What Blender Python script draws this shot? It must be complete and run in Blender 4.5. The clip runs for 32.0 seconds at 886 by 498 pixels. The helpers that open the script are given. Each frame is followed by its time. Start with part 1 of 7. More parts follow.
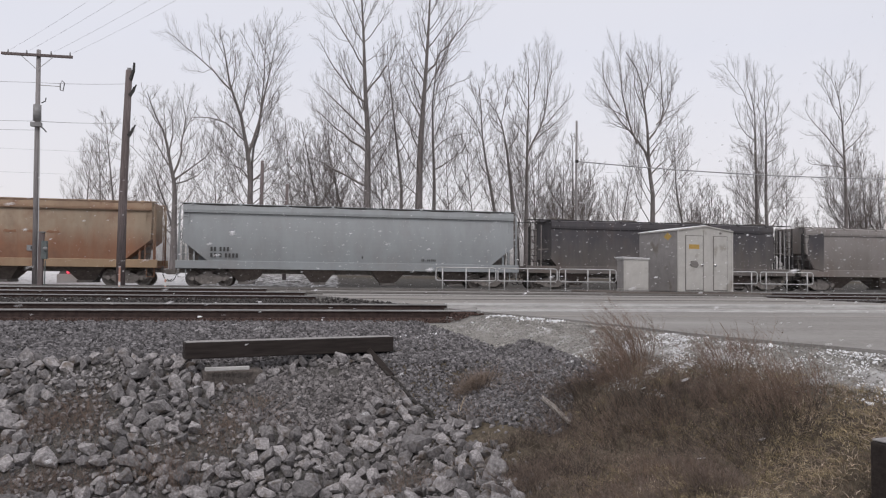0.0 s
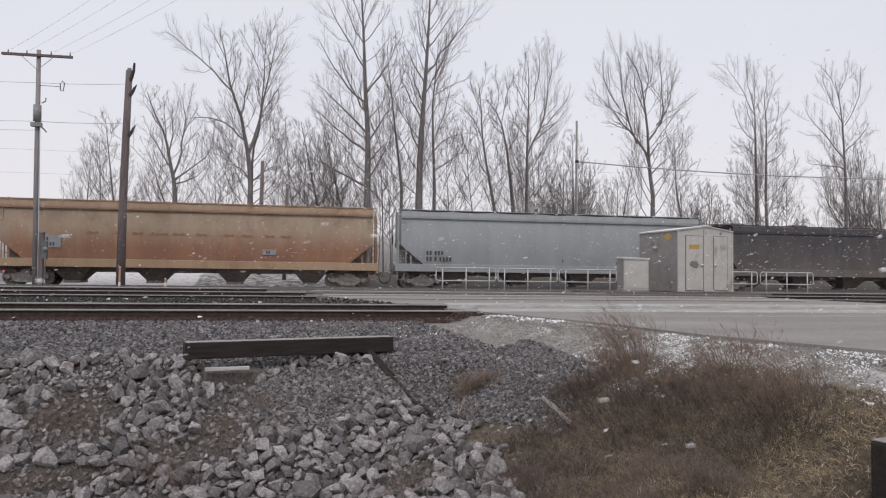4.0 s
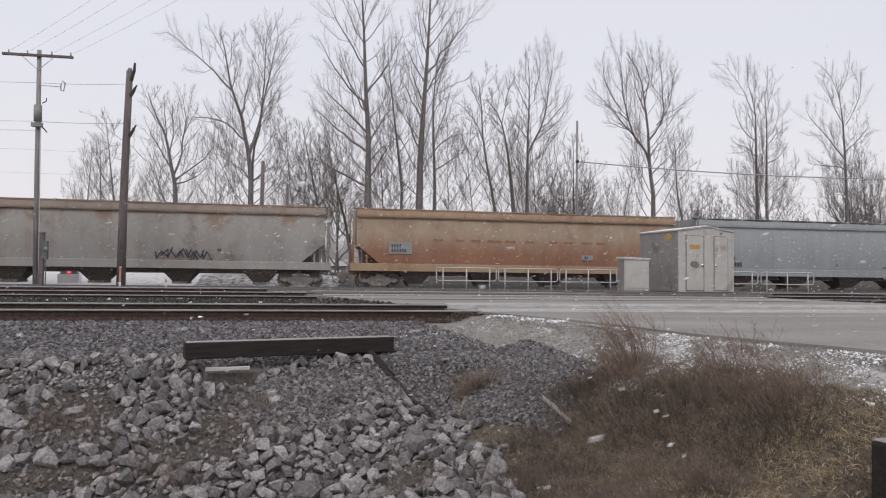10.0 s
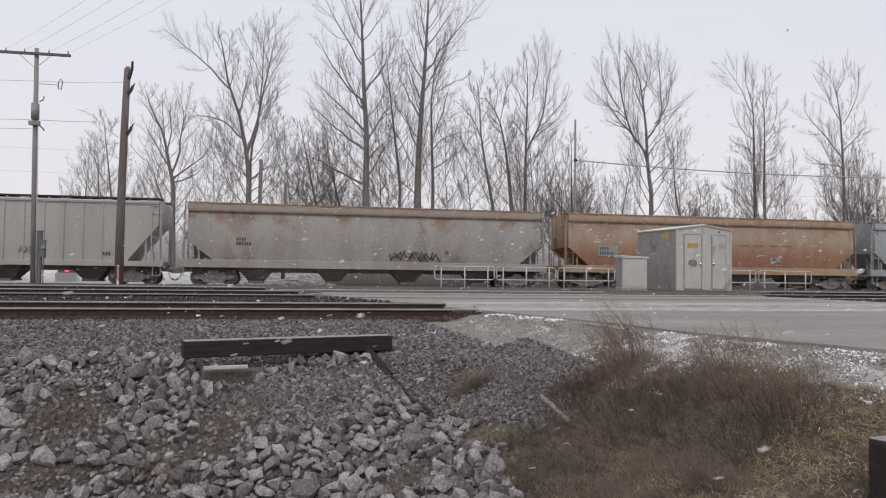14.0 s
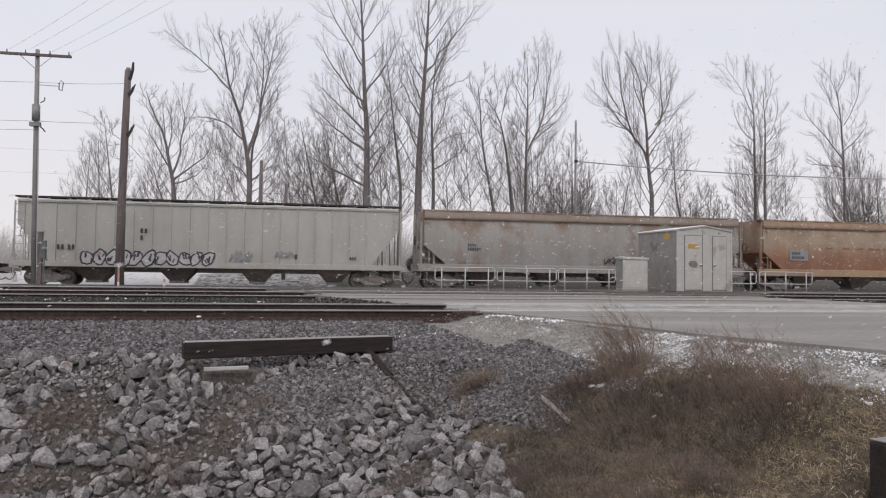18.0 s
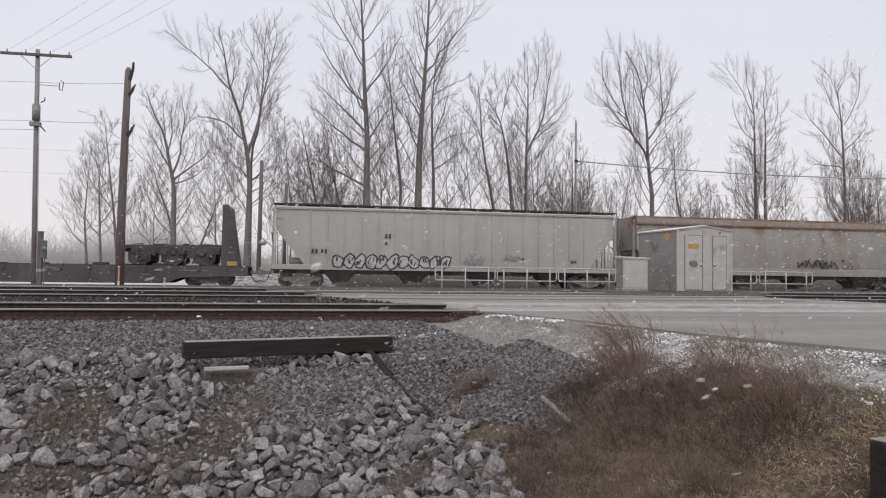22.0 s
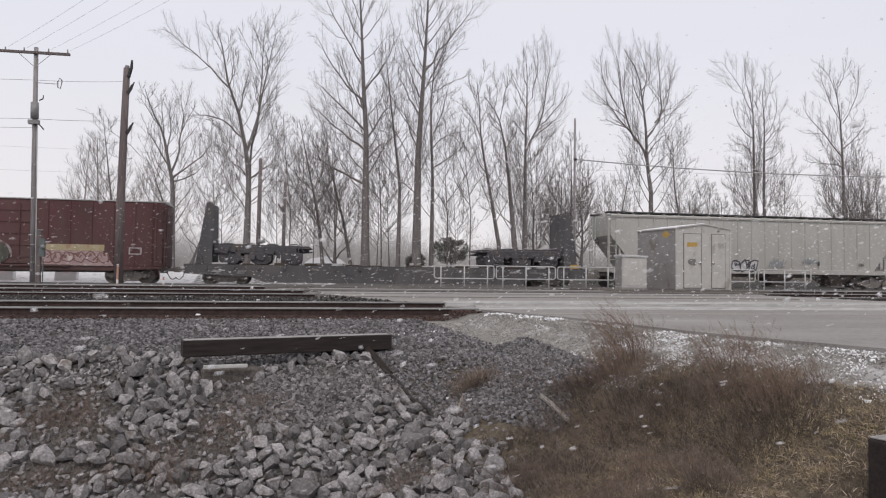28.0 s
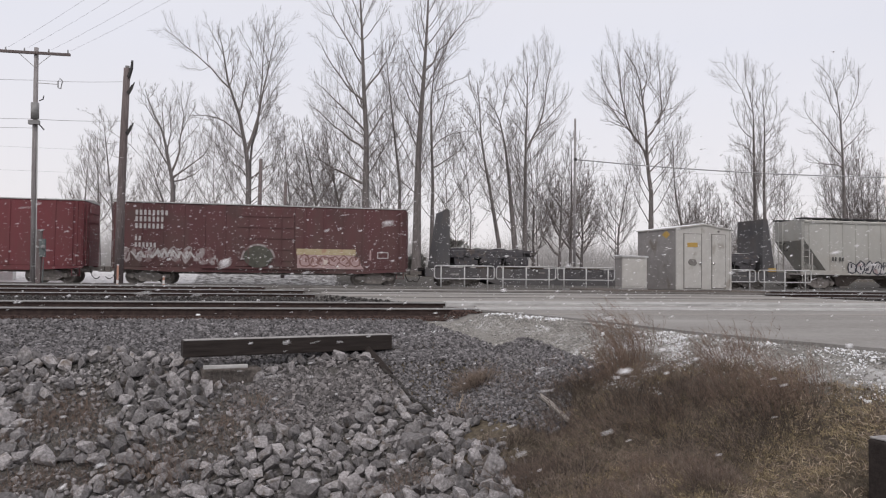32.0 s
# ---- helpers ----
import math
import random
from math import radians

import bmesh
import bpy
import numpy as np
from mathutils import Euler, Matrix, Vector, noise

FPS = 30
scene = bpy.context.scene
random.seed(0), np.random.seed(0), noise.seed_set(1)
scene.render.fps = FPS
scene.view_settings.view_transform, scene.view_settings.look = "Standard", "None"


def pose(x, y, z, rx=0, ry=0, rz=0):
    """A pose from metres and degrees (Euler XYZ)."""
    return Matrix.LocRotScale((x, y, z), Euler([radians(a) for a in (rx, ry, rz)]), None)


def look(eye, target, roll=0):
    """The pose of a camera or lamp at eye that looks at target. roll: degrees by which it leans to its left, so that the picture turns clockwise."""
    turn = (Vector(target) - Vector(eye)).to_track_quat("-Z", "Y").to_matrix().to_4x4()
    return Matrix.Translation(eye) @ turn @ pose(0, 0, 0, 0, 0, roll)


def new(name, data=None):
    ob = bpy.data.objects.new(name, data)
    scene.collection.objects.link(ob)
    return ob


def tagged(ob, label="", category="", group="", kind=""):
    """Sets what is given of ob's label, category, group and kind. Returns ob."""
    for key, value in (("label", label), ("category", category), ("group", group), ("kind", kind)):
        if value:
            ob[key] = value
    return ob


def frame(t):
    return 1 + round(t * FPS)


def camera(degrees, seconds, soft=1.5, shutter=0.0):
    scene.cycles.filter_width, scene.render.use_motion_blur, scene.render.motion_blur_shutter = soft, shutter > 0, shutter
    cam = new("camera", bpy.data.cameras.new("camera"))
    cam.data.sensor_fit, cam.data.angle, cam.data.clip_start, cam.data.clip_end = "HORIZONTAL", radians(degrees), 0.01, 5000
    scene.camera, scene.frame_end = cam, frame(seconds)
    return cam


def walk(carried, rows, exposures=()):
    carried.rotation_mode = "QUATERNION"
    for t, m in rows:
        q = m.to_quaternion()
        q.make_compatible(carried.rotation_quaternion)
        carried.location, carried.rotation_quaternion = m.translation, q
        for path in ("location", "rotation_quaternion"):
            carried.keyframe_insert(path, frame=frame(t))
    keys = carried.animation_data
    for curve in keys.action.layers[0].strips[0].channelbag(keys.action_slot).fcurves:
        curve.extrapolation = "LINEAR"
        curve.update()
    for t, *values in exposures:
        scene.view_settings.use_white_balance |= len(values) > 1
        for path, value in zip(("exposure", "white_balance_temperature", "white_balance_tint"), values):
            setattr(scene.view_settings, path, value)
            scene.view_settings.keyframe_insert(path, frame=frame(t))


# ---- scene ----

# ---------------------------------------------------------------- camera and its walk
EYE = Vector((0.0, 0.0, 0.72))
FOCAL = 1250.0            # focal length for a picture 1568 wide
HEAD, TILT, LEAN = 79.4, 2.27, 0.7
cam = camera(2 * math.degrees(math.atan(784 / FOCAL)), 32.0, soft=1.15, shutter=0.3)


def aim(dx, dy):
    """The camera's pose, with the view shifted a little as by a hand on the tripod."""
    h, p = radians(HEAD + math.degrees(dx / FOCAL)), radians(TILT + math.degrees(dy / FOCAL))
    way = Vector((math.cos(h) * math.cos(p), math.sin(h) * math.cos(p), math.sin(p)))
    return look(EYE, EYE + way, LEAN)


SWAY = ((0, 0.0, -0.3), (1, 0.0, -0.3), (2, 0.0, 0.0), (3, 0.0, 0.0), (6, 0.6, -0.3), (7, 0.6, 0.0), (8, 0.6, -0.3), (9, 0.0, -0.9), (10, 0.9, 0.0),
        (11, -0.3, -1.8), (12, -1.5, -4.3), (13, -1.5, -2.1), (14, -2.4, -2.4), (17, -1.8, -2.4), (18, -1.5, -0.6), (19, -1.8, -0.9), (20, -1.5, -1.2),
        (21, -1.5, -1.2), (22, -1.2, -0.9), (23, -1.5, -0.9), (24, -1.5, -0.6), (25, -1.2, -1.2), (28, -3.0, -4.0), (29, -3.3, -3.3), (30, -2.7, -2.1),
        (31, -2.4, -2.7), (32, -2.7, -3.6))
walk(cam, [(t, aim(dx, dy)) for t, dx, dy in SWAY], exposures=((0, 0.0, 6500, 10), (12, 0.0, 6520, 10), (24, 0.02, 6560, 10), (32, 0.05, 6570, 10)))

# ---------------------------------------------------------------- overcast daylight
world = bpy.data.worlds.new("overcast")
scene.world = world
world.use_nodes = True
wn, wl = world.node_tree.nodes, world.node_tree.links
wn.clear()
sky = wn.new("ShaderNodeTexSky")
sky.sky_type, sky.sun_disc = "NISHITA", False
sky.sun_elevation, sky.sun_rotation = radians(38), radians(200)
sky.air_density, sky.dust_density = 1.0, 4.0
coord = wn.new("ShaderNodeTexCoord")
sep = wn.new("ShaderNodeSeparateXYZ")
wl.new(coord.outputs["Generated"], sep.inputs[0])
ramp = wn.new("ShaderNodeValToRGB")
ramp.color_ramp.elements[0].position, ramp.color_ramp.elements[0].color = 0.0, (0.885, 0.852, 0.868, 1)
ramp.color_ramp.elements[1].position, ramp.color_ramp.elements[1].color = 1.0, (0.86, 0.825, 0.835, 1)
mid = ramp.color_ramp.elements.new(0.30)
mid.color = (0.79, 0.80, 0.882, 1)
wl.new(sep.outputs["Z"], ramp.inputs[0])
cloud = wn.new("ShaderNodeTexNoise")
cloud.inputs["Scale"].default_value, cloud.inputs["Detail"].default_value = 2.2, 4
wl.new(coord.outputs["Generated"], cloud.inputs["Vector"])
cr = wn.new("ShaderNodeMapRange")
cr.inputs["To Min"].default_value, cr.inputs["To Max"].default_value = 0.95, 1.05
wl.new(cloud.outputs["Fac"], cr.inputs["Value"])
mul = wn.new("ShaderNodeVectorMath")
mul.operation = "SCALE"
wl.new(ramp.outputs[0], mul.inputs[0])
wl.new(cr.outputs[0], mul.inputs["Scale"])
b1, b2, add = wn.new("ShaderNodeBackground"), wn.new("ShaderNodeBackground"), wn.new("ShaderNodeAddShader")
wl.new(sky.outputs[0], b1.inputs["Color"])
wl.new(mul.outputs[0], b2.inputs["Color"])
b1.inputs["Strength"].default_value, b2.inputs["Strength"].default_value = 0.004, 0.935
wl.new(b1.outputs[0], add.inputs[0])
wl.new(b2.outputs[0], add.inputs[1])
wout = wn.new("ShaderNodeOutputWorld")
wl.new(add.outputs[0], wout.inputs[0])

sun = new("sun", bpy.data.lights.new("sun", "SUN"))
sun.data.energy, sun.data.angle, sun.data.color = 0.95, radians(25), (1.0, 0.93, 0.90)
sun.matrix_basis = look((0, 0, 30), (10, 24, 0))
scene.view_settings.exposure = 0.0

# ---------------------------------------------------------------- materials


def blend_mat(name, dark, light, scale=6.0, rough=0.85, bump=0.3, metal=0.0, stretch=(1, 1, 1), spot=None, spot_at=(0.58, 0.66),
              spot_scale=2.0, island=0.0, random_ob=0.0, coords="Object", bump_scale=None, rough2=None, spec=0.3):
    """A rough painted, stony or woody surface: two colours by fine noise, a third by coarse noise, relief by the fine one."""
    m = bpy.data.materials.new(name)
    m.use_nodes = True
    n, l = m.node_tree.nodes, m.node_tree.links
    bsdf = n["Principled BSDF"]
    bsdf.inputs["Roughness"].default_value, bsdf.inputs["Metallic"].default_value = rough, metal
    bsdf.inputs["Specular IOR Level"].default_value = spec
    tc, mp = n.new("ShaderNodeTexCoord"), n.new("ShaderNodeMapping")
    mp.inputs["Scale"].default_value = stretch
    l.new(tc.outputs[coords], mp.inputs["Vector"])
    fine = n.new("ShaderNodeTexNoise")
    fine.inputs["Scale"].default_value, fine.inputs["Detail"].default_value, fine.inputs["Roughness"].default_value = scale, 6, 0.65
    l.new(mp.outputs[0], fine.inputs["Vector"])
    r = n.new("ShaderNodeValToRGB")
    r.color_ramp.elements[0].position, r.color_ramp.elements[1].position = 0.3, 0.7
    r.color_ramp.elements[0].color, r.color_ramp.elements[1].color = (*dark, 1), (*light, 1)
    l.new(fine.outputs["Fac"], r.inputs[0])
    colour = r.outputs[0]
    if spot:
        coarse = n.new("ShaderNodeTexNoise")
        coarse.inputs["Scale"].default_value, coarse.inputs["Detail"].default_value = spot_scale, 5
        l.new(mp.outputs[0], coarse.inputs["Vector"])
        mr = n.new("ShaderNodeMapRange")
        mr.inputs["From Min"].default_value, mr.inputs["From Max"].default_value = spot_at
        l.new(coarse.outputs["Fac"], mr.inputs["Value"])
        mx = n.new("ShaderNodeMix")
        mx.data_type = "RGBA"
        l.new(mr.outputs[0], mx.inputs["Factor"])
        l.new(colour, mx.inputs["A"])
        mx.inputs["B"].default_value = (*spot, 1)
        colour = mx.outputs["Result"]
    if island or random_ob:
        src = n.new("ShaderNodeNewGeometry").outputs["Random Per Island"] if island else n.new("ShaderNodeObjectInfo").outputs["Random"]
        mr = n.new("ShaderNodeMapRange")
        mr.inputs["To Min"].default_value, mr.inputs["To Max"].default_value = 1 - (island or random_ob), 1 + (island or random_ob)
        l.new(src, mr.inputs["Value"])
        vm = n.new("ShaderNodeVectorMath")
        vm.operation = "SCALE"
        l.new(colour, vm.inputs[0])
        l.new(mr.outputs[0], vm.inputs["Scale"])
        colour = vm.outputs[0]
    l.new(colour, bsdf.inputs["Base Color"])
    if bump:
        b = n.new("ShaderNodeBump")
        b.inputs["Strength"].default_value, b.inputs["Distance"].default_value = bump, 0.02
        src = fine
        if bump_scale:
            src = n.new("ShaderNodeTexNoise")
            src.inputs["Scale"].default_value, src.inputs["Detail"].default_value = bump_scale, 4
            l.new(mp.outputs[0], src.inputs["Vector"])
        l.new(src.outputs["Fac"], b.inputs["Height"])
        l.new(b.outputs[0], bsdf.inputs["Normal"])
    return m


def paint_mat(name, top, low, rust, z0, z1, rust_amount=0.5, dirt=(0.12, 0.10, 0.085), rough=0.6, dirt_amount=0.35, blotch=0.0):
    """Weathered car paint: one colour fading into another down the side, rust runs and rust blooms, road dirt."""
    m = bpy.data.materials.new(name)
    m.use_nodes = True
    n, l = m.node_tree.nodes, m.node_tree.links
    bsdf = n["Principled BSDF"]
    bsdf.inputs["Roughness"].default_value = rough
    bsdf.inputs["Specular IOR Level"].default_value = 0.3
    tc = n.new("ShaderNodeTexCoord")

    def noise_node(scale, stretch, detail=5):
        mp = n.new("ShaderNodeMapping")
        mp.inputs["Scale"].default_value = stretch
        l.new(tc.outputs["Object"], mp.inputs["Vector"])
        t = n.new("ShaderNodeTexNoise")
        t.inputs["Scale"].default_value, t.inputs["Detail"].default_value, t.inputs["Roughness"].default_value = scale, detail, 0.65
        l.new(mp.outputs[0], t.inputs["Vector"])
        return t.outputs["Fac"]

    def span(value, a, b, lo=0.0, hi=1.0):
        mr = n.new("ShaderNodeMapRange")
        for k, v in (("From Min", a), ("From Max", b), ("To Min", lo), ("To Max", hi)):
            mr.inputs[k].default_value = v
        l.new(value, mr.inputs["Value"])
        return mr.outputs[0]

    def mix(fac, a, b):
        mx = n.new("ShaderNodeMix")
        mx.data_type = "RGBA"
        l.new(fac, mx.inputs["Factor"])
        for key, c in (("A", a), ("B", b)):
            if isinstance(c, tuple):
                mx.inputs[key].default_value = (*c, 1)
            else:
                l.new(c, mx.inputs[key])
        return mx.outputs["Result"]

    def both(a, b, op="MULTIPLY"):
        mt = n.new("ShaderNodeMath")
        mt.operation, mt.use_clamp = op, True
        l.new(a, mt.inputs[0])
        if isinstance(b, float):
            mt.inputs[1].default_value = b
        else:
            l.new(b, mt.inputs[1])
        return mt.outputs[0]

    s = n.new("ShaderNodeSeparateXYZ")
    l.new(tc.outputs["Object"], s.inputs[0])
    wob = span(noise_node(1.4, (1, 1, 0.25)), 0.2, 0.8, -0.45, 0.45)
    height = both(span(s.outputs["Z"], z0, z1), wob, "ADD")
    colour = mix(height, low, top)
    runs = span(noise_node(2.6, (1.0, 1.0, 0.10), 7), 0.52, 0.72)
    blooms = span(noise_node(0.55, (1, 1, 1.2), 6), 0.48, 0.68)
    colour = mix(both(both(runs, blooms, "MULTIPLY"), rust_amount), colour, rust)
    specks = span(noise_node(9.0, (1, 1, 0.6), 6), 0.60, 0.72)
    colour = mix(both(specks, rust_amount * 0.7), colour, rust)
    stain = span(noise_node(0.6, (1, 1, 0.6), 7), 0.53, 0.68)
    colour = mix(both(stain, rust_amount * 0.62), colour, rust)
    if blotch:
        high = span(s.outputs["Z"], 2.3, 4.1, 0.25, 1.0)
        patches = span(noise_node(0.42, (1, 1, 1.1), 8), 0.50, 0.60)
        colour = mix(both(both(patches, high), blotch), colour, rust)
        soot = span(noise_node(0.31, (1, 1, 0.8), 7), 0.57, 0.66)
        colour = mix(both(soot, blotch * 0.8), colour, dirt)
    grime = span(noise_node(0.9, (1, 1, 0.35), 6), 0.40, 0.75)
    colour = mix(both(grime, dirt_amount), colour, dirt)
    l.new(colour, bsdf.inputs["Base Color"])
    b = n.new("ShaderNodeBump")
    b.inputs["Strength"].default_value, b.inputs["Distance"].default_value = 0.15, 0.02
    l.new(noise_node(5.0, (1, 1, 1)), b.inputs["Height"])
    l.new(b.outputs[0], bsdf.inputs["Normal"])
    return m

M_BALLAST = blend_mat("ballast_stone", (0.064, 0.061, 0.064), (0.237, 0.228, 0.234), scale=14, rough=0.9, bump=0.4, island=0.6, coords="Object")
M_ROCK = blend_mat("limestone_rock", (0.105, 0.098, 0.099), (0.380, 0.365, 0.369), scale=6, rough=0.92, bump=0.6, random_ob=0.5, spot=(0.143, 0.124, 0.110), spot_scale=2.2, spot_at=(0.56, 0.7))
M_RAIL = blend_mat("rusty_rail_steel", (0.034, 0.024, 0.022), (0.082, 0.057, 0.051), scale=9, rough=0.75, bump=0.3, metal=0.2)
# shine of the worn heads put into a pale, mostly diffuse colour
M_RAILTOP = blend_mat("worn_rail_head", (0.19, 0.19, 0.19), (0.40, 0.40, 0.40), scale=5, rough=0.5, bump=0.05, metal=0.3, stretch=(0.2, 1, 1))
M_TIE = blend_mat("creosoted_tie_wood", (0.045, 0.035, 0.028), (0.12, 0.095, 0.075), scale=10, rough=0.9, bump=0.5, stretch=(3, 0.5, 3), random_ob=0.3)
M_TIMBER = blend_mat("dark_timber", (0.018, 0.014, 0.013), (0.042, 0.034, 0.031), scale=9, rough=0.85, bump=0.4, stretch=(0.3, 3, 3))
M_ASPHALT = blend_mat("worn_asphalt", (0.165, 0.158, 0.15), (0.31, 0.298, 0.283), scale=30, rough=0.88, bump=0.3, spot=(0.34, 0.33, 0.32), spot_scale=0.5, spot_at=(0.45, 0.75), stretch=(0.35, 1, 1))
M_RUBBER = blend_mat("flangeway_rubber", (0.03, 0.028, 0.027), (0.07, 0.066, 0.062), scale=20, rough=0.95, bump=0.2, spec=0.05)
M_FLANGE = blend_mat("worn_flangeway_rubber", (0.10, 0.094, 0.09), (0.22, 0.21, 0.20), scale=12, rough=0.95, bump=0.2, spec=0.05, stretch=(0.2, 1, 1))
M_TARSEAM = blend_mat("tarred_road_joint", (0.055, 0.05, 0.047), (0.14, 0.13, 0.122), scale=9, rough=0.9, bump=0.2, stretch=(0.25, 2, 1))
M_WORNROAD = blend_mat("pale_worn_asphalt", (0.235, 0.222, 0.205), (0.345, 0.33, 0.31), scale=12, rough=0.9, bump=0.2, stretch=(0.2, 2, 1))
M_SNOW = blend_mat("thin_snow", (0.74, 0.75, 0.78), (0.86, 0.87, 0.89), scale=7, rough=0.95, bump=0.5)
M_DUSTSNOW = blend_mat("snow_dusted_timber", (0.17, 0.16, 0.155), (0.42, 0.41, 0.41), scale=11, rough=0.95, bump=0.3, stretch=(0.5, 2, 2))
M_PANEL = blend_mat("crossing_panel_concrete", (0.26, 0.25, 0.24), (0.38, 0.37, 0.355), scale=18, rough=0.9, bump=0.2, stretch=(0.3, 1, 1))
M_PACKED = blend_mat("packed_dirty_snow", (0.34, 0.335, 0.33), (0.60, 0.595, 0.59), scale=9, rough=0.95, bump=0.3, stretch=(0.25, 1, 1))
M_CONCRETE = blend_mat("weathered_concrete", (0.20, 0.195, 0.19), (0.36, 0.35, 0.34), scale=8, rough=0.9, bump=0.3)
# concrete darkened in colour for the shade under timber and shed
M_SLAB = blend_mat("shade_dark_concrete", (0.074, 0.065, 0.059), (0.203, 0.182, 0.169), scale=24, rough=0.95, bump=0.9, spec=0.05)
M_GALV = blend_mat("galvanised_steel", (0.42, 0.42, 0.42), (0.58, 0.58, 0.58), scale=9, rough=0.5, bump=0.05, metal=0.35)
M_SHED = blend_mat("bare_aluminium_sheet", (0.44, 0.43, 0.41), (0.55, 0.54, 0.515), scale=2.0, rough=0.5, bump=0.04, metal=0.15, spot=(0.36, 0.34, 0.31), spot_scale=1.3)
# darker sheet for side and back walls
M_SHEDDARK = blend_mat("darker_aluminium_sheet", (0.235, 0.225, 0.22), (0.32, 0.305, 0.30), scale=3.0, rough=0.55, bump=0.05, metal=0.15, spot=(0.2, 0.18, 0.16), spot_scale=1.1)
M_SEAM = blend_mat("door_seam_gasket", (0.16, 0.15, 0.14), (0.24, 0.23, 0.22), scale=20, rough=0.8, bump=0.0)
M_YELLOW = blend_mat("faded_yellow_sticker", (0.40, 0.26, 0.07), (0.52, 0.35, 0.11), scale=8, rough=0.6, bump=0.0)
M_WHITE = blend_mat("white_paint", (0.66, 0.66, 0.66), (0.8, 0.8, 0.8), scale=9, rough=0.6, bump=0.05)
M_CHROME = blend_mat("bright_metal", (0.7, 0.7, 0.7), (0.85, 0.85, 0.85), scale=5, rough=0.2, bump=0.0, metal=1.0)
M_POLE = blend_mat("weathered_pole_wood", (0.20, 0.188, 0.19), (0.37, 0.352, 0.355), scale=7, rough=0.9, bump=0.5, stretch=(3, 3, 0.2))
# dark wood lifted slightly, haze put into the colour
M_POLEDARK = blend_mat("dark_pole_wood", (0.105, 0.086, 0.085), (0.225, 0.19, 0.188), scale=7, rough=0.9, bump=0.5, stretch=(3, 3, 0.2))
M_TEAL = blend_mat("dull_teal_box_paint", (0.10, 0.12, 0.12), (0.17, 0.19, 0.19), scale=5, rough=0.6, bump=0.05)
M_DARKMETAL = blend_mat("dark_metal", (0.03, 0.03, 0.032), (0.075, 0.072, 0.07), scale=7, rough=0.6, bump=0.1, metal=0.3)
M_GREYBOX = blend_mat("grey_box_paint", (0.20, 0.20, 0.20), (0.33, 0.33, 0.335), scale=5, rough=0.6, bump=0.05)
M_ORANGE = blend_mat("orange_marker_plastic", (0.44, 0.22, 0.16), (0.56, 0.33, 0.26), scale=8, rough=0.5, bump=0.05)
# dark wires given a pale grey that stands for snowfall haze
M_WIRE = blend_mat("hazed_wire_sheath", (0.28, 0.28, 0.29), (0.40, 0.40, 0.41), scale=8, rough=0.6, bump=0.0)
# bark and twig tones lifted to carry the snowfall haze
M_BARK = blend_mat("hazed_grey_bark", (0.12, 0.108, 0.106), (0.235, 0.215, 0.21), scale=4, rough=0.95, bump=0.5, stretch=(2, 2, 0.4))
M_TWIG = blend_mat("hazed_grey_brown_twig", (0.15, 0.132, 0.127), (0.25, 0.226, 0.219), scale=2, rough=0.95, bump=0.0)
# far stems painted pale to stand in for haze
M_BUSH = blend_mat("hazed_brush", (0.42, 0.41, 0.405), (0.60, 0.59, 0.585), scale=1, rough=1.0, bump=0.0)
M_WEED = blend_mat("dry_brown_weed", (0.163, 0.133, 0.109), (0.338, 0.278, 0.234), scale=6, rough=0.95, bump=0.0, island=0.4)
M_DARKWEED = blend_mat("dark_dead_stem", (0.104, 0.080, 0.069), (0.243, 0.191, 0.163), scale=6, rough=0.95, bump=0.0, island=0.4)
# darkest weed tone, for the hollows and beside the last rocks
M_TANGLE = blend_mat("dark_weed_tangle", (0.052, 0.043, 0.036), (0.125, 0.104, 0.086), scale=6, rough=0.95, bump=0.0, island=0.4)
M_RUSSET = blend_mat("russet_weed", (0.155, 0.112, 0.090), (0.29, 0.217, 0.175), scale=6, rough=0.95, bump=0.0, island=0.4)
M_GRASS = blend_mat("dry_grass_blade", (0.238, 0.187, 0.130), (0.487, 0.392, 0.288), scale=3, rough=0.95, bump=0.0, island=0.5, spot=(0.113, 0.089, 0.073), spot_scale=2.3, spot_at=(0.45, 0.62))
M_STRAW = blend_mat("bright_straw", (0.38, 0.315, 0.24), (0.66, 0.56, 0.45), scale=4, rough=0.95, bump=0.0, island=0.45)
M_GREEN = blend_mat("dull_olive_grass", (0.233, 0.193, 0.120), (0.478, 0.393, 0.252), scale=3, rough=0.95, bump=0.0, island=0.45, spot=(0.126, 0.103, 0.080), spot_scale=2.0, spot_at=(0.50, 0.64))
M_LITTER = blend_mat("brown_weed_litter", (0.160, 0.126, 0.102), (0.362, 0.290, 0.238), scale=4, rough=0.95, bump=0.0, island=0.5, spot=(0.087, 0.069, 0.061), spot_scale=1.7, spot_at=(0.48, 0.62))
# black of the load raised by half to imitate haze
M_LOAD = blend_mat("black_machine_steel", (0.052, 0.050, 0.055), (0.112, 0.108, 0.115), scale=5, rough=0.75, bump=0.2, spot=(0.12, 0.10, 0.09), spot_scale=2.5)
# underbody steels lightened in their base colours for snow haze
M_BELLY = blend_mat("hazed_outlet_steel", (0.13, 0.11, 0.10), (0.24, 0.205, 0.185), scale=5, rough=0.9, bump=0.2)
M_TRUCK = blend_mat("hazed_bogie_grime", (0.17, 0.155, 0.145), (0.32, 0.295, 0.275), scale=6, rough=0.85, bump=0.3)
M_WHEEL = blend_mat("wheel_steel", (0.16, 0.145, 0.135), (0.30, 0.275, 0.255), scale=6, rough=0.8, bump=0.1, metal=0.1)
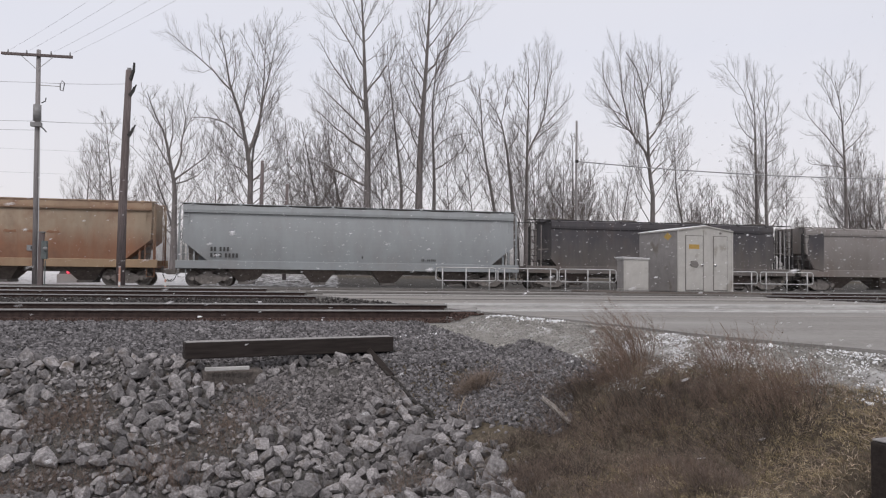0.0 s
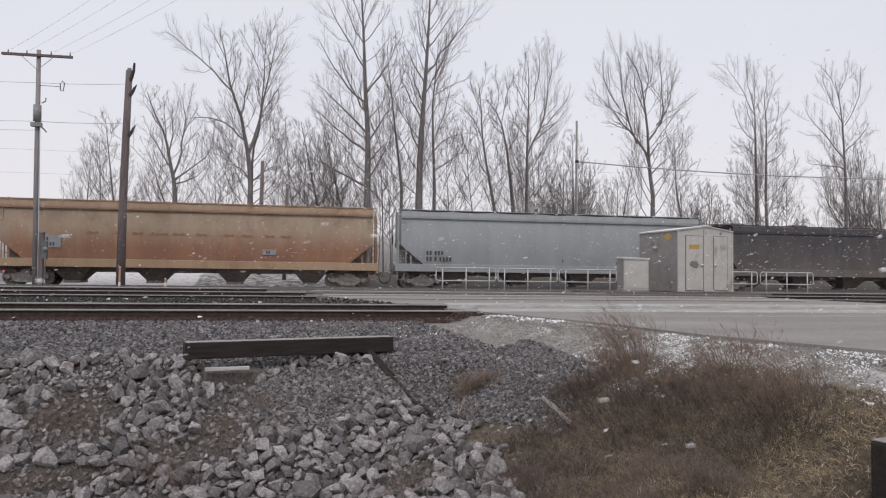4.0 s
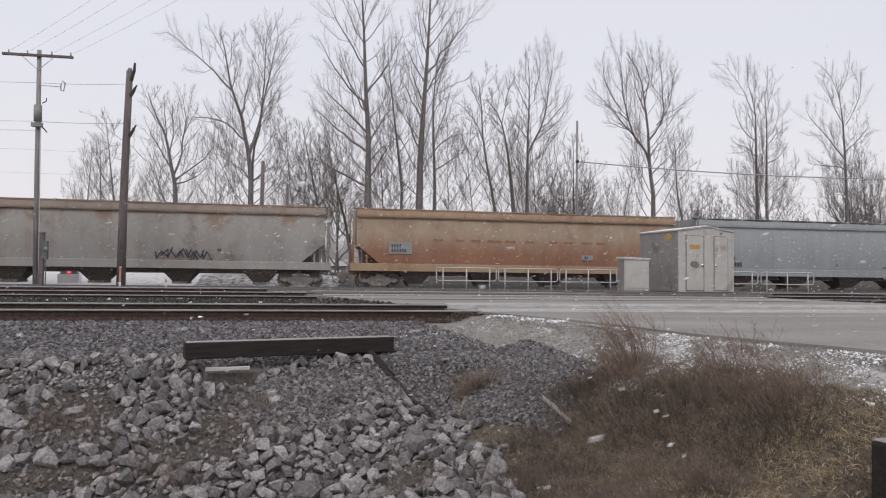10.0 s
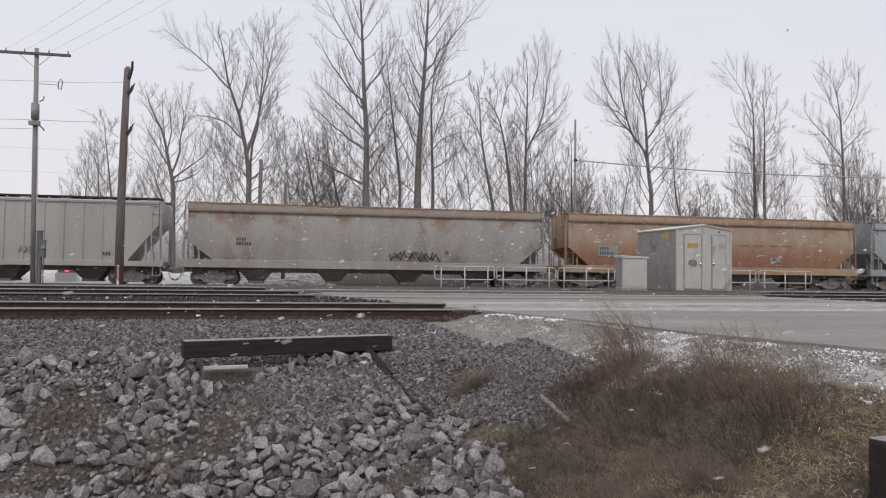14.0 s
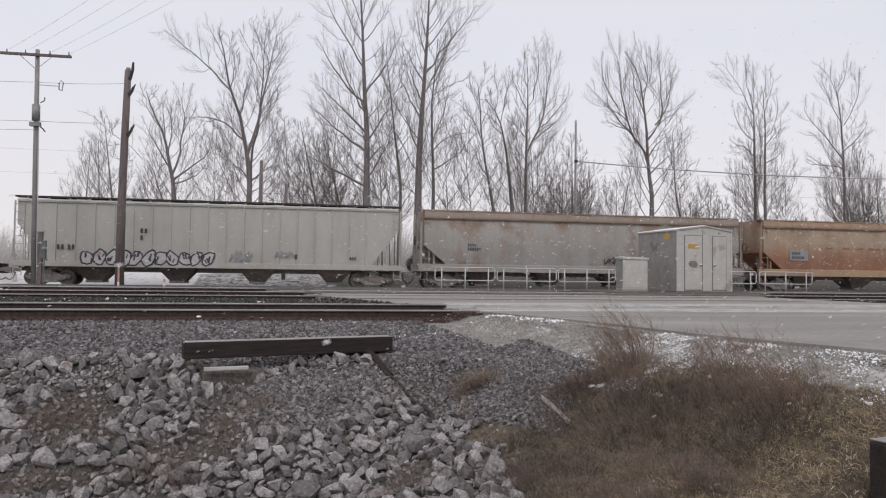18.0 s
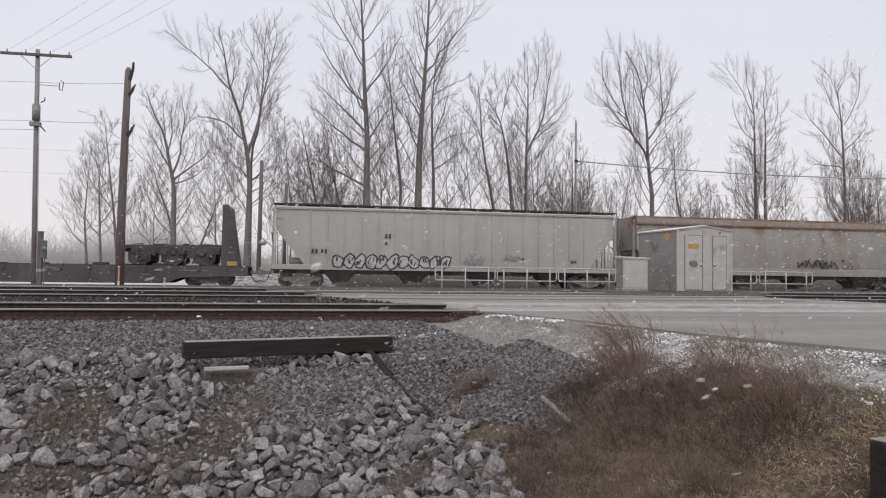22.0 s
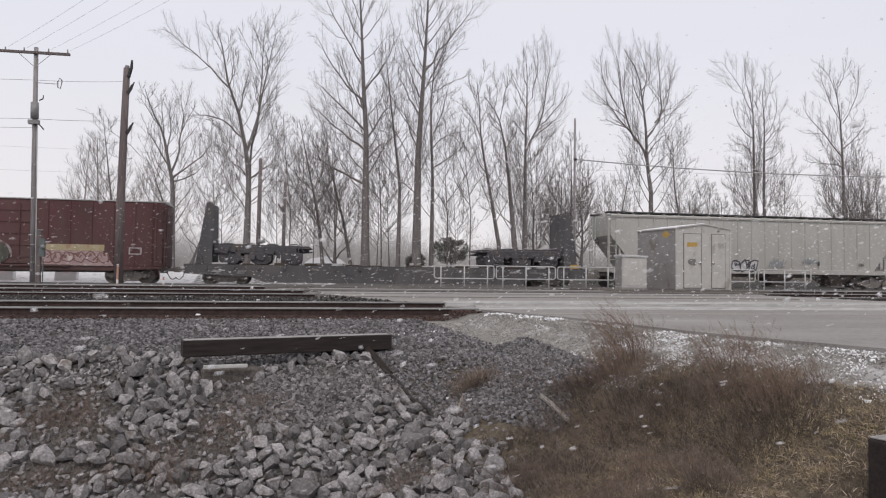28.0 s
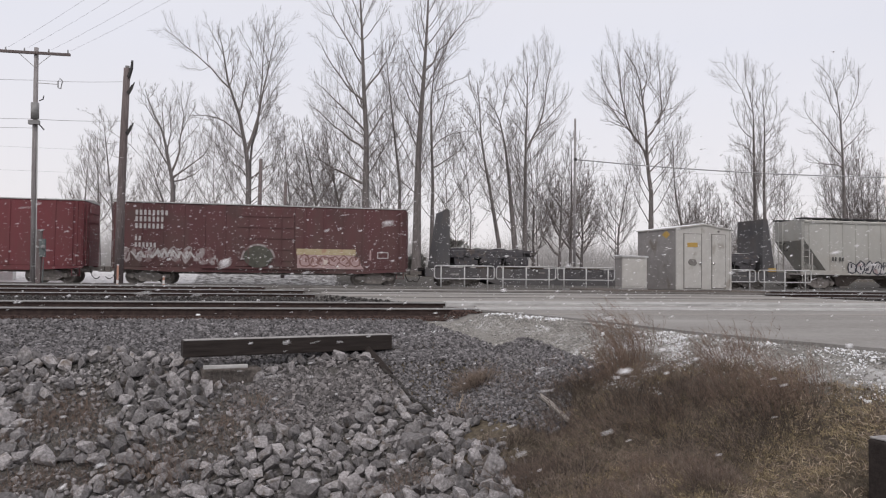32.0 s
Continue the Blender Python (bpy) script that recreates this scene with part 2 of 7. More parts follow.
M_STENCIL = blend_mat("dark_stencil_paint", (0.05, 0.05, 0.052), (0.09, 0.09, 0.09), scale=15, rough=0.8, bump=0.0)

# ---------------------------------------------------------------- mesh code


class Form:
    """Collects the faces of one mesh."""

    def __init__(self):
        self.v, self.f = [], []

    def add(self, verts, faces):
        k = len(self.v)
        self.v += [tuple(p) for p in verts]
        self.f += [tuple(i + k for i in face) for face in faces]
        return self

    def box(self, x0, x1, y0, y1, z0, z1):
        v = [(x, y, z) for z in (z0, z1) for x, y in ((x0, y0), (x1, y0), (x1, y1), (x0, y1))]
        return self.add(v, [(3, 2, 1, 0), (4, 5, 6, 7), (0, 1, 5, 4), (1, 2, 6, 5), (2, 3, 7, 6), (3, 0, 4, 7)])

    def prism(self, poly, lo, hi, axis="y"):
        """A polygon drawn in the two other axes (in order), drawn out along axis."""
        n = len(poly)

        def at(a, b, c):
            return {"x": (c, a, b), "y": (a, c, b), "z": (a, b, c)}[axis]
        v = [at(a, b, lo) for a, b in poly] + [at(a, b, hi) for a, b in poly]
        f = [tuple(range(n)), tuple(range(2 * n - 1, n - 1, -1))]
        f += [(i, i + n, (i + 1) % n + n, (i + 1) % n) for i in range(n)]
        return self.add(v, f)

    def tube(self, pts, r, n=6, r1=None):
        """A round bar along points, tapering from r to r1."""
        pts = [Vector(p) for p in pts]
        r1 = r if r1 is None else r1
        v, f = [], []
        for i, p in enumerate(pts):
            d = (pts[min(i + 1, len(pts) - 1)] - pts[max(i - 1, 0)]).normalized()
            a = d.orthogonal().normalized() if abs(d.z) > 0.9 else d.cross(Vector((0, 0, 1))).normalized()
            b = d.cross(a)
            rr = r + (r1 - r) * i / max(1, len(pts) - 1)
            v += [p + a * rr * math.cos(2 * math.pi * j / n) + b * rr * math.sin(2 * math.pi * j / n) for j in range(n)]
        for i in range(len(pts) - 1):
            f += [(i * n + j, i * n + (j + 1) % n, (i + 1) * n + (j + 1) % n, (i + 1) * n + j) for j in range(n)]
        f += [tuple(range(n - 1, -1, -1)), tuple(range((len(pts) - 1) * n, len(pts) * n))]
        return self.add(v, f)

    def loft(self, rings):
        """Skins rings of equal length and closes both ends."""
        n = len(rings[0])
        v = [p for r in rings for p in r]
        f = []
        for i in range(len(rings) - 1):
            f += [(i * n + j, i * n + (j + 1) % n, (i + 1) * n + (j + 1) % n, (i + 1) * n + j) for j in range(n)]
        f += [tuple(range(n - 1, -1, -1)), tuple(range((len(rings) - 1) * n, len(rings) * n))]
        return self.add(v, f)

    def mesh(self, name):
        me = bpy.data.meshes.new(name)
        me.from_pydata(self.v, [], self.f)
        bm = bmesh.new()
        bm.from_mesh(me)
        bmesh.ops.recalc_face_normals(bm, faces=bm.faces)
        bm.to_mesh(me)
        bm.free()
        return me


def part(name, form, material, parent=None, label="", bevel=0.0, smooth=False, at=None):
    """One mesh object, under a thing or a part."""
    me = form.mesh(name) if isinstance(form, Form) else form
    if not me.materials:
        me.materials.append(material)
    if smooth:
        me.polygons.foreach_set("use_smooth", [True] * len(me.polygons))
    ob = new(name, me)
    if parent is not None:
        ob.parent = parent
    if at is not None:
        ob.matrix_basis = at
    if bevel:
        b = ob.modifiers.new("bevel", "BEVEL")
        b.width, b.segments, b.limit_method = bevel, 2, "ANGLE"
    return tagged(ob, label)


def thing(name, label, category, at=None, group="", kind=""):
    """An empty at the base of a thing made of parts."""
    ob = new(name)
    ob.empty_display_size = 0.3
    if at is not None:
        ob.matrix_basis = at
    return tagged(ob, label, category, group, kind)


def array_mesh(name, verts, faces, material):
    """A mesh from arrays: verts n x 3, faces m x k."""
    me = bpy.data.meshes.new(name)
    verts, faces = np.asarray(verts, np.float32), np.asarray(faces, np.int32)
    k = faces.shape[1]
    me.vertices.add(len(verts))
    me.vertices.foreach_set("co", verts.ravel())
    me.loops.add(faces.size)
    me.loops.foreach_set("vertex_index", faces.ravel())
    me.polygons.add(len(faces))
    me.polygons.foreach_set("loop_start", np.arange(0, faces.size, k, dtype=np.int32))
    me.polygons.foreach_set("loop_total", np.full(len(faces), k, np.int32))
    me.update(calc_edges=True)
    me.validate()
    me.shade_flat()
    me.materials.append(material)
    return me


def tubes(paths, radii, sides):
    """Many tapered tubes at once: paths b x n x 3, radii b x n."""
    b, n, _ = paths.shape
    d = np.gradient(paths, axis=1)
    d /= np.linalg.norm(d, axis=2, keepdims=True) + 1e-9
    ref = np.where(np.abs(d[..., 2:3]) < 0.9, np.array([0.0, 0, 1]), np.array([1.0, 0, 0]))
    a = np.cross(d, ref)
    a /= np.linalg.norm(a, axis=2, keepdims=True) + 1e-9
    c = np.cross(d, a)
    ang = 2 * np.pi * np.arange(sides) / sides
    ring = a[:, :, None] * np.cos(ang)[:, None] + c[:, :, None] * np.sin(ang)[:, None]
    verts = (paths[:, :, None] + ring * radii[:, :, None, None]).reshape(-1, 3)
    i, j = np.meshgrid(np.arange(n - 1), np.arange(sides), indexing="ij")
    q = np.stack([i * sides + j, i * sides + (j + 1) % sides, (i + 1) * sides + (j + 1) % sides, (i + 1) * sides + j], -1).reshape(-1, 4)
    faces = (q[None] + (np.arange(b) * n * sides)[:, None, None]).reshape(-1, 4)
    return verts, faces


# ---------------------------------------------------------------- the plan
# x runs along the tracks, y away over them, z up; z = 0 is the top of the rails
TRACK_A, TRACK_B, TRACK_C, TRACK_D = 15.75, 27.2, 34.5, 42.6
TRACKS = ((TRACK_A, 0.034, 2.6), (TRACK_B, 0.014, 4.0), (TRACK_C, 0.08, 0.0), (TRACK_D, 0.0, 0.0))     # y, height, bank in degrees


def lerp_table(x, table):
    for (a, u), (b, v) in zip(table, table[1:]):
        if x <= b:
            return u if x <= a else u + (v - u) * (x - a) / (b - a)
    return table[-1][1]


ROADSIDE = ((-6, 10.6), (5, 6.7), (6.7, 6.06), (7.9, 5.55), (8.8, 5.22), (9.9, 5.0), (10.8, 4.88), (12.0, 4.58), (14.8, 3.62), (26.6, 0.2), (36, -2.7), (60, -10.9))


def road_edge(y):
    """The x of the road's near edge."""
    return lerp_table(y, ROADSIDE)


def road_far(y):
    """The x of the pavement's far edge."""
    return 19.6 if y < 31 else 19.6 - (y - 31) * 2.6 if y < 36 else 6.6 - (y - 36) * 0.315


BERM = ((0, -0.95), (2.2, -0.98), (4.2, -1.35), (6.2, -2.1), (7.9, -1.95), (9.2, -1.38), (10.9, -0.62), (12.2, -0.42), (13.4, -0.29), (14.2, -0.22), (14.7, -0.19), (15.1, -0.21),
        (18.5, -0.22), (36, -0.18), (37.3, 0.10), (40.4, 0.08), (41, -0.16), (45, -0.16), (46.4, 0.0), (49, 0.66), (53, 0.80), (66, 0.7), (90, 0.3), (2000, 0.0))


def ground_z(x, y):
    z = lerp_table(y, BERM)
    if y < 24:
        e = road_edge(y)
        d = (e - x) * 0.954
        side = -0.06 - max(0.0, d - 0.5) * 0.42
        if y < 5:
            side -= (5 - y) * 0.12
        z = max(z, min(side, -0.06))
        if x > 1.2 and y < 7.5:
            z = max(z, -1.55 + min(0.55, (x - 1.2) * 0.28))
    if y < 14 and x < road_edge(y) - 0.3:
        z += 0.10 * noise.noise(Vector((x * 0.55, y * 0.55, 3))) * min(1, max(0, 14 - y))
    if x > road_edge(y) - 0.25 and y < 34:
        z = min(z, -0.055)
    return z

# ---------------------------------------------------------------- ground


def spread(*runs):
    out = []
    for a, b, step in runs:
        n = max(1, round((b - a) / step))
        out += [a + (b - a) * i / n for i in range(n)]
    return out + [runs[-1][1]]


def ground():
    xs = spread((-2000, -300, 340), (-300, -60, 30), (-60, -16, 4), (-16, 16, 0.25), (16, 60, 4), (60, 300, 30), (300, 2000, 340))
    ys = spread((-300, -30, 60), (-30, 0, 5), (0, 16, 0.25), (16, 50, 0.8), (50, 120, 7), (120, 2000, 235))
    verts = [(x, y, ground_z(x, y)) for y in ys for x in xs]
    w = len(xs)
    faces = [(j * w + i, j * w + i + 1, (j + 1) * w + i + 1, (j + 1) * w + i) for j in range(len(ys) - 1) for i in range(w - 1)]
    me = array_mesh("ground", verts, faces, ground_mat())
    grass, snow = [], []
    for x, y, z in verts:
        wob = noise.noise(Vector((x * 0.7, y * 0.7, 9))) * 0.9
        near = 1.0 if y < 13 and x + wob > 2.4 - 0.11 * y and x < road_edge(y) - 0.4 else 0.0
        back = 1.0 if y < 5.5 else 0.0
        grass.append(max(near, back) if y < 14 else (0.6 if y > 49 else 0.0))
        bank = max(0.0, 1 - abs(road_edge(y) - 0.9 - x) / 1.1) if y < 14 and y > 4 else 0.0
        snow.append(max(bank * 0.62, (0.84 if x < -7 else 0.62 if x < 2 else 0.40) if 43.8 < y < 90 else 0.42 if y >= 36.6 else 0.12))
    pale = [max(0.0, min(1.0, 1.6 - abs(road_edge(y) - 1.0 - x) * 1.3 if y > 9.5 else 1.3 - abs(road_edge(y) - 0.6 - x) * 1.4)) if 4 < y < 14.2 and x < road_edge(y) else 0.0 for x, y, z in verts]
    for key, values in (("grass", grass), ("snow", snow), ("pale", pale)):
        me.attributes.new(key, "FLOAT", "POINT").data.foreach_set("value", values)
    me.polygons.foreach_set("use_smooth", [True] * len(me.polygons))
    tagged(new("ground", me), "grey ballast, dirt and dead grass with thin patches of snow", "ground", kind="structure")


def ground_mat():
    m = bpy.data.materials.new("ground_cover")
    m.use_nodes = True
    n, l = m.node_tree.nodes, m.node_tree.links
    bsdf = n["Principled BSDF"]
    bsdf.inputs["Roughness"].default_value = 0.95
    bsdf.inputs["Specular IOR Level"].default_value = 0.15
    tc = n.new("ShaderNodeTexCoord")

    def tex(scale, detail=6):
        t = n.new("ShaderNodeTexNoise")
        t.inputs["Scale"].default_value, t.inputs["Detail"].default_value, t.inputs["Roughness"].default_value = scale, detail, 0.7
        l.new(tc.outputs["Object"], t.inputs["Vector"])
        return t.outputs["Fac"]

    def ramp_of(value, *stops):
        r = n.new("ShaderNodeValToRGB")
        while len(r.color_ramp.elements) < len(stops):
            r.color_ramp.elements.new(0.5)
        for e, (p, c) in zip(r.color_ramp.elements, stops):
            e.position, e.color = p, (*c, 1)
        l.new(value, r.inputs[0])
        return r.outputs[0]

    def mixed(fac, a, b):
        mx = n.new("ShaderNodeMix")
        mx.data_type = "RGBA"
        l.new(fac, mx.inputs["Factor"])
        l.new(a, mx.inputs["A"])
        l.new(b, mx.inputs["B"])
        return mx.outputs["Result"]

    stone = ramp_of(tex(22), (0.3, (0.05, 0.047, 0.044)), (0.5, (0.105, 0.10, 0.095)), (0.7, (0.21, 0.205, 0.20)))
    soil = ramp_of(tex(9), (0.3, (0.05, 0.042, 0.034)), (0.5, (0.115, 0.096, 0.072)), (0.72, (0.21, 0.178, 0.132)))
    white = ramp_of(tex(30), (0.3, (0.62, 0.62, 0.64)), (0.7, (0.82, 0.83, 0.85)))
    g, s = n.new("ShaderNodeAttribute"), n.new("ShaderNodeAttribute")
    g.attribute_name, s.attribute_name = "grass", "snow"
    colour = mixed(g.outputs["Fac"], stone, soil)
    pl = n.new("ShaderNodeAttribute")
    pl.attribute_name = "pale"
    colour = mixed(pl.outputs["Fac"], colour, ramp_of(tex(26), (0.3, (0.17, 0.163, 0.152)), (0.7, (0.36, 0.35, 0.33))))
    patch = n.new("ShaderNodeMath")
    patch.operation = "ADD"
    l.new(tex(2.6, 9), patch.inputs[0])
    l.new(s.outputs["Fac"], patch.inputs[1])
    mr = n.new("ShaderNodeMapRange")
    mr.inputs["From Min"].default_value, mr.inputs["From Max"].default_value = 1.0, 1.32
    l.new(patch.outputs[0], mr.inputs["Value"])
    colour = mixed(mr.outputs[0], colour, white)
    l.new(colour, bsdf.inputs["Base Color"])
    b = n.new("ShaderNodeBump")
    b.inputs["Strength"].default_value, b.inputs["Distance"].default_value = 0.8, 0.05
    l.new(tex(16), b.inputs["Height"])
    l.new(b.outputs[0], bsdf.inputs["Normal"])
    return m


ground()

# ---------------------------------------------------------------- road over the tracks


def road():
    ys = spread((-6, 60, 0.5))
    form = Form()
    left = [(road_edge(y) + 0.03 * noise.noise(Vector((0, y * 1.3, 5))), y) for y in ys]
    right = [(road_far(y) if y > 12.5 else 60.0, y) for y in ys]
    v, f = [], []
    for (x0, y), (x1, _) in zip(left, right):
        v += [(x0, y, -0.014), (x1, y, -0.014), (x0, y, -0.30), (x1, y, -0.30)]
    for i in range(len(ys) - 1):
        a, b = 4 * i, 4 * i + 4
        f += [(a, a + 1, b + 1, b), (a + 2, b + 2, b + 3, a + 3), (a, b, b + 2, a + 2), (a + 1, a + 3, b + 3, b + 1)]
    form.add(v, f)
    ob = part("road", form, M_ASPHALT)
    tagged(ob, "worn pale grey asphalt road crossing the tracks", "road", kind="structure")
    return ob


ROAD = road()


def seams():
    """Tarred joints and patched strips of asphalt that run along the tracks."""
    for y0, y1, x1, mat, label in ((22.55, 23.05, 17.5, M_TARSEAM, "dark tarred joint"), (28.6, 29.3, 15.5, M_TARSEAM, "dark tarred joint"), (31.2, 32.4, 13.0, M_TARSEAM, "dark tarred joint"),
                                   (19.1, 20.6, 19.0, M_WORNROAD, "paler worn asphalt strip"), (23.3, 24.4, 19.0, M_WORNROAD, "paler worn asphalt strip"), (12.9, 13.25, 40.0, M_WORNROAD, "paler worn asphalt strip")):
        x0 = road_edge(y0) + 0.1
        poly = [(x0, y0)] + [(x0 + (x1 - x0) * i / 16, y0 + 0.07 * noise.noise(Vector((i * 0.7, y0, 4)))) for i in range(1, 17)]
        poly += [(x0 + (x1 - x0) * i / 16, y1 + 0.07 * noise.noise(Vector((i * 0.7, y1, 4)))) for i in range(16, -1, -1)]
        part("road_patch", Form().prism(poly, -0.05, -0.009, "z"), mat, ROAD, label)


seams()

# ---------------------------------------------------------------- tracks


def rail_profile():
    half = [(0.076, -0.18), (0.076, -0.168), (0.014, -0.148), (0.010, -0.055), (0.036, -0.042), (0.037, -0.008), (0.030, -0.001)]
    return half + [(-y, z) for y, z in reversed(half)]


TIE = Form().box(-0.11, 0.11, -1.3, 1.3, -0.09, 0.09).mesh("tie")


def track(y, z, bank, x0, x1, name):
    base = thing(name, "rusty steel rails on dark wooden ties in grey ballast", "railway track", kind="structure", at=pose(0, y, z, bank))
    for side in (-0.7525, 0.7525):
        rail = part("rail", Form().prism([(side + a, b) for a, b in rail_profile()], x0, x1, "x"), M_RAIL, base, "rusty steel rail", smooth=False)
        part("rail_head", Form().prism([(side - 0.040, -0.024), (side + 0.040, -0.024), (side + 0.038, -0.004), (side + 0.030, 0.0025), (side - 0.030, 0.0025), (side - 0.038, -0.004)], x0, x1, "x"), M_RAILTOP, rail, "shiny worn rail head")
        # rubber flangeways where the road covers the track
        lo, hi = road_edge(y + side) + 0.05, road_far(y + side) - 0.05
        wide = 0.07 if y < 20 else 0.12
        for off in (-0.17, 0.17):
            part("flangeway", Form().box(lo, hi, side + off - wide, side + off + wide, -0.1, 0.012 if y < 20 else 0.022), M_PACKED if y < 20 else M_FLANGE, base,
                 "snow-packed rubber strip along the rail" if y < 20 else "worn grey rubber strip along the rail")
    # wooden ties, left out under the road
    x = max(x0, -28.0)
    while x < min(x1, 48.0):
        if not road_edge(y) - 0.2 < x < road_far(y) + 0.2:
            ob = part("tie", TIE, M_TIE, base, at=pose(x + 0.03 * math.sin(x * 7), 0.02 * math.sin(x * 3), -0.255, 0, 0, 0.8 * math.sin(x * 5)))
        x += 0.53
    # concrete panels between the rails and beside them
    for a, b in ((-0.40, 0.40), (-1.75, -1.10), (1.10, 1.75)):
        lo, hi = road_edge(y + a) + 0.35, road_far(y + b) - 0.3
        k = max(2, round((hi - lo) / 2.4))
        for i in range(k):
            u, v = lo + (hi - lo) * i / k, lo + (hi - lo) * (i + 1) / k - 0.02
            part("crossing_panel", Form().box(u, v, a, b, -0.15, -0.006 - z * 0.9), M_PANEL, base)
    return base


for (ty, tz, tilt), tname in zip(TRACKS, ("track_1", "track_2", "track_3", "track_4")):
    track(ty, tz, tilt, -130, 130, tname)

# ---------------------------------------------------------------- the train
TRAIN = []          # the cars, each with its x at the clip's start
WHEELS = []         # all wheelsets, which roll


def travel(t):
    """How far the train has come after t seconds."""
    return 2.992 * t + 0.01414 * t * t - 0.0001674 * t ** 3


M_GREY1 = paint_mat("pale_blue_grey_car_paint", (0.36, 0.385, 0.40), (0.32, 0.345, 0.36), (0.20, 0.13, 0.085), 1.2, 4.2, 0.22, dirt_amount=0.22)
M_TAN = paint_mat("faded_tan_car_paint", (0.40, 0.318, 0.235), (0.33, 0.172, 0.108), (0.20, 0.085, 0.052), 2.1, 3.3, 0.55, dirt_amount=0.3, blotch=0.32)
M_TANSILL = paint_mat("tan_sill_paint", (0.42, 0.305, 0.20), (0.39, 0.265, 0.17), (0.2, 0.075, 0.04), 0.0, 2.0, 0.55, dirt_amount=0.2)
M_GREY2 = paint_mat("rust_stained_grey_car_paint", (0.37, 0.355, 0.33), (0.345, 0.342, 0.335), (0.26, 0.15, 0.09), 1.2, 4.2, 0.9, dirt_amount=0.3, blotch=0.75)
M_RUSTTAN = paint_mat("rusty_tan_roof_paint", (0.41, 0.30, 0.21), (0.33, 0.19, 0.125), (0.17, 0.065, 0.045), 3.9, 4.5, 0.8, dirt_amount=0.25)
M_RUSTGREY = paint_mat("rusty_grey_roof_paint", (0.34, 0.29, 0.25), (0.30, 0.25, 0.215), (0.24, 0.12, 0.07), 3.9, 4.5, 0.9, dirt_amount=0.3)
M_GREY2SILL = paint_mat("light_grey_sill_paint", (0.36, 0.35, 0.335), (0.34, 0.33, 0.315), (0.22, 0.13, 0.09), 0.0, 2.0, 0.4, dirt_amount=0.3)
M_CREAM = paint_mat("dull_white_car_paint", (0.47, 0.47, 0.445), (0.43, 0.425, 0.40), (0.26, 0.17, 0.11), 1.2, 4.4, 0.30, dirt_amount=0.2)
M_BLACK = paint_mat("sooty_black_car_paint", (0.078, 0.074, 0.082), (0.175, 0.16, 0.15), (0.15, 0.10, 0.07), 1.2, 3.3, 0.45, dirt=(0.05, 0.05, 0.05))
M_DUSK = paint_mat("dusty_brown_car_paint", (0.285, 0.268, 0.26), (0.24, 0.22, 0.208), (0.15, 0.095, 0.065), 1.2, 3.6, 0.5)
# maroon and red muted in the paint for the veil of snowfall
M_MAROON = paint_mat("veiled_maroon_car_paint", (0.125, 0.050, 0.055), (0.115, 0.050, 0.053), (0.075, 0.048, 0.047), 1.0, 4.4, 0.7, dirt_amount=0.45, blotch=0.5)
M_RED = paint_mat("veiled_red_car_paint", (0.20, 0.052, 0.062), (0.175, 0.05, 0.058), (0.10, 0.05, 0.048), 1.0, 4.4, 0.55, dirt_amount=0.3)
# flat car steel brightened in its paint to imitate haze
M_FLAT = paint_mat("rusty_black_steel", (0.072, 0.071, 0.077), (0.085, 0.082, 0.085), (0.14, 0.118, 0.108), 0.6, 2.2, 0.7, dirt=(0.145, 0.142, 0.145), dirt_amount=0.5, blotch=0.35)
M_PATCH = blend_mat("grey_primer_patch", (0.24, 0.25, 0.26), (0.33, 0.34, 0.35), scale=7, rough=0.8, bump=0.0)
M_GRAFFITI = blend_mat("pale_spray_paint", (0.40, 0.39, 0.39), (0.56, 0.55, 0.55), scale=4, rough=0.7, bump=0.0, spot=(0.34, 0.27, 0.27), spot_scale=1.6)
M_SPRAYGREY = blend_mat("worn_grey_spray_paint", (0.24, 0.20, 0.20), (0.40, 0.37, 0.37), scale=3, rough=0.75, bump=0.0, spot=(0.16, 0.09, 0.09), spot_scale=1.4, spot_at=(0.5, 0.62))
M_SPRAYYELLOW = blend_mat("yellow_spray_paint", (0.40, 0.33, 0.20), (0.50, 0.43, 0.29), scale=4, rough=0.7, bump=0.0, spot=(0.40, 0.25, 0.18), spot_scale=2.0)
M_SPRAYPINK = blend_mat("pink_spray_paint", (0.36, 0.25, 0.25), (0.48, 0.36, 0.35), scale=4, rough=0.7, bump=0.0, spot=(0.62, 0.55, 0.50), spot_scale=2.2)
M_SPRAYDARK = blend_mat("dark_spray_paint", (0.035, 0.035, 0.05), (0.08, 0.08, 0.09), scale=6, rough=0.7, bump=0.0)
M_SPRAYEDGE = blend_mat("dull_red_spray_paint", (0.17, 0.09, 0.085), (0.27, 0.16, 0.145), scale=5, rough=0.7, bump=0.0)
M_DISC = blend_mat("dull_green_spray_paint", (0.06, 0.06, 0.05), (0.12, 0.12, 0.10), scale=4, rough=0.8, bump=0.0)
M_SMUDGE = blend_mat("rubbed_rust", (0.25, 0.135, 0.088), (0.35, 0.205, 0.135), scale=7, rough=0.9, bump=0.1)
M_RUSTLINE = blend_mat("rusty_roof_seam", (0.14, 0.085, 0.06), (0.34, 0.25, 0.185), scale=3, rough=0.9, bump=0.2, stretch=(0.5, 2, 2))
M_BOLD = blend_mat("white_lettering_paint", (0.44, 0.425, 0.42), (0.60, 0.585, 0.58), scale=12, rough=0.7, bump=0.0)


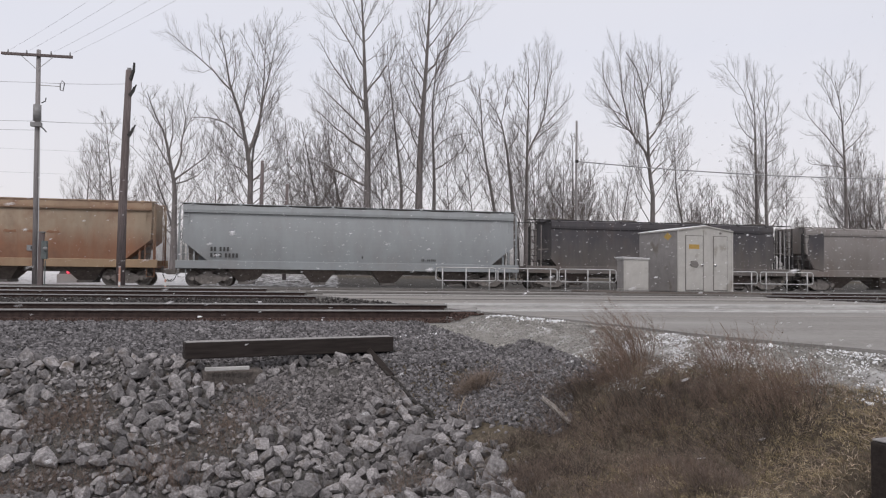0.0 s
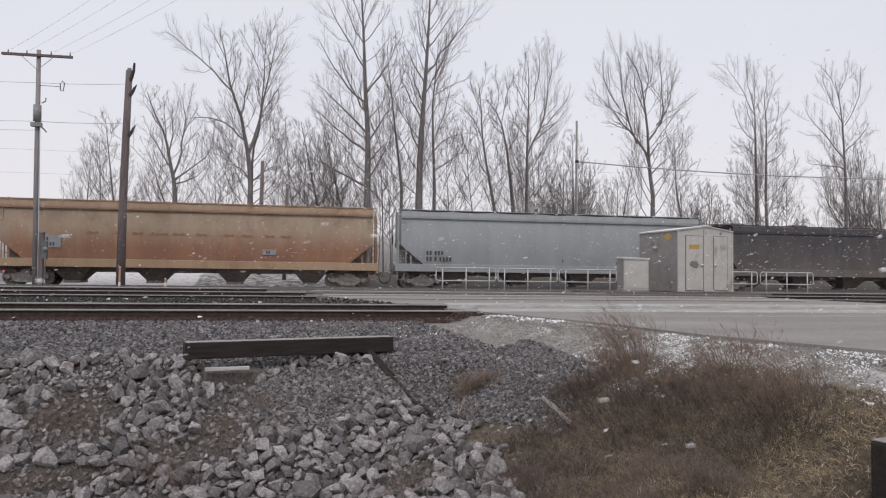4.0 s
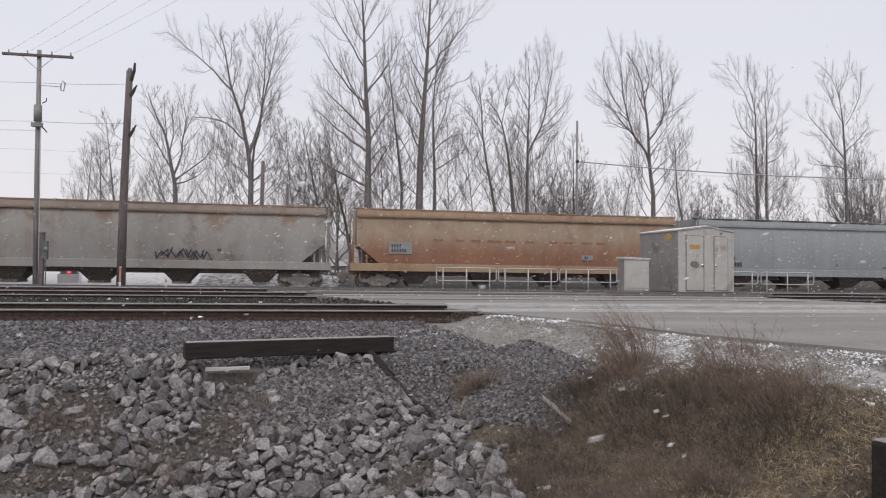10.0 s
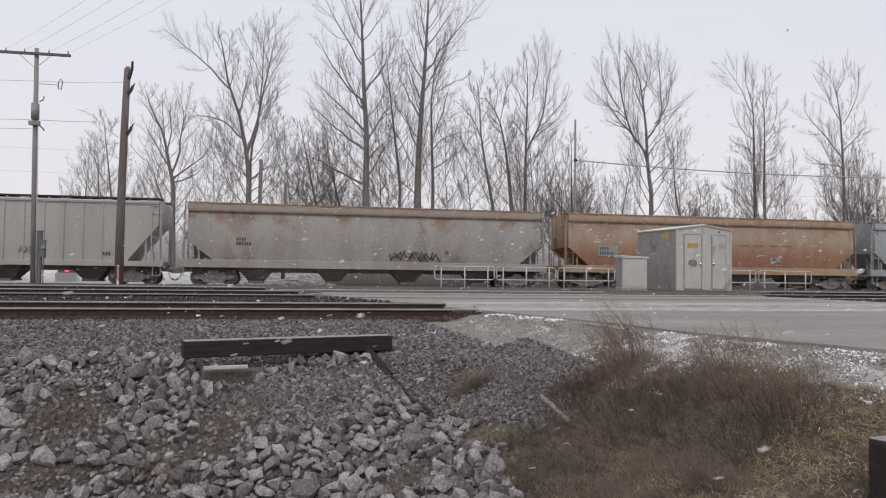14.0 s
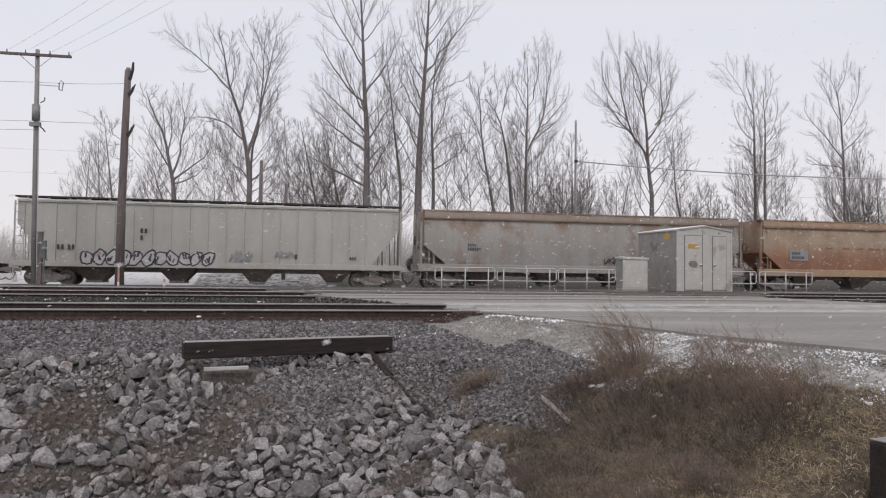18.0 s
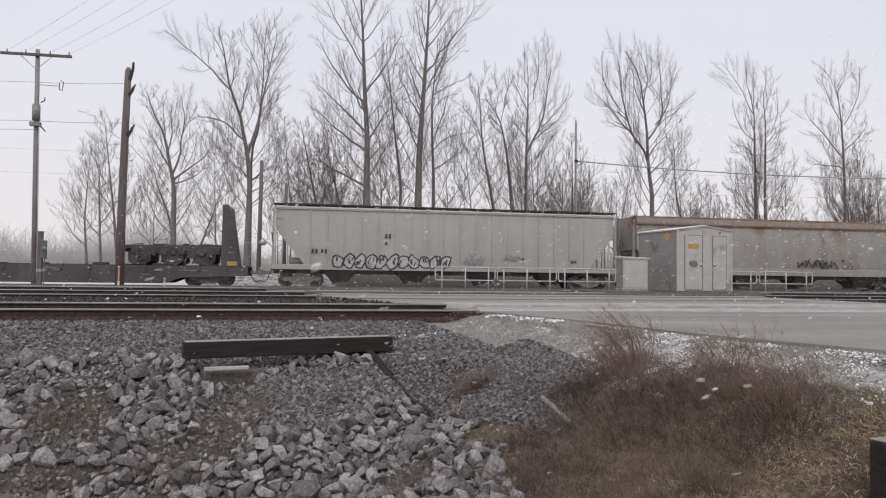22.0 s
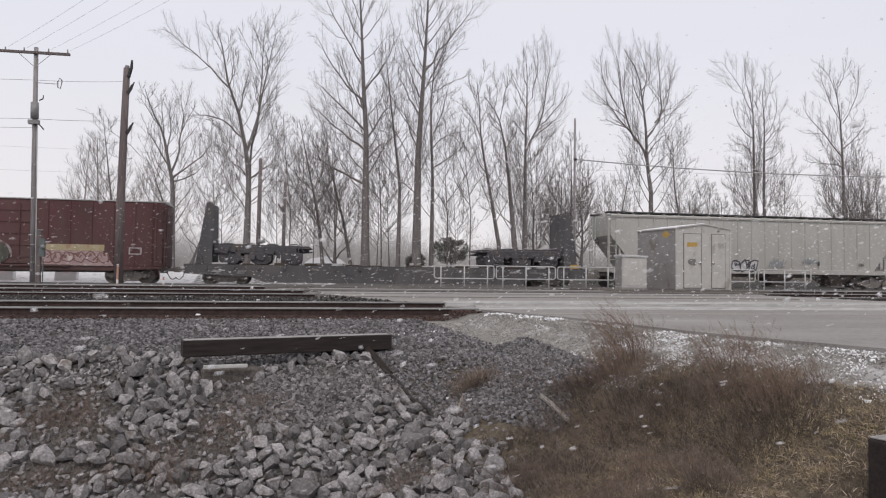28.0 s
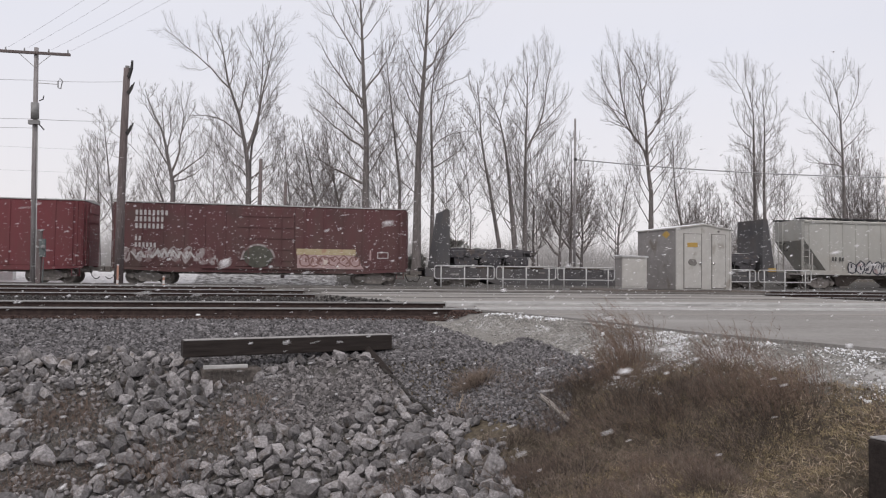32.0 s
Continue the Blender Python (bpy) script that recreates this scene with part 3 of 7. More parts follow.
def wheel_mesh():
    f = Form()
    f.tube([(0, -0.9, 0), (0, 0.9, 0)], 0.075, 8)
    for s in (-1, 1):
        n = 20
        prof = [(0.10, 0.66), (0.30, 0.70), (0.36, 0.675), (0.455, 0.675), (0.455, 0.70), (0.42, 0.715), (0.415, 0.805), (0.36, 0.805), (0.30, 0.76), (0.10, 0.82)]
        rings = [[(r * math.cos(2 * math.pi * i / n), s * y, r * math.sin(2 * math.pi * i / n)) for r, y in prof] for i in range(n)]
        v = [p for r in rings for p in r]
        k = len(prof)
        f.add(v, [(i * k + j, i * k + (j + 1) % k, (i + 1) % n * k + (j + 1) % k, (i + 1) % n * k + j) for i in range(n) for j in range(k)])
    # one chalk bar on the outer face, which shows the roll
    f.box(-0.03, 0.03, -0.83, -0.80, -0.30, 0.30)
    return f.mesh("wheelset")


WHEELSET = wheel_mesh()
WHEELSET.materials.append(M_WHEEL)


def frame_mesh(y):
    f = Form()
    top = [(-1.15, 0.50), (-1.08, 0.60), (-0.70, 0.58), (-0.34, 0.74), (0.34, 0.74), (0.70, 0.58), (1.08, 0.60), (1.15, 0.50), (1.10, 0.38), (0.74, 0.36),
           (0.40, 0.16), (-0.40, 0.16), (-0.74, 0.36), (-1.10, 0.38)]
    f.prism(top, y - 0.07, y + 0.07, "y")
    for x in (-0.86, 0.86):
        f.tube([(x, y - 0.17, 0.455), (x, y + 0.1, 0.455)], 0.13, 10)
    return f


def truck(car, x):
    """A two-axle bogie under a car."""
    base = part("bogie", Form().box(-0.22, 0.22, -1.15, 1.15, 0.40, 0.86), M_TRUCK, car, at=pose(x, 0, 0))
    for y in (-1.02, 1.02):
        part("side_frame", frame_mesh(y), M_TRUCK, base, bevel=0.02)
        springs = Form()
        for dx in (-0.22, -0.07, 0.08, 0.23):
            springs.tube([(dx, y, 0.24), (dx, y, 0.52)], 0.062, 8)
        part("spring", springs, M_RAIL, base)
    for dx in (-0.86, 0.86):
        ob = part("wheelset", WHEELSET, M_WHEEL, base, at=pose(dx, 0, 0.455))
        WHEELS.append((ob, dx))
    return base


def coupler(car, x, way):
    f = Form()
    f.box(min(x, x + way * 0.55), max(x, x + way * 0.55), -0.09, 0.09, 0.72, 0.92)
    f.prism([(x + way * 0.42, -0.17), (x + way * 0.72, -0.15), (x + way * 0.74, 0.05), (x + way * 0.60, 0.17), (x + way * 0.42, 0.15)], 0.67, 0.97, "z")
    part("coupler", f, M_TRUCK, car, "rusty knuckle coupler", bevel=0.02)
    hose = [(x + way * (0.1 + 0.5 * i / 6), -0.42, 0.70 - 0.42 * math.sin(math.pi * (i / 6) ** 0.8 * 0.75)) for i in range(7)]
    part("air_hose", Form().tube(hose, 0.025, 6), M_RUBBER, car, "black rubber air hose")


def ladder(car, x, y, z0, z1, width, mat, rungs=8):
    rails = Form()
    for dx in (0, width):
        rails.box(x + dx - 0.025, x + dx + 0.025, y - 0.02, y + 0.02, z0, z1)
    lad = part("ladder", rails, mat, car)
    for i in range(rungs):
        z = z0 + (z1 - z0) * (i + 0.6) / rungs
        part("rung", Form().tube([(x, y, z), (x + width, y, z)], 0.016, 5), mat, lad)
    return lad


def end_ladder(car, x, y0, y1, z0, z1, mat, rungs=8):
    rails = Form()
    for y in (y0, y1):
        rails.box(x - 0.025, x + 0.025, y - 0.025, y + 0.025, z0, z1)
    lad = part("ladder", rails, mat, car)
    for i in range(rungs):
        z = z0 + (z1 - z0) * (i + 0.6) / rungs
        part("rung", Form().tube([(x, y0, z), (x, y1, z)], 0.016, 5), mat, lad)


def bars(car, name, label, mat, x, z, rows, size, y, gap=0.4):
    """Writing that cannot be read: rows of short plain bars. rows: lists of bar widths in letters."""
    for r, words in enumerate(rows):
        f = Form()
        cx = x
        for w in words:
            for k in range(w):
                f.box(cx, cx + size * 0.46, y - 0.006, y, z - r * size * 1.45, z - r * size * 1.45 + size)
                cx += size * 0.82
            cx += size * gap
        tagged(part(name, f, mat, car, label), kind="stuff")


def bow(z, kind):
    """Half the body's width at a height."""
    if kind == "ribbed":
        return 1.50
    t = (z - 1.1) / 3.0
    return 1.30 + 0.26 * math.sin(math.pi * min(1, max(0, 0.18 + t * 0.62)))


def hopper(name, label, x0, x1, body_mat, sill_mat, roof_z=4.66, kind="round", slope=1.75, slope_z=2.55, inset=0.35, end_mat=None, hatches=0, sill_h=0.45, roof_mat=None, chord_mat=None):
    """A covered hopper car: bulging body with sloped ends, roof chord, side sill, outlets, end platforms, ladders and bogies."""
    length, mid = x1 - x0, (x0 + x1) / 2
    h = length / 2
    end_mat = end_mat or body_mat
    roof_mat, chord_mat = roof_mat or sill_mat, chord_mat or sill_mat
    car = thing(name, label, "freight car", at=pose(mid, TRACK_D, 0), group="cars of the freight train")
    TRAIN.append((car, mid))
    chord = roof_z - (0.46 if kind == "round" else 0.14)
    levels = 12

    def ring(x, zb):
        pts = []
        for i in range(levels + 1):
            z = zb + (chord - zb) * i / levels
            pts.append((x, -bow(z, kind), z))
        up = roof_z - chord
        pts += [(x, -1.56, chord + 0.01), (x, -1.57, chord + 0.2 * up), (x, -1.53, chord + 0.8 * up), (x, -1.40, roof_z - 0.02), (x, -0.6, roof_z)]
        return pts + [(px, -py, pz) for px, py, pz in reversed(pts)]

    bottom = 1.12
    xs = [-h + inset, -h + inset + 0.02]
    xs += [-h + inset + slope * k / 5 for k in range(1, 6)]
    n = 14
    xs += [-h + inset + slope + (2 * (h - inset - slope)) * k / n for k in range(1, n)]
    xs += [-x for x in reversed(xs[:7])]

    def low(x):
        d = h - inset - abs(x)
        return bottom if d >= slope else slope_z + (bottom - slope_z) * d / slope
    body = part("body", Form().loft([ring(x, low(x)) for x in xs]), body_mat, car, smooth=False)
    # welded joints of the side sheets, and the lip under the roof chord
    for k in range(1, 8):
        x = -h + inset + slope * 0.6 + (2 * (h - inset) - slope * 1.2) * k / 8
        rib = Form()
        w = 0.045 if kind == "round" else 0.05
        zs = [max(low(x), 1.15) + (chord - max(low(x), 1.15)) * i / 8 for i in range(9)]
        if kind == "round":
            rib.loft([[(x - w / 2, -bow(z, kind) - 0.008, z), (x + w / 2, -bow(z, kind) - 0.008, z), (x + w / 2, -bow(z, kind) + 0.02, z), (x - w / 2, -bow(z, kind) + 0.02, z)] for z in zs])
            part("weld_seam", rib, body_mat, body)
    if kind == "ribbed":
        m = 17
        for k in range(m + 1):
            x = -h + inset + slope + 0.15 + (2 * (h - inset - slope) - 0.3) * k / m
            for s in (-1, 1):
                part("side_post", Form().prism([(x - 0.05, s * 1.50), (x - 0.03, s * 1.56), (x + 0.03, s * 1.56), (x + 0.05, s * 1.50)], 1.2, chord, "z"), body_mat, body)
    lip = Form()
    for s in (-1, 1):
        lip.box(-h + inset, h - inset, min(s * 1.575, s * 1.49), max(s * 1.575, s * 1.49), chord - 0.05, chord + 0.0)
    part("roof_lip", lip, M_RUSTLINE if chord_mat is not sill_mat else chord_mat, car)
    if kind == "round":
        for s in (-1, 1):
            band = [(s * 1.568, chord + 0.004), (s * 1.580, chord + 0.09), (s * 1.545, chord + 0.37), (s * 1.50, chord + 0.40), (s * 1.50, chord + 0.004)]
            part("roof_chord", Form().prism(band, -h + inset, h - inset, "x"), chord_mat, car)
    # brackets of the running board stand proud of the roof edge; a wavy dark strip dips between them
    nb = 8 if kind == "round" else 20
    for k in range(nb):
        x = -h + inset + 0.5 + (2 * (h - inset) - 1.0) * k / (nb - 1)
        wide = 0.06 if kind == "round" else 0.025
        for s in (-1, 1):
            brk = Form().prism([(s * 1.36, roof_z - 0.10), (s * 1.56, roof_z - 0.16), (s * 1.585, roof_z - 0.04), (s * 1.50, roof_z + 0.05), (s * 1.10, roof_z + 0.03)], x - wide, x + wide, "x")
            part("roof_bracket", brk, body_mat if kind == "ribbed" else chord_mat, car)
    if kind == "round" and roof_z > 4.4:
        x_a, x_b, steps = -h + inset, h - inset, 84
        xs_w = [x_a + (x_b - x_a) * i / steps for i in range(steps + 1)]
        dip = [0.05 + 0.05 * abs(math.sin(math.pi * (nb - 1) * (x - x_a - 0.5) / (x_b - x_a - 1.0))) + 0.02 * noise.noise(Vector((x * 2.1, h, 3))) for x in xs_w]
        poly = [(x, roof_z - 0.015) for x in xs_w] + [(x, roof_z - 0.015 - d) for x, d in zip(reversed(xs_w), reversed(dip))]
        part("roof_edge", Form().prism(poly, -1.556, -1.535, "y"), M_RUSTLINE if chord_mat is not sill_mat else M_DARKMETAL, car, "wavy dark strip along the roof edge")
    walkway = Form()
    for s in (-1, 1):
        edge, lift = (1.52, 0.05) if kind == "ribbed" else (1.40, 0.0)
        walkway.box(-h + 0.15, h - 0.15, min(s * edge, s * 0.9), max(s * edge, s * 0.9), roof_z + 0.004 + lift, roof_z + 0.03 + lift * 2.2)
    part("running_board", walkway, roof_mat, car)
    part("hatch_trough", Form().prism([(-0.45, roof_z - 0.03), (-0.38, roof_z + 0.08), (0.38, roof_z + 0.08), (0.45, roof_z - 0.03)], -h + 1.2, h - 1.2, "x"), roof_mat, car)
    for k in range(hatches):
        x = -h + 2.2 + (length - 4.4) * k / (hatches - 1)
        part("hatch", Form().prism([(-0.62, 0), (-0.55, 0.10), (0.55, 0.10), (0.62, 0)], -0.45, 0.45, "y"), roof_mat, car, at=pose(x, -0.5, roof_z + 0.05))
    # side sills and centre sill
    for s in (-1, 1):
        y0, y1 = sorted((s * 1.56, s * 1.40))
        part("side_sill", Form().prism([(-h, 1.02), (h, 1.02), (h, 1.02 + sill_h), (-h, 1.02 + sill_h)], y0, y1, "y"), sill_mat, car, bevel=0.02)
    part("centre_sill", Form().box(-h, h, -0.35, 0.35, 0.78, 1.15), M_TRUCK, car)
    for s in (-1, 1):
        part("end_platform", Form().box(min(s * h, s * (h - 1.5)), max(s * h, s * (h - 1.5)), -1.40, 1.40, 1.02, 1.12), end_mat, car)
        if kind == "round":
            # plate added to fill the shaded triangle under the slope sheet
            web = [(s * (h - inset - 0.15), slope_z - 0.15), (s * (h - inset - slope * 0.98), 1.12), (s * (h - inset - 0.25), 1.12)]
            part("shear_web", Form().prism(web, -0.55, -0.50, "y"), M_TRUCK, car, "web plate filling the shaded end triangle")
        part("slope_sheet_brace", Form().tube([(s * (h - inset - 0.1), -1.15, slope_z), (s * (h - inset - slope), -1.2, 1.15)], 0.05, 5), end_mat, car)
        part("end_post", Form().box(s * (h - 0.15) - 0.035, s * (h - 0.15) + 0.035, -1.48, -1.41, 1.1, chord), end_mat, car)
        part("end_post", Form().box(s * (h - 0.15) - 0.035, s * (h - 0.15) + 0.035, 1.41, 1.48, 1.1, chord), end_mat, car)
        part("end_post", Form().box(s * (h - 0.95) - 0.05, s * (h - 0.95) + 0.05, -1.42, -1.32, 1.1, slope_z - 0.55), end_mat, car)
        ladder(car, s * (h - 0.42) - 0.22, -1.53, 1.1, roof_z - 0.15, 0.44, end_mat)
        end_ladder(car, s * (h - 0.06), 0.35, 0.80, 1.1, roof_z - 0.1, end_mat)
        part("grab_rail", Form().tube([(s * (h - 0.10), -1.48, 1.5), (s * (h - 0.10), -1.52, 2.0), (s * (h - 0.10), -1.48, 2.5)], 0.018, 5), end_mat, car)
        step = Form()
        step.box(s * (h - 0.35) - 0.2, s * (h - 0.35) + 0.2, -1.56, -1.36, 0.52, 0.55)
        for dx in (-0.2, 0.2):
            step.box(s * (h - 0.35) + dx - 0.02, s * (h - 0.35) + dx + 0.02, -1.50, -1.46, 0.52, 1.05)
        part("stirrup_step", step, end_mat, car)
        truck(car, s * (h - 1.72))
        coupler(car, s * h, s)
    brake = Form()
    for i in range(12):
        a, b = 2 * math.pi * i / 12, 2 * math.pi * (i + 1) / 12
        brake.tube([(-h + 0.02, 0.28 * math.cos(a), 2.9 + 0.28 * math.sin(a)), (-h + 0.02, 0.28 * math.cos(b), 2.9 + 0.28 * math.sin(b))], 0.02, 5)
    brake.tube([(-h + 0.02, -0.28, 2.9), (-h + 0.02, 0.28, 2.9)], 0.015, 5)
    part("brake_wheel", brake, M_DARKMETAL, car)
    part("air_tank", Form().tube([(-h + 1.1, -0.6, 1.5), (-h + 1.9, -0.6, 1.5)], 0.22, 12), end_mat, car)
    # discharge outlets under the belly
    for k in range(4):
        x = (k - 1.5) * length * 0.2077
        w = 1.12
        part("outlet_hopper", Form().loft([[(x - w, -1.1, 1.12), (x + w, -1.1, 1.12), (x + w, 1.1, 1.12), (x - w, 1.1, 1.12)],
                                           [(x - 0.44, -0.45, 0.30), (x + 0.44, -0.45, 0.30), (x + 0.44, 0.45, 0.30), (x - 0.44, 0.45, 0.30)]]), M_BELLY, car)
        part("outlet_gate", Form().box(x - 0.42, x + 0.42, -0.75, 0.75, 0.17, 0.30), M_TRUCK, car, bevel=0.02)
    return car


def wavy_tag(car, name, label, x0, x1, z0, z1, y, mat, outline, seed, n=9, fat=1.0):
    """A tag of fat sprayed zigzags with a dark outline, no letters."""
    rng = random.Random(seed)
    step = (x1 - x0) / n
    for i in range(n):
        back, front = Form(), Form()
        cx, tall = x0 + step * (i + 0.5), (z1 - z0) * rng.uniform(0.82, 1.08)
        lean, base = rng.uniform(-0.15, 0.15), z0 + rng.uniform(-0.06, 0.08) * (z1 - z0)
        up = rng.choice((0, 1))
        pts = [(cx + (-0.75 + 0.5 * k + lean + rng.uniform(-0.28, 0.28)) * step, base + (0.5 + (0.5 if (k + up) % 2 else -0.5) * rng.uniform(0.35, 1.0)) * tall) for k in range(4)]
        for form, w, out in ((back, 0.118 * fat, 0.003 + 0.00015 * i), (front, 0.068 * fat, 0.007 + 0.00015 * i)):
            for a, b in zip(pts, pts[1:]):
                d = Vector((b[0] - a[0], b[1] - a[1]))
                d.normalize()
                e, s = d * w, Vector((-d.y, d.x)) * w
                q = [Vector(a) - e * 0.9 - s * 0.5, Vector(a) - s, Vector(b) - s, Vector(b) + e * 0.9 - s * 0.5, Vector(b) + e * 0.9 + s * 0.5, Vector(b) + s, Vector(a) + s, Vector(a) - e * 0.9 + s * 0.5]
                out += 0.00004
                form.prism([(p.x, p.y) for p in q], y - out, y, "y")
        stroke = part(name, front, mat, car, label)
        part("outline", back, outline, stroke, "dark sprayed outline")


def block_tag(car, label, x0, x1, z0, z1, y, mat, outline, seed, n):
    """A bold sprayed tag: overlapping jagged shapes with thick dark edges and dark inner strokes, no letters."""
    rng = random.Random(seed)
    step = (x1 - x0) / n
    cz, tall = (z0 + z1) / 2, (z1 - z0) / 2
    for i in range(n):
        cx, lean = x0 + step * (i + 0.5), rng.uniform(-0.25, 0.35)
        k = rng.randint(7, 9)
        ring = []
        for j in range(k):
            a = 2 * math.pi * (j + rng.uniform(-0.25, 0.25)) / k
            q = rng.uniform(0.72, 1.12)
            ring.append((math.cos(a) * step * 0.66 * q, math.sin(a) * tall * q))
        back = [(cx + u + lean * v, cz + v) for u, v in ring]
        fill = [(cx + u * 0.74 + lean * v, cz + v * 0.80) for u, v in ring]
        stroke = part("graffiti", Form().prism(fill, y - 0.006 - 0.0003 * i, y, "y"), mat, car, label)
        part("outline", Form().prism(back, y - 0.003 - 0.0003 * i, y, "y"), outline, stroke, "black sprayed outline")
        inner = Form()
        for j in range(3):
            u, v = rng.uniform(-0.35, 0.35) * step, rng.uniform(-0.5, 0.2) * tall
            du, dv, w = rng.uniform(-0.3, 0.3) * step, rng.uniform(0.3, 0.7) * tall, rng.uniform(0.03, 0.06)
            inner.prism([(cx + u - w, cz + v), (cx + u + w, cz + v), (cx + u + du + w, cz + v + dv), (cx + u + du - w, cz + v + dv)], y - 0.009 - 0.0003 * i - 0.0001 * j, y, "y")
        part("inner_line", inner, outline, stroke, "black sprayed lines")


# cars, from the head of the train backwards; x is where each stands at the start
C0 = hopper("hopper_car", "dusty brown-grey covered hopper car with sloped ends", 31.5, 50.0, M_DUSK, M_DUSK, roof_z=4.25, end_mat=M_DARKMETAL)
C1 = hopper("hopper_car", "sooty black covered hopper car with open end frames", 12.85, 31.05, M_BLACK, M_BLACK, roof_z=4.28, slope=0.7, slope_z=1.9, inset=1.55, end_mat=M_DARKMETAL, hatches=4)
C2 = hopper("hopper_car", "pale blue-grey covered hopper car with curved sides", -7.35, 12.35, M_GREY1, M_GREY1, end_mat=M_GREY1)
C3 = hopper("hopper_car", "tan covered hopper car with rusty orange lower sides", -28.95, -8.3, M_TAN, M_TANSILL, end_mat=M_TAN, chord_mat=M_RUSTTAN, roof_mat=M_RUSTTAN)
C4 = hopper("hopper_car", "grey covered hopper car with rust stains and graffiti", -51.2, -30.05, M_GREY2, M_GREY2SILL, end_mat=M_GREY2, chord_mat=M_RUSTGREY, roof_mat=M_RUSTGREY)
C5 = hopper("hopper_car", "dull white covered hopper car with ribbed sides and graffiti", -73.1, -52.1, M_CREAM, M_CREAM, roof_z=4.66, kind="ribbed", slope=1.75, slope_z=3.3,
            inset=0.3, end_mat=M_CREAM, hatches=9, sill_h=0.3, roof_mat=M_DARKMETAL, chord_mat=M_CREAM)


def end_details():
    h1, h0 = (31.05 - 12.85) / 2, (50.0 - 31.5) / 2
    for sgn in (-1, 1):
        for dx, z1 in ((0.30, 3.95), (0.62, 3.7), (0.95, 3.95)):
            part("end_pipe", Form().tube([(sgn * (h1 - dx), -1.38, 1.12), (sgn * (h1 - dx), -1.38, z1)], 0.035, 6), M_GALV if sgn > 0 else M_TRUCK, C1, "pale upright end pipe")
        part("end_rail", Form().tube([(sgn * (h1 - 0.1), -1.38, 2.4), (sgn * (h1 - 1.4), -1.38, 2.5)], 0.03, 6), M_TRUCK, C1)
    hood = [(-h0 + 1.75, 1.25), (-h0 + 0.95, 1.45), (-h0 + 0.5, 2.15), (-h0 + 0.42, 3.1), (-h0 + 0.68, 3.78), (-h0 + 1.75, 4.02)]
    part("end_hood", Form().prism(hood, -1.585, 1.3, "y"), M_BLACK, C0, "sooty rounded end plate", bevel=0.12)


end_details()


def box_car(name, label, x0, x1, mat, roof_z=4.62):
    length, mid = x1 - x0, (x0 + x1) / 2
    h = length / 2
    car = thing(name, label, "freight car", at=pose(mid, TRACK_D, 0), group="cars of the freight train")
    TRAIN.append((car, mid))
    part("body", Form().box(-h, h, -1.5, 1.5, 0.98, roof_z - 0.12), mat, car, bevel=0.03)
    part("roof", Form().prism([(-1.55, roof_z - 0.11), (-1.55, roof_z - 0.055), (0, roof_z + 0.05), (1.55, roof_z - 0.055), (1.55, roof_z - 0.11)], -h - 0.03, h + 0.03, "x"), M_GALV, car,
         "galvanised roof edged with thin snow")
    for k in range(15):
        x = -h + 0.35 + (length - 0.7) * k / 14
        if abs(x) > 1.75:
            for s in (-1, 1):
                part("side_post", Form().prism([(x - 0.07, s * 1.5), (x - 0.05, s * 1.545), (x + 0.05, s * 1.545), (x + 0.07, s * 1.5)], 1.0, roof_z - 0.13, "z"), mat, car)
    for s in (-1, 1):
        door = part("door", Form().box(-1.6, 1.6, min(s * 1.5, s * 1.6), max(s * 1.5, s * 1.6), 1.05, roof_z - 0.3), mat, car, bevel=0.02)
        for k in range(5):
            z = 1.4 + k * 0.62
            part("door_rib", Form().box(-1.5, 1.5, min(s * 1.6, s * 1.635), max(s * 1.6, s * 1.635), z, z + 0.09), mat, door)
        for x in (-0.9, 0.9):
            part("lock_rod", Form().tube([(x, s * 1.66, 1.1), (x, s * 1.66, roof_z - 0.35)], 0.022, 6), mat, door)
        part("door_track", Form().box(-3.4, 3.4, min(s * 1.5, s * 1.63), max(s * 1.5, s * 1.63), 0.93, 1.02), mat, car)
        part("side_sill", Form().prism([(-h, 0.98), (h, 0.98), (h, 0.86), (h - 2.8, 0.72), (-h + 2.8, 0.72), (-h, 0.86)], min(s * 1.38, s * 1.49), max(s * 1.38, s * 1.49), "y"), mat, car)
    part("centre_sill", Form().box(-h, h, -0.35, 0.35, 0.62, 0.98), M_TRUCK, car)
    for s in (-1, 1):
        for k in range(6):
            z = 1.3 + k * 0.52
            part("end_rib", Form().box(min(s * h, s * (h + 0.05)), max(s * h, s * (h + 0.05)), -1.35, 1.35, z, z + 0.2), mat, car, bevel=0.04)
        ladder(car, s * (h - 0.32) - 0.22, -1.55, 1.0, 2.4 if s < 0 else roof_z - 0.2, 0.44, mat, rungs=5)
        end_ladder(car, s * (h + 0.09), -1.3, -0.85, 1.0, roof_z - 0.2, mat)
        step = Form()
        step.box(s * (h - 0.35) - 0.2, s * (h - 0.35) + 0.2, -1.54, -1.36, 0.45, 0.48)
        for dx in (-0.2, 0.2):
            step.box(s * (h - 0.35) + dx - 0.02, s * (h - 0.35) + dx + 0.02, -1.48, -1.44, 0.45, 0.95)
        part("stirrup_step", step, mat, car)
        truck(car, s * (h - 1.8))
        coupler(car, s * h, s)
    return car


C7 = box_car("box_car", "muted maroon box car with graffiti on its lower side", -115.25, -99.15, M_MAROON)
C8 = box_car("box_car", "muted red box car with a galvanised roof", -133.0, -116.75, M_RED)


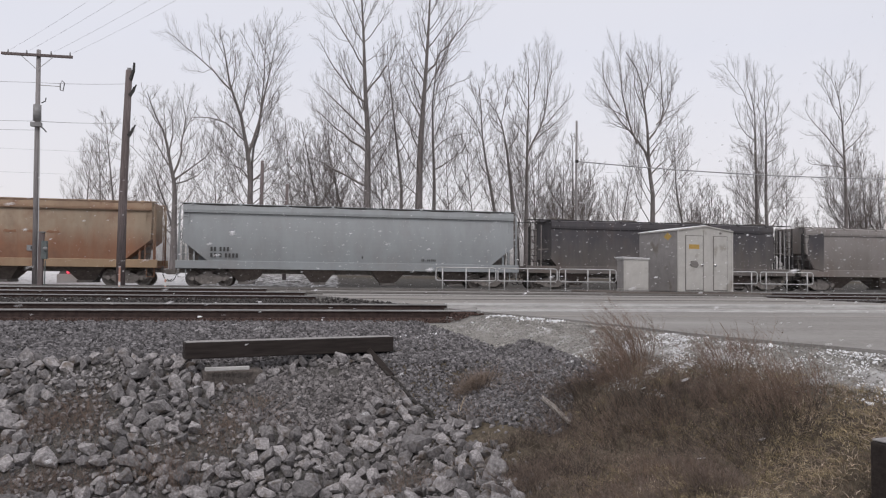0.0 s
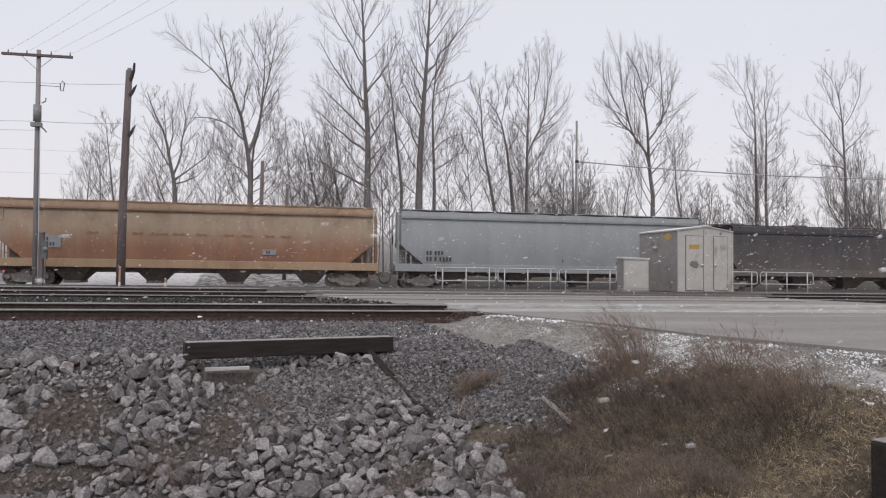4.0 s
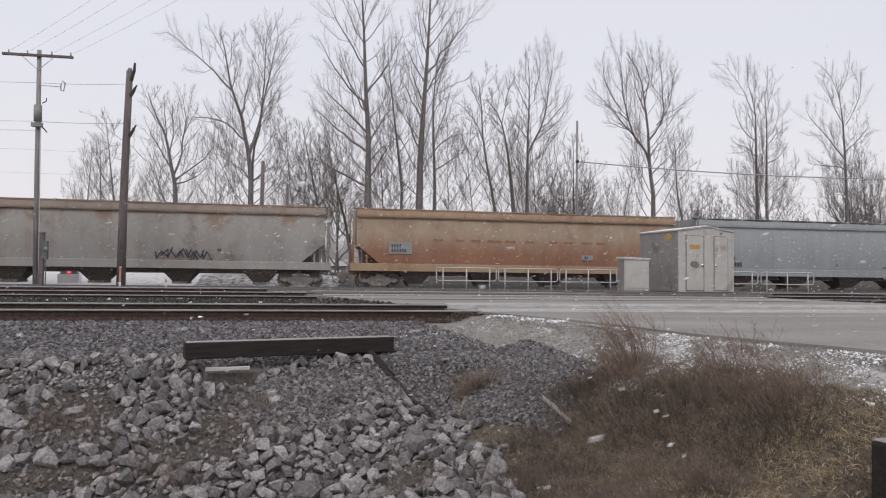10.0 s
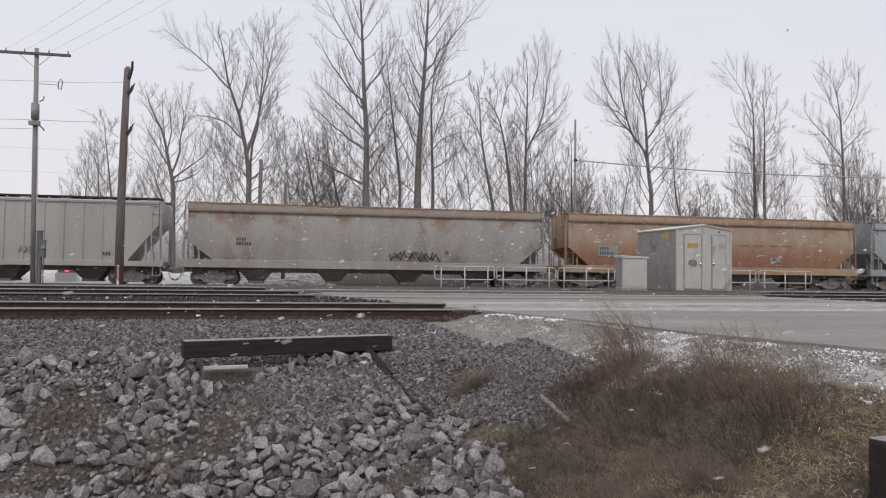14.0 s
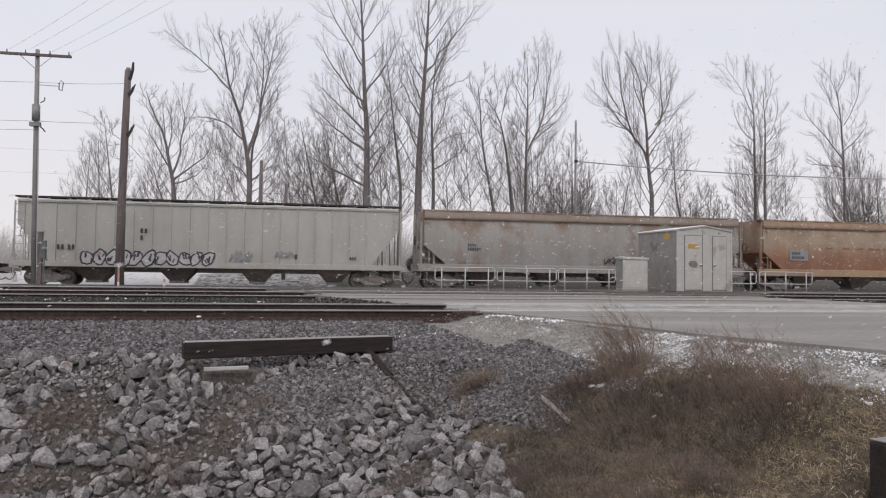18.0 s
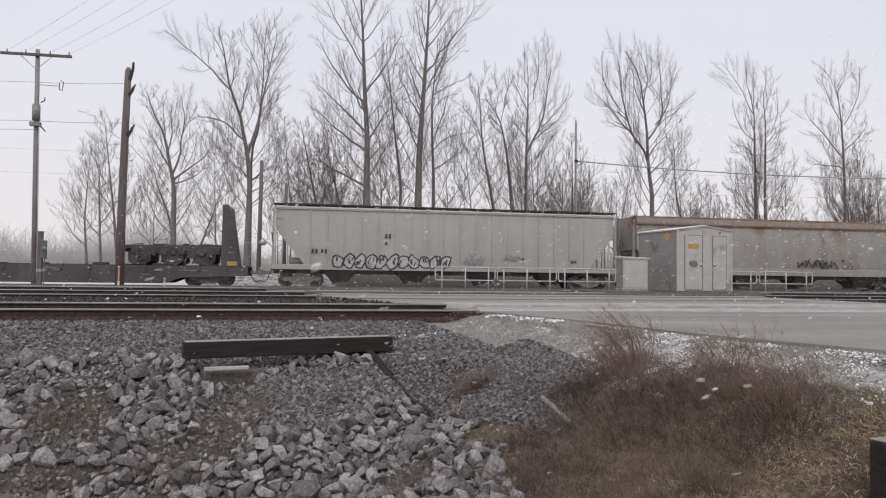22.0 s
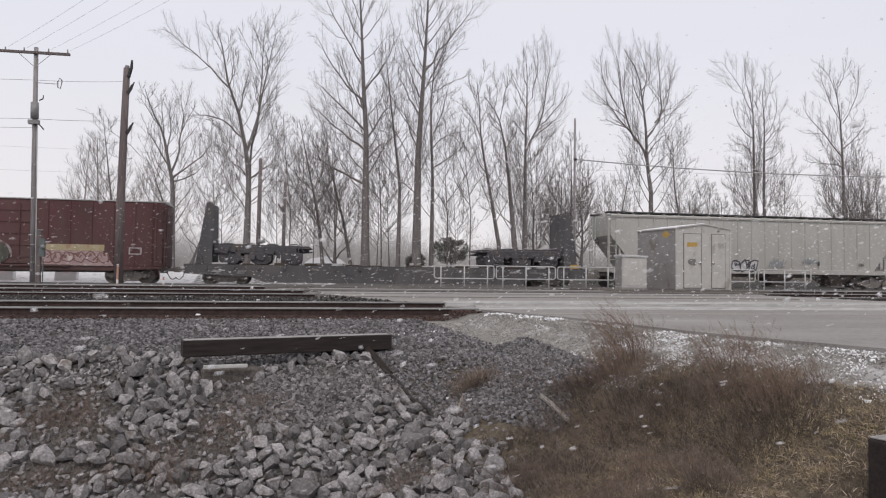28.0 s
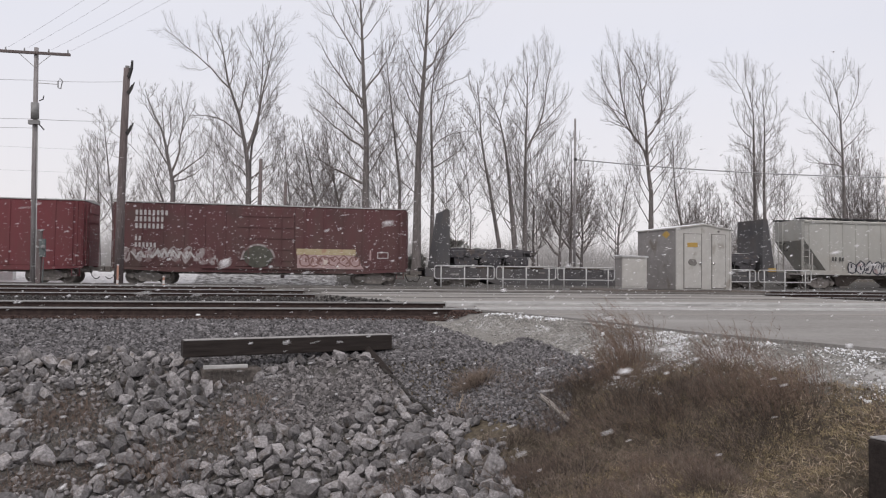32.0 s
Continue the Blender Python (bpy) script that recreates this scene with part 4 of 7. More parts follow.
def bulkhead_flat():
    x0, x1 = -98.0, -74.3
    h, mid = (x1 - x0) / 2, (x0 + x1) / 2
    car = thing("bulkhead_flat_car", "dark bulkhead flat car carrying black steel frames", "freight car", at=pose(mid, TRACK_D, 0), group="cars of the freight train")
    TRAIN.append((car, mid))
    part("deck", Form().box(-h, h, -1.45, 1.45, 1.02, 1.16), M_TIMBER, car, "dark timber deck")
    for s in (-1, 1):
        y0, y1 = sorted((s * 1.34, s * 1.50))
        part("side_sill", Form().prism([(-h, 1.14), (h, 1.14), (h, 0.62), (h - 3.6, 0.48), (h - 4.4, 0.16), (-h + 4.4, 0.16), (-h + 3.6, 0.48), (-h, 0.62)], y0, y1, "y"), M_FLAT, car)
        for k in range(16):
            x = -h + 1.2 + (2 * h - 2.4) * k / 15
            part("stake_pocket", Form().box(x - 0.07, x + 0.07, min(s * 1.5, s * 1.58), max(s * 1.5, s * 1.58), 0.86, 1.12), M_FLAT, car)
        # bulkheads: upright inner wall, sloping outer braces
        x = s * (h - 0.25)
        poly = [(x - s * 0.35, 1.16), (x - s * 1.25, 1.16), (x - s * 1.20, 4.62), (x - s * 0.88, 4.62)]
        for y in (-1.40, 1.28):
            part("bulkhead_side", Form().prism(poly, y, y + 0.12, "y"), M_FLAT, car, "dark tapered bulkhead side")
        part("bulkhead_back", Form().prism([(x - s * 0.36, 1.17), (x - s * 0.42, 1.17), (x - s * 0.94, 4.60), (x - s * 0.885, 4.60)], -1.28, 1.28, "y"), M_FLAT, car)
        part("bulkhead_wall", Form().prism([(x - s * 1.22, 1.16), (x - s * 1.12, 1.16), (x - s * 1.08, 4.60), (x - s * 1.18, 4.60)], -1.28, 1.28, "y"), M_FLAT, car)
        for k in range(5):
            z = 1.6 + k * 0.66
            a, b = x - s * 1.15, x - s * (0.50 + 0.095 * k)
            part("bulkhead_rib", Form().box(min(a, b), max(a, b), -1.28, 1.28, z, z + 0.12), M_FLAT, car)
        truck(car, s * (h - 2.2))
        coupler(car, s * h, s)
        ladder(car, x - s * 0.5 - 0.2, -1.5, 0.6, 1.7, 0.4, M_FLAT, rungs=3)
    # two loads of black frames with three thick feet each
    for s in (-1, 1):
        inner, outer = s * (h - 1.55), s * (h - 7.0)
        lo, hi = min(inner, outer), max(inner, outer)
        load = part("steel_frame", Form().box(lo + (0.9 if s > 0 else 0), hi - (0.9 if s < 0 else 0), -1.1, 1.1, 1.78, 2.22), M_LOAD, car, "black steel machine frame", bevel=0.04)
        part("frame_cover", Form().prism([(outer, 2.1), (outer + s * 0.2, 2.26), (inner, 2.34), (inner, 2.12)], -1.0, 1.0, "y"), M_LOAD, load)
        part("frame_nose", Form().prism([(outer - s * 0.0, 1.92), (outer - s * 0.0, 2.02), (outer + s * 1.2, 2.2), (outer + s * 1.2, 1.8)], -0.5, 0.5, "y"), M_LOAD, load)
        for k in range(3):
            cx = outer + s * (1.15 + k * 1.72)
            foot = Form()
            foot.prism([(cx - 0.62, 1.85), (cx + 0.62, 1.85), (cx + 0.58, 1.36), (cx + 0.30, 1.17), (cx - 0.30, 1.17), (cx - 0.58, 1.36)], -1.15, 1.15, "y")
            part("frame_foot", foot, M_LOAD, load, bevel=0.05)
        for k in range(4):
            cx = outer + s * (1.0 + k * 1.2)
            part("frame_bracket", Form().box(cx - 0.35, cx + 0.2, -1.0, 1.0, 2.2, 2.30 + 0.06 * (k % 2)), M_LOAD, load, bevel=0.03)
        rng = random.Random(5 + s)
        for k in range(9):
            cx = outer + s * (0.9 + k * 0.5)
            w, z = rng.uniform(0.12, 0.3), rng.uniform(1.35, 1.95)
            part("bolted_plate", Form().prism([(cx - w, z), (cx + w * 0.7, z - 0.08), (cx + w, z + 0.2), (cx - w * 0.5, z + 0.26)], -1.2 - 0.05 * (k % 3), -1.0, "y"), M_FLAT if k % 2 else M_LOAD, load)
        for k in range(4):
            cx = outer + s * (1.0 + k * 1.25)
            part("chain", Form().tube([(cx, -1.3, 1.2), (cx + 0.2, -1.16, 1.8), (cx + 0.25, -0.9, 2.38)], 0.025, 5), M_FLAT, load)
            part("snow_dusting", Form().prism([(cx - 0.3, 2.37), (cx + 0.15, 2.375), (cx + 0.1, 2.40), (cx - 0.2, 2.40)], -0.9, 0.4, "y"), M_PACKED, load, "dusting of snow")
    rng = random.Random(17)
    for k in range(14):
        cx = -h + 1.8 + (2 * h - 3.6) * (k + rng.uniform(-0.3, 0.3)) / 13
        part("deck_dunnage", Form().box(cx - rng.uniform(0.15, 0.5), cx + rng.uniform(0.15, 0.5), -1.4, -1.1 + rng.uniform(0, 0.6), 1.162, 1.2 + rng.uniform(0, 0.08)), M_PACKED if k % 4 == 0 else M_TIE, car, "scrap of snowy dunnage" if k % 4 == 0 else "", bevel=0.01)
    for k in range(26):
        cx, z = rng.uniform(-h + 1.5, h - 1.5), rng.uniform(0.62, 1.05)
        w, t = rng.uniform(0.06, 0.3), rng.uniform(0.03, 0.12)
        part("side_scrap", Form().prism([(cx - w, z), (cx + w * 0.8, z - 0.02), (cx + w, z + t), (cx - w * 0.7, z + t * 0.8)], -1.53, -1.495, "y"), (M_TRUCK, M_FLAT, M_DUSTSNOW)[k % 3], car, "" if k % 3 else "dull grime-caked patch")
    part("placard", Form().box(h - 1.15, h - 0.62, -1.53, -1.50, 1.18, 1.42), M_YELLOW, car, "faded yellow placard")
    return car


C6 = bulkhead_flat()


def car_marks():
    # pale blue-grey car: stencilled marks and a scrawl
    bars(C2, "stencil", "dark stencilled marks that cannot be read", M_STENCIL, -8.0, 2.0, [[2, 3], [2, 1, 4]], 0.24, -1.585)
    bars(C2, "stencil", "dark stencilled marks that cannot be read", M_STENCIL, 3.9, 1.62, [[3, 2, 3]], 0.12, -1.555)
    bars(C2, "stencil", "dark stencilled marks that cannot be read", M_STENCIL, 0.4, 1.7, [[1]], 0.16, -1.555)
    # tan car: grey patch with marks, faded line of letters, small plate
    part("primer_patch", Form().box(-8.1, -6.75, -1.585, -1.575, 2.05, 2.72), M_PATCH, C3, "grey repainted patch")
    bars(C3, "stencil", "dark stencilled marks that cannot be read", M_STENCIL, -7.95, 2.42, [[4], [6]], 0.19, -1.588)
    part("primer_patch", Form().box(3.75, 4.5, -1.585, -1.575, 1.85, 2.15), M_PATCH, C3, "small grey plate")
    bars(C3, "stencil", "dark plate in a grey patch", M_STENCIL, 3.95, 1.92, [[2]], 0.16, -1.588)
    rng = random.Random(29)
    for k in range(10):
        cx = -5.2 + k * 1.15 + rng.uniform(-0.2, 0.2)
        w = rng.uniform(0.22, 0.5)
        poly = [(cx - w, 2.86), (cx - w * 0.3, 2.80), (cx + w * 0.4, 2.84), (cx + w, 2.82), (cx + w * 0.8, 2.97), (cx + w * 0.1, 2.93), (cx - w * 0.7, 2.99)]
        part("rust_smudge", Form().prism(poly, -1.578, -1.566, "y"), M_SMUDGE, C3, "rubbed dark rust stain")
    # rust-stained car: pale marks, scrawled tag, little squares
    bars(C4, "stencil", "dark stencilled marks that cannot be read", M_STENCIL, -7.6, 2.55, [[4], [6]], 0.17, -1.585)
    wavy_tag(C4, "graffiti", "thin dark scrawl", 1.1, 3.9, 1.55, 2.15, -1.565, M_SPRAYDARK, M_SPRAYDARK, 3, n=7, fat=0.28)
    bars(C4, "stencil", "dark stencilled marks that cannot be read", M_STENCIL, 4.3, 2.0, [[2]], 0.16, -1.585)
    # dull white car: big grey and white tag, smaller scrawls, black stencils
    block_tag(C5, "bold grey and white graffiti with black outlines", -7.0, -0.1, 1.03, 2.02, -1.565, M_GRAFFITI, M_SPRAYDARK, 8, 11)
    wavy_tag(C5, "graffiti", "small grey scrawl", 0.8, 1.9, 1.4, 2.0, -1.565, M_PATCH, M_PATCH, 9, n=5, fat=0.4)
    wavy_tag(C5, "graffiti", "small grey scrawl", 3.3, 4.1, 1.7, 2.05, -1.565, M_PATCH, M_PATCH, 10, n=3, fat=0.4)
    bars(C5, "stencil", "black stencilled marks that cannot be read", M_STENCIL, -8.2, 1.95, [[2, 2]], 0.26, -1.565)
    bars(C5, "stencil", "black stencilled mark that cannot be read", M_STENCIL, -4.0, 2.9, [[2], [1]], 0.26, -1.565)
    bars(C5, "stencil", "black stencilled marks that cannot be read", M_STENCIL, 7.4, 1.62, [[3]], 0.17, -1.565)
    bars(C5, "stencil", "black stencilled marks that cannot be read", M_STENCIL, 4.3, 1.6, [[1]], 0.28, -1.565)
    # maroon box car: rows of white lettering as bars, sprayed panels
    for letters, z, size in (((8,), 3.82, 0.27), ((7,), 3.46, 0.27), ((7,), 3.08, 0.27), ((2,), 2.42, 0.24), ((6,), 2.06, 0.24)):
        bars(C7, "lettering", "white lettering shown as plain bars", M_BOLD, -6.92, z, [letters], size, -1.552)
    block_tag(C7, "worn pale grey sprayed graffiti", -7.7, -2.6, 1.05, 2.25, -1.549, M_SPRAYGREY, M_MAROON, 31, 8)
    block_tag(C7, "worn pale grey sprayed graffiti", -3.6, -1.9, 1.05, 1.6, -1.549, M_SPRAYGREY, M_MAROON, 33, 3)
    part("graffiti", Form().box(1.75, 5.1, -1.556, -1.548, 1.78, 2.12), M_SPRAYYELLOW, C7, "faded yellow sprayed panel")
    part("graffiti", Form().prism([(1.8, 0.98), (5.6, 0.98), (5.3, 1.4), (5.0, 1.77), (1.8, 1.77)], -1.556, -1.548, "y"), M_SPRAYPINK, C7, "pink and cream sprayed panel")
    block_tag(C7, "pink sprayed graffiti with dull red edges", 1.9, 5.3, 1.06, 1.80, -1.5575, M_SPRAYPINK, M_SPRAYEDGE, 21, 6)
    wavy_tag(C7, "graffiti", "worn pale sprayed strokes", -6.9, -3.9, 1.4, 1.95, -1.558, M_GRAFFITI, M_SPRAYGREY, 22, n=9, fat=0.5)
    ring = Form()
    for i in range(16):
        a, b = math.pi * i / 15, math.pi * (i + 1) / 15
        if i < 15:
            ring.prism([(0.95 * math.cos(a) - 0.35, 1.5 + 0.85 * math.sin(a)), (0.95 * math.cos(b) - 0.35, 1.5 + 0.85 * math.sin(b)),
                        (0.83 * math.cos(b) - 0.35, 1.5 + 0.75 * math.sin(b)), (0.83 * math.cos(a) - 0.35, 1.5 + 0.75 * math.sin(a))], -1.672, -1.662, "y")
    disc = [(0.80 * math.cos(2 * math.pi * i / 18) - 0.35, 1.62 + 0.62 * math.sin(2 * math.pi * i / 18)) for i in range(18)]
    part("graffiti", Form().prism(disc, -1.668, -1.640, "y"), M_DISC, C7, "dark green sprayed disc on the door")
    part("graffiti", ring, M_SPRAYGREY, C7, "pale sprayed ring on the door")
    frame_f = Form()
    for a, b, c, d in ((6.35, 7.0, 1.62, 1.67), (6.35, 7.0, 1.95, 2.0), (6.35, 6.4, 1.67, 1.95), (6.95, 7.0, 1.67, 1.95)):
        frame_f.box(a, b, -1.558, -1.549, c, d)
    part("placard_frame", frame_f, M_BOLD, C7, "white square outline")
    part("stencil", Form().box(5.9, 6.0, -1.556, -1.549, 1.5, 2.1), M_SPRAYPINK, C7, "red stencilled mark")


car_marks()

# ---------------------------------------------------------------- trees behind the train


def limb_path(rng, start, a0, a1, length, n, depth, wob):
    """A limb that starts at an angle from the upright and bends to another; angles in degrees, + to the right; depth: degrees out of the row."""
    pts = [np.array(start, float)]
    cd, sd = math.cos(radians(depth)), math.sin(radians(depth))
    for i in range(n - 1):
        a = radians(a0 + (a1 - a0) * i / max(1, n - 2) + rng.gauss(0, wob))
        d = np.array([math.sin(a) * cd, math.sin(a) * sd + rng.gauss(0, 0.05), math.cos(a)])
        pts.append(pts[-1] + d * length / (n - 1))
    return np.array(pts)


def tree(x, y, label, bends, r0, limbs, seed, twigs=1.0, limb_r=0.5, droop=0.0, z=None, brk=6.5, twn=9.5):
    """A bare tree: trunk through bends (height, offset), named limbs (height, angle, end angle, length, start aside of the stem), then branches and twigs of three orders."""
    rng = random.Random(seed)
    r0 *= 0.93
    top = bends[-1][0]
    stem = np.array([[dx + rng.gauss(0, 0.05), rng.gauss(0, 0.1), h] for h, dx in bends])
    hs = stem[:, 2]

    def trunk_at(h):
        return np.array([np.interp(h, hs, stem[:, k]) for k in range(3)])

    def trunk_r(h):
        return max(0.02, r0 * (1 - 0.93 * (h / top) ** 0.8))
    fine = [trunk_at(h) for h in np.linspace(hs[0], top, 16)]
    fr = [trunk_r(h) for h in np.linspace(0, top, 16)]
    fr[0] *= 1.35
    levels = {2: [], 3: []}

    def sprout(path, radii, level, count, spread_, frac):
        """Side branches along a limb."""
        n = len(path)
        seglen = np.linalg.norm(path[-1] - path[0])
        for i in range(count):
            t = 0.22 + 0.78 * (i + rng.random()) / count
            f = min(t, 0.999) * (n - 1)
            k = int(f)
            p = path[k] + (path[k + 1] - path[k]) * (f - k)
            r = (radii[k] + (radii[k + 1] - radii[k]) * (f - k)) * 0.45
            d = path[k + 1] - path[k]
            base = math.degrees(math.atan2(d[0], d[2]))
            side = 1 if (i + rng.random() * 0.6) % 2 < 1 else -1
            a0 = base + side * rng.uniform(0.5, 1.3) * spread_
            a1 = a0 * (0.66 if level < 3 else 0.80) + rng.gauss(0, 9 if level < 3 else 14) + droop * side
            ln = max(0.25, seglen * frac * (1.12 - 0.72 * t) * rng.uniform(0.65, 1.25))
            q = limb_path(rng, p, a0, a1, ln, 5 if level < 3 else 4, rng.uniform(-75, 75), 11)
            rr = np.linspace(max(min(r, 0.034), 0.0125 if level < 3 else 0.0062), 0.0034, len(q))
            levels[level].append((q, rr))
            if level == 2:
                sprout(q, rr, 3, max(4, int(twn * twigs * min(2.0, 0.5 + ln / 1.8))), 32, 0.42)

    main = []
    for h, a0, a1, ln, *aside in limbs:
        p = trunk_at(h)
        if aside:
            p[0] += aside[0]
        q = limb_path(rng, p, a0 + rng.gauss(0, 2), a1 + rng.gauss(0, 3), ln, 8, rng.uniform(-20, 20), 6)
        rr = 0.010 + trunk_r(h) * limb_r * 1.22 * min(1.0, 0.35 + ln / 12) * (1 - np.linspace(0, 1, 8)) ** 0.9
        main.append((q, rr))
    # thinner limbs up the stem between the named ones
    m = int(16 * twigs)
    for i in range(m):
        h = top * (0.24 + 0.74 * (i + rng.random()) / m)
        h = min(h, top * 0.985)
        side = 1 if i % 2 else -1
        q = limb_path(rng, trunk_at(h), side * rng.uniform(32, 55), side * rng.uniform(8, 28), (top - h) * 0.36 + rng.uniform(0.5, 1.3), 7, rng.uniform(-60, 60), 5)
        main.append((q, np.linspace(min(0.05, max(0.018, trunk_r(h) * 0.22)), 0.007, 7)))
    for q, rr in main:
        ln = np.linalg.norm(q[-1] - q[0])
        sprout(q, rr, 2, max(4, int(brk * twigs * min(1.8, ln / 4.5))), 32, 0.60)
    base = thing("tree", label, "tree", at=pose(x, y, -0.1 if z is None else z), group="bare trees behind the tracks")
    tv, tf = tubes(np.array([fine]), np.array([fr]), 9)
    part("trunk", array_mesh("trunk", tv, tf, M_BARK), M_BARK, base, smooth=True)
    vs, fs, k = [], [], 0
    for group, sides in ((main, 6), (levels[2], 4), (levels[3], 3)):
        by = {}
        for q, rr in group:
            by.setdefault(len(q), []).append((q, rr))
        for items in by.values():
            v, f = tubes(np.array([q for q, _ in items]), np.array([rr for _, rr in items]), sides)
            vs.append(v)
            fs.append(f + k)
            k += len(v)
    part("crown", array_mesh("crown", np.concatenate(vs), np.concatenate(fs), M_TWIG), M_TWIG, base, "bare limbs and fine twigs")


POPLAR = "tall bare poplar with ascending limbs behind the tracks"
BROAD = "bare broadleaf tree with a spreading forked crown"
SLIM = "slim bare tree with a leaning stem"
THICKET = "low bare thicket tree with many thin stems"
# far left group
tree(-15.9, 58, SLIM, [(0, 0.1), (5, 0), (11, -0.2)], 0.16, [(3.5, -45, -20, 3.5), (4.5, 40, 15, 4.5), (6, -35, -15, 3.5)], 1, 1.1)
tree(-17.6, 60, SLIM, [(0, 0.3), (5, 0), (10.5, 0.3)], 0.15, [(3, -50, -20, 3), (4, 40, 15, 3), (5, -40, -10, 3.5)], 2, 1.1)
tree(-14.6, 57, SLIM, [(0, 0.4), (5, 0), (12.5, -0.9)], 0.17, [(4, 38, 12, 4), (5.5, -42, -18, 5), (7, -35, -10, 4)], 3, 1.1)
# forked tree by the dark pole
tree(-10.09, 56, BROAD, [(0.0, -0.09), (7.4, -0.09), (9.1, -0.53), (11.3, -0.96), (12.9, -1.73), (15.0, -2.39), (14.5, -2.69)], 0.36,
     [(8.2, 17, -19, 6.4), (9.6, 2, -8, 4.2), (11.6, -33, -38, 3.1), (7.9, 57, 30, 4.1), (11.3, 14, 28, 2.4, 1.27), (11.0, -8, -8, 3.5), (7.6, 78, 33, 3.1), (8.7, -42, -28, 4.1)], 4, 1.15, 0.55)
tree(-11.35, 56.6, SLIM, [(0.0, 1.08), (3.6, 1.08), (5.5, 0.67), (7.5, -0.08), (8.9, -0.6), (10.0, -1.52), (9.3, -2.31)], 0.2,
     [(9.4, -46, -51, 4.8, 1.29), (8.7, -14, -35, 2.4), (10.2, -90, -39, 2.3, 0.46)], 43, 1.0, 0.7)
# tall forked tree
tree(-4.68, 56, BROAD, [(0.0, 0.0), (7.6, 0.0), (9.8, -0.13), (11.8, -0.64), (13.3, -0.93), (15.0, -1.64), (17.2, -1.98), (18.9, -2.23), (19.4, -2.58)], 0.38,
     [(10.0, 11, -1, 9.9), (15.0, -43, -60, 6.2), (11.1, -46, -95, 4.9), (13.1, 9, 6, 3.3), (17.1, -18, -39, 3.5), (8.0, -34, -86, 2.3), (7.7, 43, 57, 2.6), (15.0, 15, 4, 3.1), (16.7, 18, -12, 2.7)], 5, 1.2, 0.6)
tree(-4.52, 56.1, SLIM, [(0.0, -0.08), (7.6, -0.08), (10.3, -0.1), (11.8, 0.37), (13.8, 0.46), (16.1, 0.62), (18.7, 0.74), (20.0, 0.88)], 0.2,
     [(16.9, 41, 11, 3.2), (15.8, -23, -31, 4.2), (12.9, 41, 43, 2.5), (17.8, 8, 25, 3.2), (17.4, -20, -11, 3.3), (13.8, -26, -5, 2.3)], 44, 1.15, 0.6)
# tall poplars
tree(4.35, 56, POPLAR, [(0.0, -0.0), (7.9, -0.0), (11.6, -0.11), (16.1, -0.27), (20.2, -0.47), (22.9, -0.7), (26.1, -0.98)], 0.44,
     [(7.9, -53, -66, 5.5), (10.6, -52, -61, 5.6), (12.1, -43, -63, 5.6), (13.8, -41, -24, 5.2), (14.6, -49, -29, 6.4), (17.4, -38, -31, 6.2), (19.4, -33, -22, 4.1), (20.6, -23, -18, 4.1), (15.3, 39, 22, 6.2), (19.5, 39, 15, 4.2), (11.5, 29, 26, 4.7), (20.1, 11, 20, 3.9), (9.7, 36, 56, 3.0), (21.6, 16, 10, 3.8), (13.1, -19, -10, 3.4)], 6, 0.95, 0.42)
tree(8.44, 55.5, POPLAR, [(0.0, -0.04), (8.0, -0.04), (11.2, 0.05), (14.4, 0.15), (18.1, 0.37), (22.3, 0.59), (26.4, 0.72)], 0.46,
     [(17.1, 34, 32, 7.7), (19.2, 42, 29, 4.4), (20.6, 37, 27, 3.7), (14.8, -27, -12, 3.5), (13.4, -34, -29, 4.2), (15.3, 27, 20, 5.5), (18.5, -24, -4, 4.1), (19.9, -18, 0, 3.8), (10.8, -36, -11, 3.8), (21.8, 21, 19, 4.0), (16.2, -42, -27, 3.8)], 7, 1.05, 0.42)
tree(9.85, 57, POPLAR, [(0.0, -0.0), (8.3, -0.0), (12.0, -0.15), (15.3, -0.24), (17.7, 0.07), (20.5, 0.31)], 0.26,
     [(11.1, 34, 91, 4.0), (9.6, 55, 42, 5.1), (15.7, 51, 67, 3.3), (12.0, 27, 10, 5.0), (16.7, 30, 55, 4.4), (14.1, 18, 90, 2.9), (17.7, 15, 33, 3.7)], 8, 1.0, 0.5)
tree(7.12, 56.5, SLIM, [(0.0, -0.05), (8.1, -0.05), (11.5, -0.51), (15.2, -0.93), (18.2, -1.21), (19.6, -1.41)], 0.24,
     [(11.8, -65, -68, 1.9), (15.0, 26, 5, 3.8), (15.7, -29, -14, 3.5), (17.3, 31, -6, 3.1), (10.8, 40, 4, 3.3)], 9, 1.0, 0.5)
# thinner stems under the poplars
tree(1.2, 59, SLIM, [(0, 0.1), (5, -0.4), (10, -1.5), (13.5, -2.2)], 0.22, [(4.5, -40, -25, 5.0), (6.5, 36, 15, 4.5), (7.5, -46, -30, 5.0), (9.0, 30, 12, 4.0)], 10, 1.25, 0.55)
tree(3.6, 60, SLIM, [(0, 0.2), (5, -0.8), (10.5, -2.1), (13, -2.4)], 0.22, [(4.0, -44, -28, 5.0), (6.0, -40, -20, 4.5), (7.0, 36, 14, 3.5), (8.5, -40, -20, 4.0)], 11, 1.3, 0.55)
tree(2.4, 62, THICKET, [(0, 0), (4, -0.2), (9.5, -0.4)], 0.15, [(1.5, -35, -15, 5.0), (2, 35, 15, 5.0), (3.5, -40, -20, 4.0), (4, 40, 15, 4.0)], 12, 1.4, 0.7)
